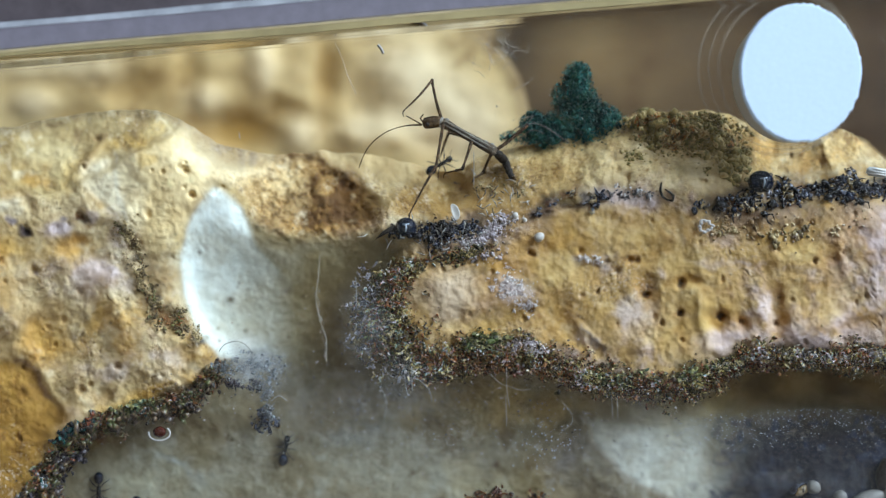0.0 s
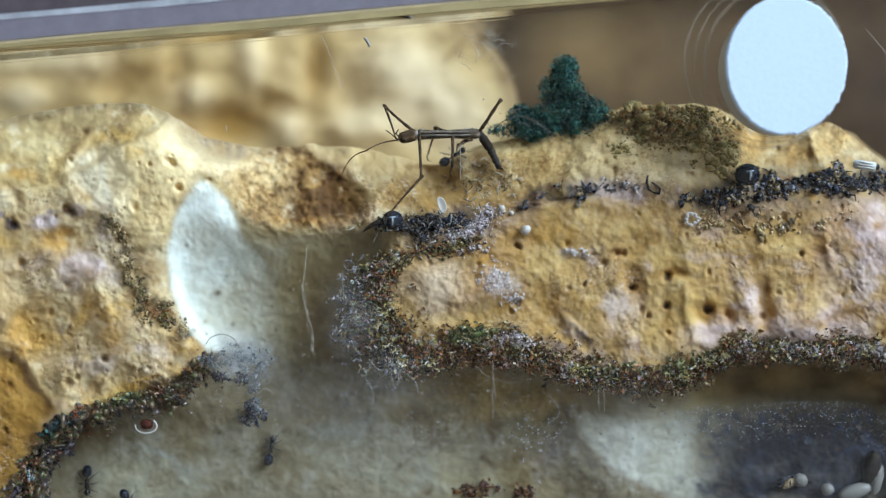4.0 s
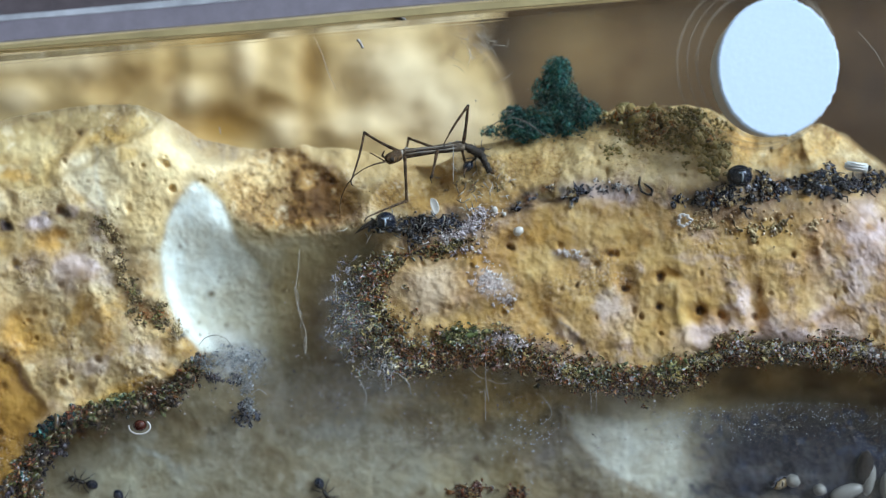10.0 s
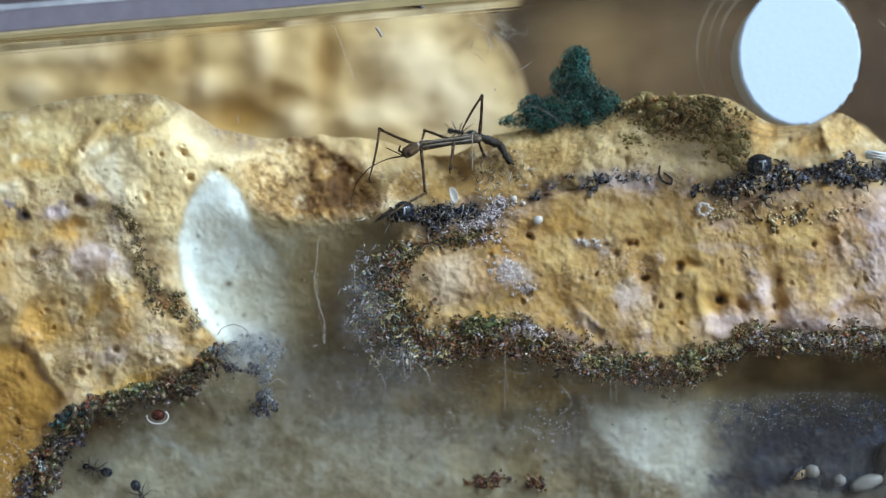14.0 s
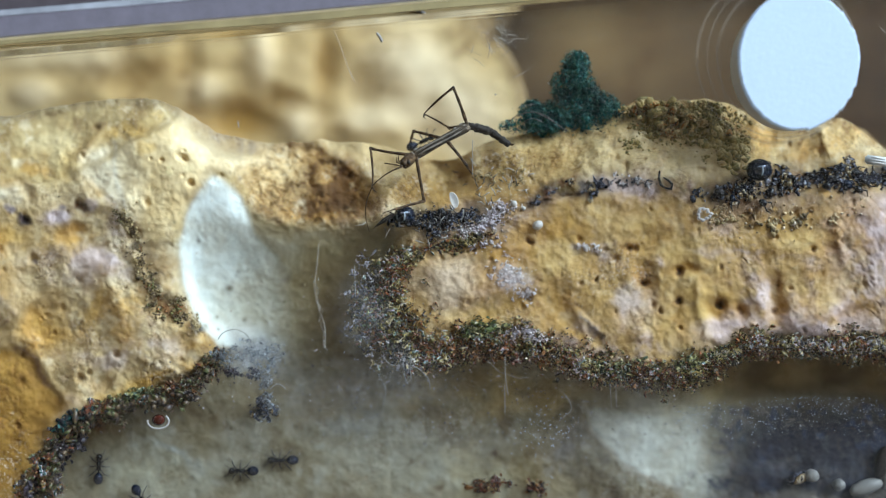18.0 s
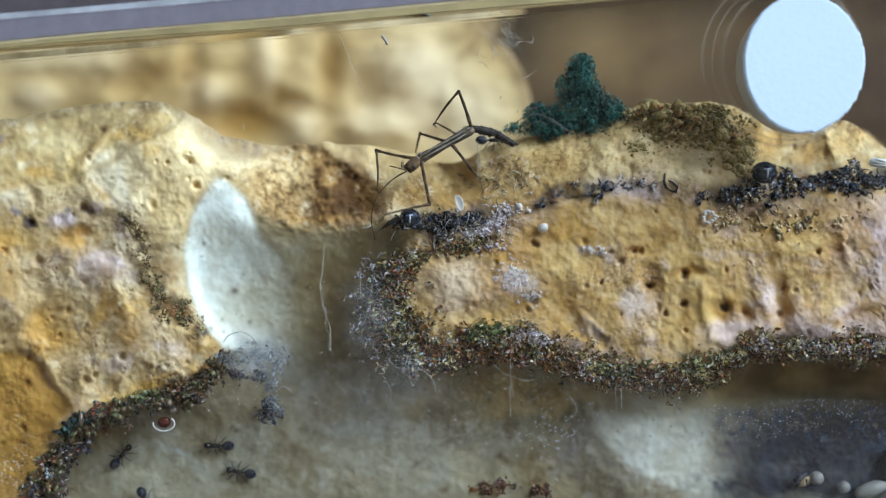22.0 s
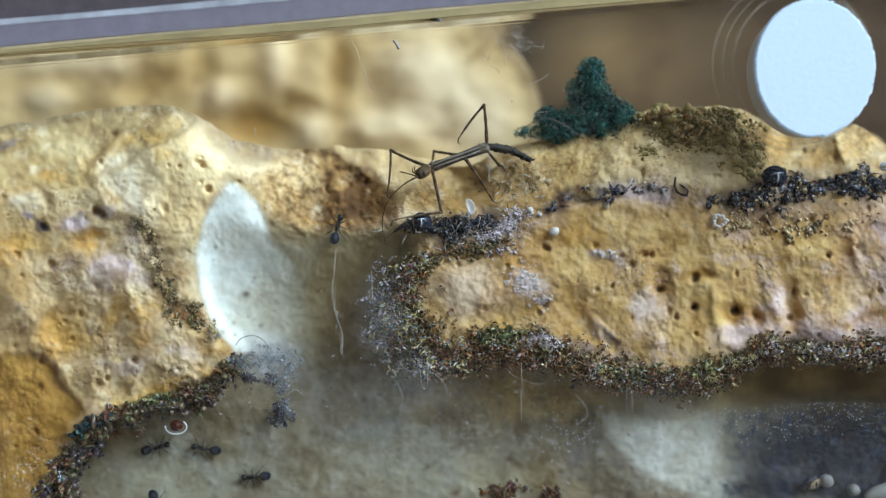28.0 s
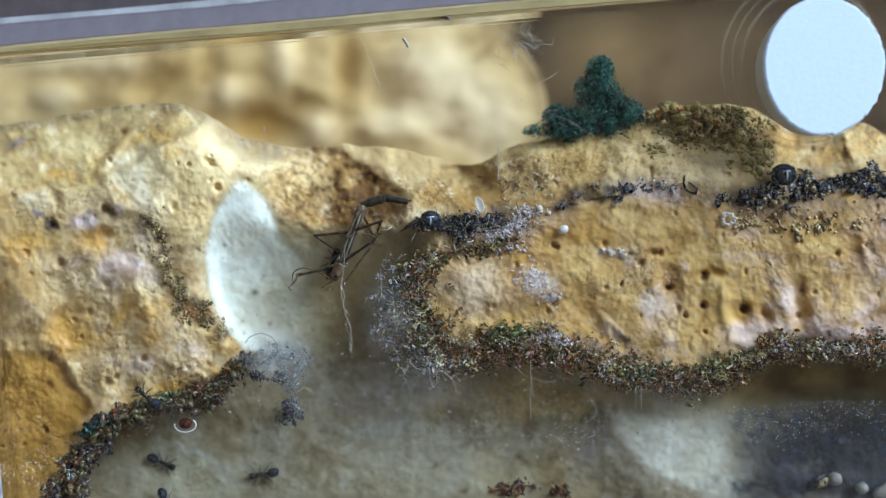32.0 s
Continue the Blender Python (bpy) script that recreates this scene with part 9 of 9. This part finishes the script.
    walk(limbs['mid_tibia_near'], [
        (0, aim((-0.91, -0.92, 2.68), (0.26, 0.30, 3.64))),
        (1, aim((-0.27, -1.65, 2.41), (0.08, -0.00, 3.36))),
        (2, aim((0.54, -0.15, 2.68), (0.12, 1.59, 3.44))),
        (3, aim((-0.01, -0.75, 2.74), (0.12, 1.17, 2.99))),
        (6, aim((-0.44, -1.64, 2.42), (-0.28, 0.06, 3.34))),
        (7, aim((-0.09, -1.86, 2.25), (0.16, 0.05, 2.43))),
        (8, aim((0.41, -1.63, 2.29), (0.46, 0.30, 2.29))),
        (9, aim((0.23, -1.54, 2.40), (0.32, 0.39, 2.49))),
        (10, aim((0.47, -1.56, 2.32), (0.54, 0.37, 2.28))),
        (11, aim((0.47, -1.55, 2.32), (0.57, 0.39, 2.31))),
        (12, aim((0.72, -1.58, 2.20), (0.77, 0.36, 2.22))),
        (13, aim((0.56, -1.64, 2.23), (0.58, 0.30, 2.17))),
        (14, aim((0.32, -1.63, 2.33), (0.34, 0.31, 2.25))),
        (17, aim((-0.79, -0.16, 2.80), (-0.89, 1.66, 3.45))),
        (19, aim((-0.90, -0.17, 2.79), (-1.14, 1.61, 3.52))),
        (21, aim((-0.80, -0.16, 2.80), (-1.03, 1.62, 3.54))),
        (22.5, aim((-0.82, -0.16, 2.80), (-1.15, 1.60, 3.54))),
        (23, aim((-1.14, -1.80, 2.19), (-1.44, 0.06, 2.63))),
        (24, aim((-0.89, -0.17, 2.79), (-1.19, 1.31, 4.00))),
        (25, aim((-1.03, -0.17, 2.76), (-1.47, 0.63, 4.47))),
        (28, aim((-1.10, -0.18, 2.74), (-1.50, 0.27, 4.59))),
        (29, aim((-0.20, -0.14, 2.83), (1.08, 0.36, 1.45))),
        (29.5, aim((0.55, -2.19, 1.77), (0.93, -0.30, 1.62))),
        (30, aim((0.40, -2.16, 1.87), (0.67, -0.24, 1.87))),
        (30.5, aim((0.80, -1.19, 2.36), (1.12, 0.67, 1.94))),
        (31, aim((-0.54, -0.70, 2.78), (-0.46, 1.18, 2.31))),
        (31.5, aim((-1.10, -1.47, 2.41), (-1.16, 0.46, 2.55))),
        (32, aim((-1.97, -1.41, 2.01), (-0.93, 0.22, 1.89))),
    ])
    walk(limbs['hind_femur_near'], [
        (0, aim((-2.57, -0.15, -0.07), (-3.92, -0.15, -3.29))),
        (1, aim((-2.57, -0.15, -0.07), (-4.01, -1.91, -2.71))),
        (2, aim((-2.57, -0.15, -0.07), (-4.02, -1.74, -2.81))),
        (3, aim((-2.57, -0.15, -0.07), (-4.68, -1.61, -2.42))),
        (6, aim((-2.57, -0.15, -0.07), (-3.99, -0.15, -3.26))),
        (7, aim((-2.57, -0.15, -0.07), (-4.11, -0.21, -3.20))),
        (8, aim((-2.57, -0.15, -0.07), (-3.41, -1.64, -3.11))),
        (9, aim((-2.57, -0.15, -0.07), (-3.15, -1.64, -3.17))),
        (10, aim((-2.57, -0.15, -0.07), (-3.29, -1.67, -3.12))),
        (11, aim((-2.57, -0.15, -0.07), (-3.29, -1.68, -3.12))),
        (12, aim((-2.57, -0.15, -0.07), (-3.41, -0.18, -3.46))),
        (13, aim((-2.57, -0.15, -0.07), (-3.17, -1.65, -3.16))),
        (14, aim((-2.57, -0.15, -0.07), (-3.19, -1.40, -3.27))),
        (17, aim((-2.57, -0.15, -0.07), (-3.00, -1.19, -3.37))),
        (19, aim((-2.57, -0.15, -0.07), (-2.94, -1.61, -3.21))),
        (21, aim((-2.57, -0.15, -0.07), (-2.98, -1.65, -3.19))),
        (22.5, aim((-2.57, -0.15, -0.07), (-3.13, -1.66, -3.16))),
        (23, aim((-2.57, -0.15, -0.07), (-3.81, -1.15, -3.17))),
        (24, aim((-2.57, -0.15, -0.07), (-4.05, -0.21, -3.23))),
        (25, aim((-2.57, -0.15, -0.07), (-4.01, -0.21, -3.24))),
        (28, aim((-2.57, -0.15, -0.07), (-3.57, -0.19, -3.41))),
        (29, aim((-2.57, -0.15, -0.07), (-4.16, -0.21, -3.17))),
        (29.5, aim((-2.57, -0.15, -0.07), (-4.41, -1.38, -2.76))),
        (30, aim((-2.57, -0.15, -0.07), (-4.36, -0.22, -3.06))),
        (30.5, aim((-2.57, -0.15, -0.07), (-3.90, -1.36, -3.06))),
        (31, aim((-2.57, -0.15, -0.07), (-3.91, -1.25, -3.10))),
        (31.5, aim((-2.57, -0.15, -0.07), (-4.28, -1.20, -2.92))),
        (32, aim((-2.57, -0.15, -0.07), (0.20, -2.27, -0.15))),
    ])
    walk(limbs['hind_tibia_near'], [
        (0, aim((-3.92, -0.15, -3.29), (-3.06, 3.08, -1.52))),
        (1, aim((-4.01, -1.91, -2.71), (-2.91, 1.07, -0.67))),
        (2, aim((-4.02, -1.74, -2.81), (-3.08, 1.25, -0.70))),
        (3, aim((-4.68, -1.61, -2.42), (-3.89, 1.71, -0.81))),
        (6, aim((-3.99, -0.15, -3.26), (-2.16, 3.02, -2.30))),
        (7, aim((-4.11, -0.21, -3.20), (-1.97, 2.41, -1.51))),
        (8, aim((-3.41, -1.64, -3.11), (-1.25, -0.76, -0.14))),
        (9, aim((-3.15, -1.64, -3.17), (-1.28, -0.16, -0.24))),
        (10, aim((-3.29, -1.67, -3.12), (-0.87, -1.57, -0.22))),
        (11, aim((-3.29, -1.68, -3.12), (-0.85, -1.59, -0.23))),
        (12, aim((-3.41, -0.18, -3.46), (-0.85, 1.13, -1.01))),
        (13, aim((-3.17, -1.65, -3.16), (-0.94, 0.31, -0.83))),
        (14, aim((-3.19, -1.40, -3.27), (-1.04, 0.16, -0.58))),
        (17, aim((-3.00, -1.19, -3.37), (0.03, 1.01, -2.87))),
        (19, aim((-2.94, -1.61, -3.21), (0.16, 0.43, -2.54))),
        (21, aim((-2.98, -1.65, -3.19), (-0.18, 0.63, -2.07))),
        (22.5, aim((-3.13, -1.66, -3.16), (-0.02, 0.15, -2.01))),
        (23, aim((-3.81, -1.15, -3.17), (-0.40, 0.46, -2.87))),
        (24, aim((-4.05, -0.21, -3.23), (-0.89, 1.85, -2.95))),
        (25, aim((-4.01, -0.21, -3.24), (-1.27, 2.01, -1.90))),
        (28, aim((-3.57, -0.19, -3.41), (-0.53, 0.98, -1.50))),
        (29, aim((-4.16, -0.21, -3.17), (-1.32, 2.18, -2.46))),
        (29.5, aim((-4.41, -1.38, -2.76), (-1.81, 1.29, -2.17))),
        (30, aim((-4.36, -0.22, -3.06), (-1.61, 2.26, -2.32))),
        (30.5, aim((-3.90, -1.36, -3.06), (-1.06, 0.86, -1.93))),
        (31, aim((-3.91, -1.25, -3.10), (-0.99, 0.21, -1.19))),
        (31.5, aim((-4.28, -1.20, -2.92), (-2.26, 1.75, -1.69))),
        (32, aim((0.20, -2.27, -0.15), (-0.31, 1.43, 0.44))),
    ])
    walk(limbs['hind_femur_far'], [
        (0, aim((-2.42, 0.15, -0.07), (-2.57, 2.11, 1.93))),
        (1, aim((-2.42, 0.15, -0.07), (-2.28, 1.91, 2.11))),
        (2, aim((-2.42, 0.15, -0.07), (-2.18, 1.98, 2.04))),
        (3, aim((-2.42, 0.15, -0.07), (-2.33, 2.23, 1.80))),
        (6, aim((-2.42, 0.15, -0.07), (-1.24, 0.15, -2.62))),
        (7, aim((-2.42, 0.15, -0.07), (-2.83, 2.47, 1.45))),
        (8, aim((-2.42, 0.15, -0.07), (-2.92, 2.44, 1.47))),
        (9, aim((-2.42, 0.15, -0.07), (-3.00, 2.43, 1.46))),
        (10, aim((-2.42, 0.15, -0.07), (-2.81, 2.31, 1.68))),
        (11, aim((-2.42, 0.15, -0.07), (-2.82, 2.29, 1.70))),
        (12, aim((-2.42, 0.15, -0.07), (-2.71, 1.93, 2.08))),
        (13, aim((-2.42, 0.15, -0.07), (-2.62, 2.30, 1.71))),
        (14, aim((-2.42, 0.15, -0.07), (-2.97, 2.43, 1.46))),
        (17, aim((-2.42, 0.15, -0.07), (-1.37, 2.59, -0.97))),
        (19, aim((-2.42, 0.15, -0.07), (-1.49, 2.72, -0.69))),
        (21, aim((-2.42, 0.15, -0.07), (-1.45, 2.72, -0.62))),
        (22.5, aim((-2.42, 0.15, -0.07), (-1.51, 2.77, -0.52))),
        (23, aim((-2.42, 0.15, -0.07), (-1.40, 2.71, -0.61))),
        (24, aim((-2.42, 0.15, -0.07), (-1.84, 2.68, -1.13))),
        (25, aim((-2.42, 0.15, -0.07), (-1.99, 2.86, -0.64))),
        (28, aim((-2.42, 0.15, -0.07), (-3.26, 2.17, 1.68))),
        (29, aim((-2.42, 0.15, -0.07), (-2.33, 2.84, -0.88))),
        (29.5, aim((-2.42, 0.15, -0.07), (-2.50, 2.77, -1.07))),
        (30, aim((-2.42, 0.15, -0.07), (-2.26, 2.81, -0.93))),
        (30.5, aim((-2.42, 0.15, -0.07), (-1.68, 2.76, -0.79))),
        (31, aim((-2.42, 0.15, -0.07), (-2.99, 2.60, 1.16))),
        (31.5, aim((-2.42, 0.15, -0.07), (-3.67, 1.73, -2.03))),
        (32, aim((-2.42, 0.15, -0.07), (-0.42, 0.70, 1.82))),
    ])
    walk(limbs['hind_tibia_far'], [
        (0, aim((-2.57, 2.11, 1.93), (-2.17, -1.02, 2.89))),
        (1, aim((-2.28, 1.91, 2.11), (-2.04, -1.23, 3.09))),
        (2, aim((-2.18, 1.98, 2.04), (-1.48, -1.14, 2.83))),
        (3, aim((-2.33, 2.23, 1.80), (-1.53, -0.57, 3.34))),
        (6, aim((-1.24, 0.15, -2.62), (-0.21, -2.50, -4.29))),
        (7, aim((-2.83, 2.47, 1.45), (-2.84, -0.72, 2.26))),
        (8, aim((-2.92, 2.44, 1.47), (-2.71, -0.81, 1.98))),
        (9, aim((-3.00, 2.43, 1.46), (-2.78, -0.82, 1.98))),
        (10, aim((-2.81, 2.31, 1.68), (-2.29, -0.88, 2.32))),
        (11, aim((-2.82, 2.29, 1.70), (-2.28, -0.90, 2.35))),
        (12, aim((-2.71, 1.93, 2.08), (-2.06, -1.30, 2.18))),
        (13, aim((-2.62, 2.30, 1.71), (-2.06, -0.87, 2.37))),
        (14, aim((-2.97, 2.43, 1.46), (-2.32, -0.70, 2.25))),
        (17, aim((-1.37, 2.59, -0.97), (-0.05, 0.14, -2.73))),
        (19, aim((-1.49, 2.72, -0.69), (0.02, 0.39, -2.46))),
        (21, aim((-1.45, 2.72, -0.62), (-0.19, 0.08, -2.13))),
        (22.5, aim((-1.51, 2.77, -0.52), (-0.20, 0.21, -2.13))),
        (23, aim((-1.40, 2.71, -0.61), (-0.50, 0.16, -2.50))),
        (24, aim((-1.84, 2.68, -1.13), (-0.78, -0.10, -2.55))),
        (25, aim((-1.99, 2.86, -0.64), (-1.06, -0.13, -1.67))),
        (28, aim((-3.26, 2.17, 1.68), (-3.17, -1.09, 2.14))),
        (29, aim((-2.33, 2.84, -0.88), (-1.27, -0.01, -2.15))),
        (29.5, aim((-2.50, 2.77, -1.07), (-1.71, -0.23, -2.18))),
        (30, aim((-2.26, 2.81, -0.93), (-1.42, -0.10, -2.22))),
        (30.5, aim((-1.68, 2.76, -0.79), (-0.88, -0.25, -1.85))),
        (31, aim((-2.99, 2.60, 1.16), (-2.88, -0.65, 1.64))),
        (31.5, aim((-3.67, 1.73, -2.03), (-2.79, -1.11, -0.60))),
        (32, aim((-0.42, 0.70, 1.82), (-0.57, -2.50, 1.05))),
    ])
    walk(ant_fighter, [
        (0, LEAN @ crawl((-2.07, 5.95, 7.82), 32)),
        (1, LEAN @ crawl((-1.16, 5.95, 7.91), 20)),
        (2, LEAN @ crawl((0.70, 5.36, 7.95), 20)),
        (3, LEAN @ crawl((1.12, 5.69, 8.43), 15)),
        (6, LEAN @ crawl((-2.39, 5.95, 6.27), 85)),
        (7, LEAN @ crawl((-1.73, 5.95, 5.97), 15)),
        (8, LEAN @ crawl((1.02, 4.37, 6.09), 30)),
        (9, LEAN @ crawl((1.60, 4.16, 6.42), 55)),
        (10, LEAN @ crawl((2.63, 4.51, 7.84), 50)),
        (11, LEAN @ crawl((2.62, 4.60, 8.30), 60)),
        (12, LEAN @ crawl((1.70, 5.95, 8.95), 145)),
        (13, LEAN @ crawl((0.90, 5.95, 9.45), 165)),
        (14, LEAN @ crawl((-0.20, 5.95, 9.21), 170)),
        (15.5, LEAN @ crawl((-6.35, 5.95, 8.20), 185)),
        (17, LEAN @ crawl((-10.12, 5.95, 8.25), 190)),
        (17.5, LEAN @ crawl((-6.38, 5.95, 8.46), 20)),
        (18, LEAN @ crawl((-3.57, 5.95, 8.83), 25)),
        (19, LEAN @ crawl((-1.97, 5.95, 8.86), 25)),
        (20, LEAN @ crawl((-1.10, 5.95, 9.16), 32)),
        (20.5, LEAN @ crawl((-0.07, 5.95, 9.59), 25)),
        (21, LEAN @ crawl((1.29, 5.95, 9.38), 5)),
        (22, LEAN @ crawl((2.12, 5.95, 9.20), 0)),
        (22.5, LEAN @ crawl((2.82, 4.33, 7.55), 20)),
        (23, LEAN @ crawl((2.04, 4.41, 6.98), 20)),
        (24, LEAN @ crawl((-5.53, 5.58, 6.48), 200)),
        (25, LEAN @ crawl((-9.66, 3.77, 3.21), 50)),
        (26.5, LEAN @ crawl((-11.64, 2.91, 0.50), 80)),
        (28, LEAN @ crawl((-12.07, 2.84, 1.85), 75)),
        (29, LEAN @ crawl((-7.41, 5.70, 5.96), 10)),
        (29.5, LEAN @ crawl((-7.14, 5.45, 5.71), 20)),
        (30, LEAN @ crawl((-6.86, 5.72, 6.17), 25)),
        (30.5, LEAN @ crawl((-7.88, 5.58, 5.80), 25)),
        (31, LEAN @ crawl((-9.20, 4.68, 4.64), 35)),
        (31.5, LEAN @ crawl((-11.86, 2.85, 1.07), 60)),
        (32, LEAN @ crawl((-13.28, 3.60, -1.17), 70)),
    ])
    walk(ant_wanderer, [
        (0, LEAN @ crawl((-31.54, 4.97, -20.23), -90)),
        (3, LEAN @ crawl((-31.47, 4.97, -20.22), -90)),
        (6, LEAN @ crawl((-31.29, 5.00, -20.30), -95)),
        (7, LEAN @ crawl((-31.21, 4.98, -19.88), -150)),
        (8, LEAN @ crawl((-31.68, 4.89, -19.93), 180)),
        (9, LEAN @ crawl((-31.68, 4.89, -19.93), 180)),
        (10, LEAN @ crawl((-31.41, 4.97, -20.14), 165)),
        (11, LEAN @ crawl((-31.59, 4.89, -19.88), 165)),
        (12, LEAN @ crawl((-31.68, 4.89, -19.90), 160)),
        (13, LEAN @ crawl((-31.48, 4.93, -19.75), 165)),
        (14, LEAN @ crawl((-31.63, 4.89, -19.88), 165)),
        (16.5, LEAN @ crawl((-31.52, 4.92, -19.54), 130)),
        (17, LEAN @ crawl((-31.57, 4.88, -19.44), 110)),
        (18, LEAN @ crawl((-31.42, 4.88, -19.34), 88)),
        (19, LEAN @ crawl((-31.31, 4.87, -19.15), 82)),
        (20, LEAN @ crawl((-31.12, 4.88, -18.97), 72)),
        (21, LEAN @ crawl((-30.73, 4.93, -18.91), 48)),
        (22, LEAN @ crawl((-29.92, 5.04, -18.12), 50)),
        (23, LEAN @ crawl((-29.21, 5.05, -17.23), 45)),
        (24, LEAN @ crawl((-28.73, 5.20, -17.55), 20)),
        (25, LEAN @ crawl((-27.97, 5.30, -17.43), 15)),
        (28, LEAN @ crawl((-27.97, 5.32, -17.22), 15)),
        (29, LEAN @ crawl((-28.19, 5.20, -16.96), 25)),
        (30, LEAN @ crawl((-28.92, 5.16, -17.62), 0)),
        (31, LEAN @ crawl((-28.92, 5.20, -18.38), -30)),
        (32, LEAN @ crawl((-28.21, 5.28, -18.73), -25)),
    ])
    walk(ant_walker, [
        (0, LEAN @ crawl((-9.86, 5.42, -25.04), 130)),
        (14.5, LEAN @ crawl((-12.27, 5.40, -24.75), 130)),
        (16.5, LEAN @ crawl((-15.14, 5.25, -20.90), 165)),
        (17, LEAN @ crawl((-17.35, 5.23, -20.40), 150)),
        (18, LEAN @ crawl((-19.16, 5.21, -19.69), 180)),
        (19, LEAN @ crawl((-19.89, 5.25, -19.71), 175)),
        (20, LEAN @ crawl((-20.13, 5.23, -19.79), 175)),
        (21, LEAN @ crawl((-19.97, 5.25, -19.61), 170)),
        (22, LEAN @ crawl((-19.82, 5.26, -19.59), 170)),
        (23, LEAN @ crawl((-19.83, 5.25, -19.67), 172)),
        (24, LEAN @ crawl((-19.75, 5.25, -19.73), 172)),
        (25, LEAN @ crawl((-19.50, 5.22, -19.73), 180)),
        (28, LEAN @ crawl((-19.53, 5.20, -19.76), 185)),
        (30, LEAN @ crawl((-19.44, 5.22, -19.74), 185)),
        (31, LEAN @ crawl((-19.62, 5.23, -19.81), 190)),
        (32, LEAN @ crawl((-19.59, 5.24, -19.71), 190)),
    ])
    walk(ant_climber, [
        (0, LEAN @ crawl((-15.51, 5.32, -16.83), 80)),
        (3, LEAN @ crawl((-15.91, 5.30, -17.14), 85)),
        (6, LEAN @ crawl((-14.29, 5.27, -17.84), 60)),
        (9, LEAN @ crawl((-11.85, 5.33, -18.19), 65)),
        (10, LEAN @ crawl((-10.42, 5.40, -21.20), -60)),
        (13, LEAN @ crawl((-9.22, 5.41, -24.55), -60)),
        (14.5, LEAN @ crawl((-10.31, 5.43, -23.28), 120)),
        (16.5, LEAN @ crawl((-11.81, 5.29, -20.12), 110)),
        (17, LEAN @ crawl((-12.80, 5.34, -18.71), 120)),
        (18, LEAN @ crawl((-15.73, 5.28, -18.77), 180)),
        (19, LEAN @ crawl((-17.87, 5.24, -17.94), 160)),
        (20, LEAN @ crawl((-18.90, 5.19, -17.04), 110)),
        (21, LEAN @ crawl((-19.12, 5.19, -17.10), 115)),
        (22, LEAN @ crawl((-21.72, 5.16, -17.31), 180)),
        (23, LEAN @ crawl((-22.96, 5.17, -17.50), 175)),
        (24, LEAN @ crawl((-22.88, 5.20, -17.55), 165)),
        (25, LEAN @ crawl((-22.89, 5.20, -17.61), 165)),
        (28, LEAN @ crawl((-23.87, 5.28, -17.31), 170)),
        (29, LEAN @ crawl((-24.18, 5.31, -17.52), 180)),
        (30, LEAN @ crawl((-24.53, 5.32, -16.95), 140)),
        (31, LEAN @ crawl((-26.69, 3.67, -14.36), 140)),
        (32, LEAN @ crawl((-28.58, 0.92, -12.37), 140)),
    ])


motions()
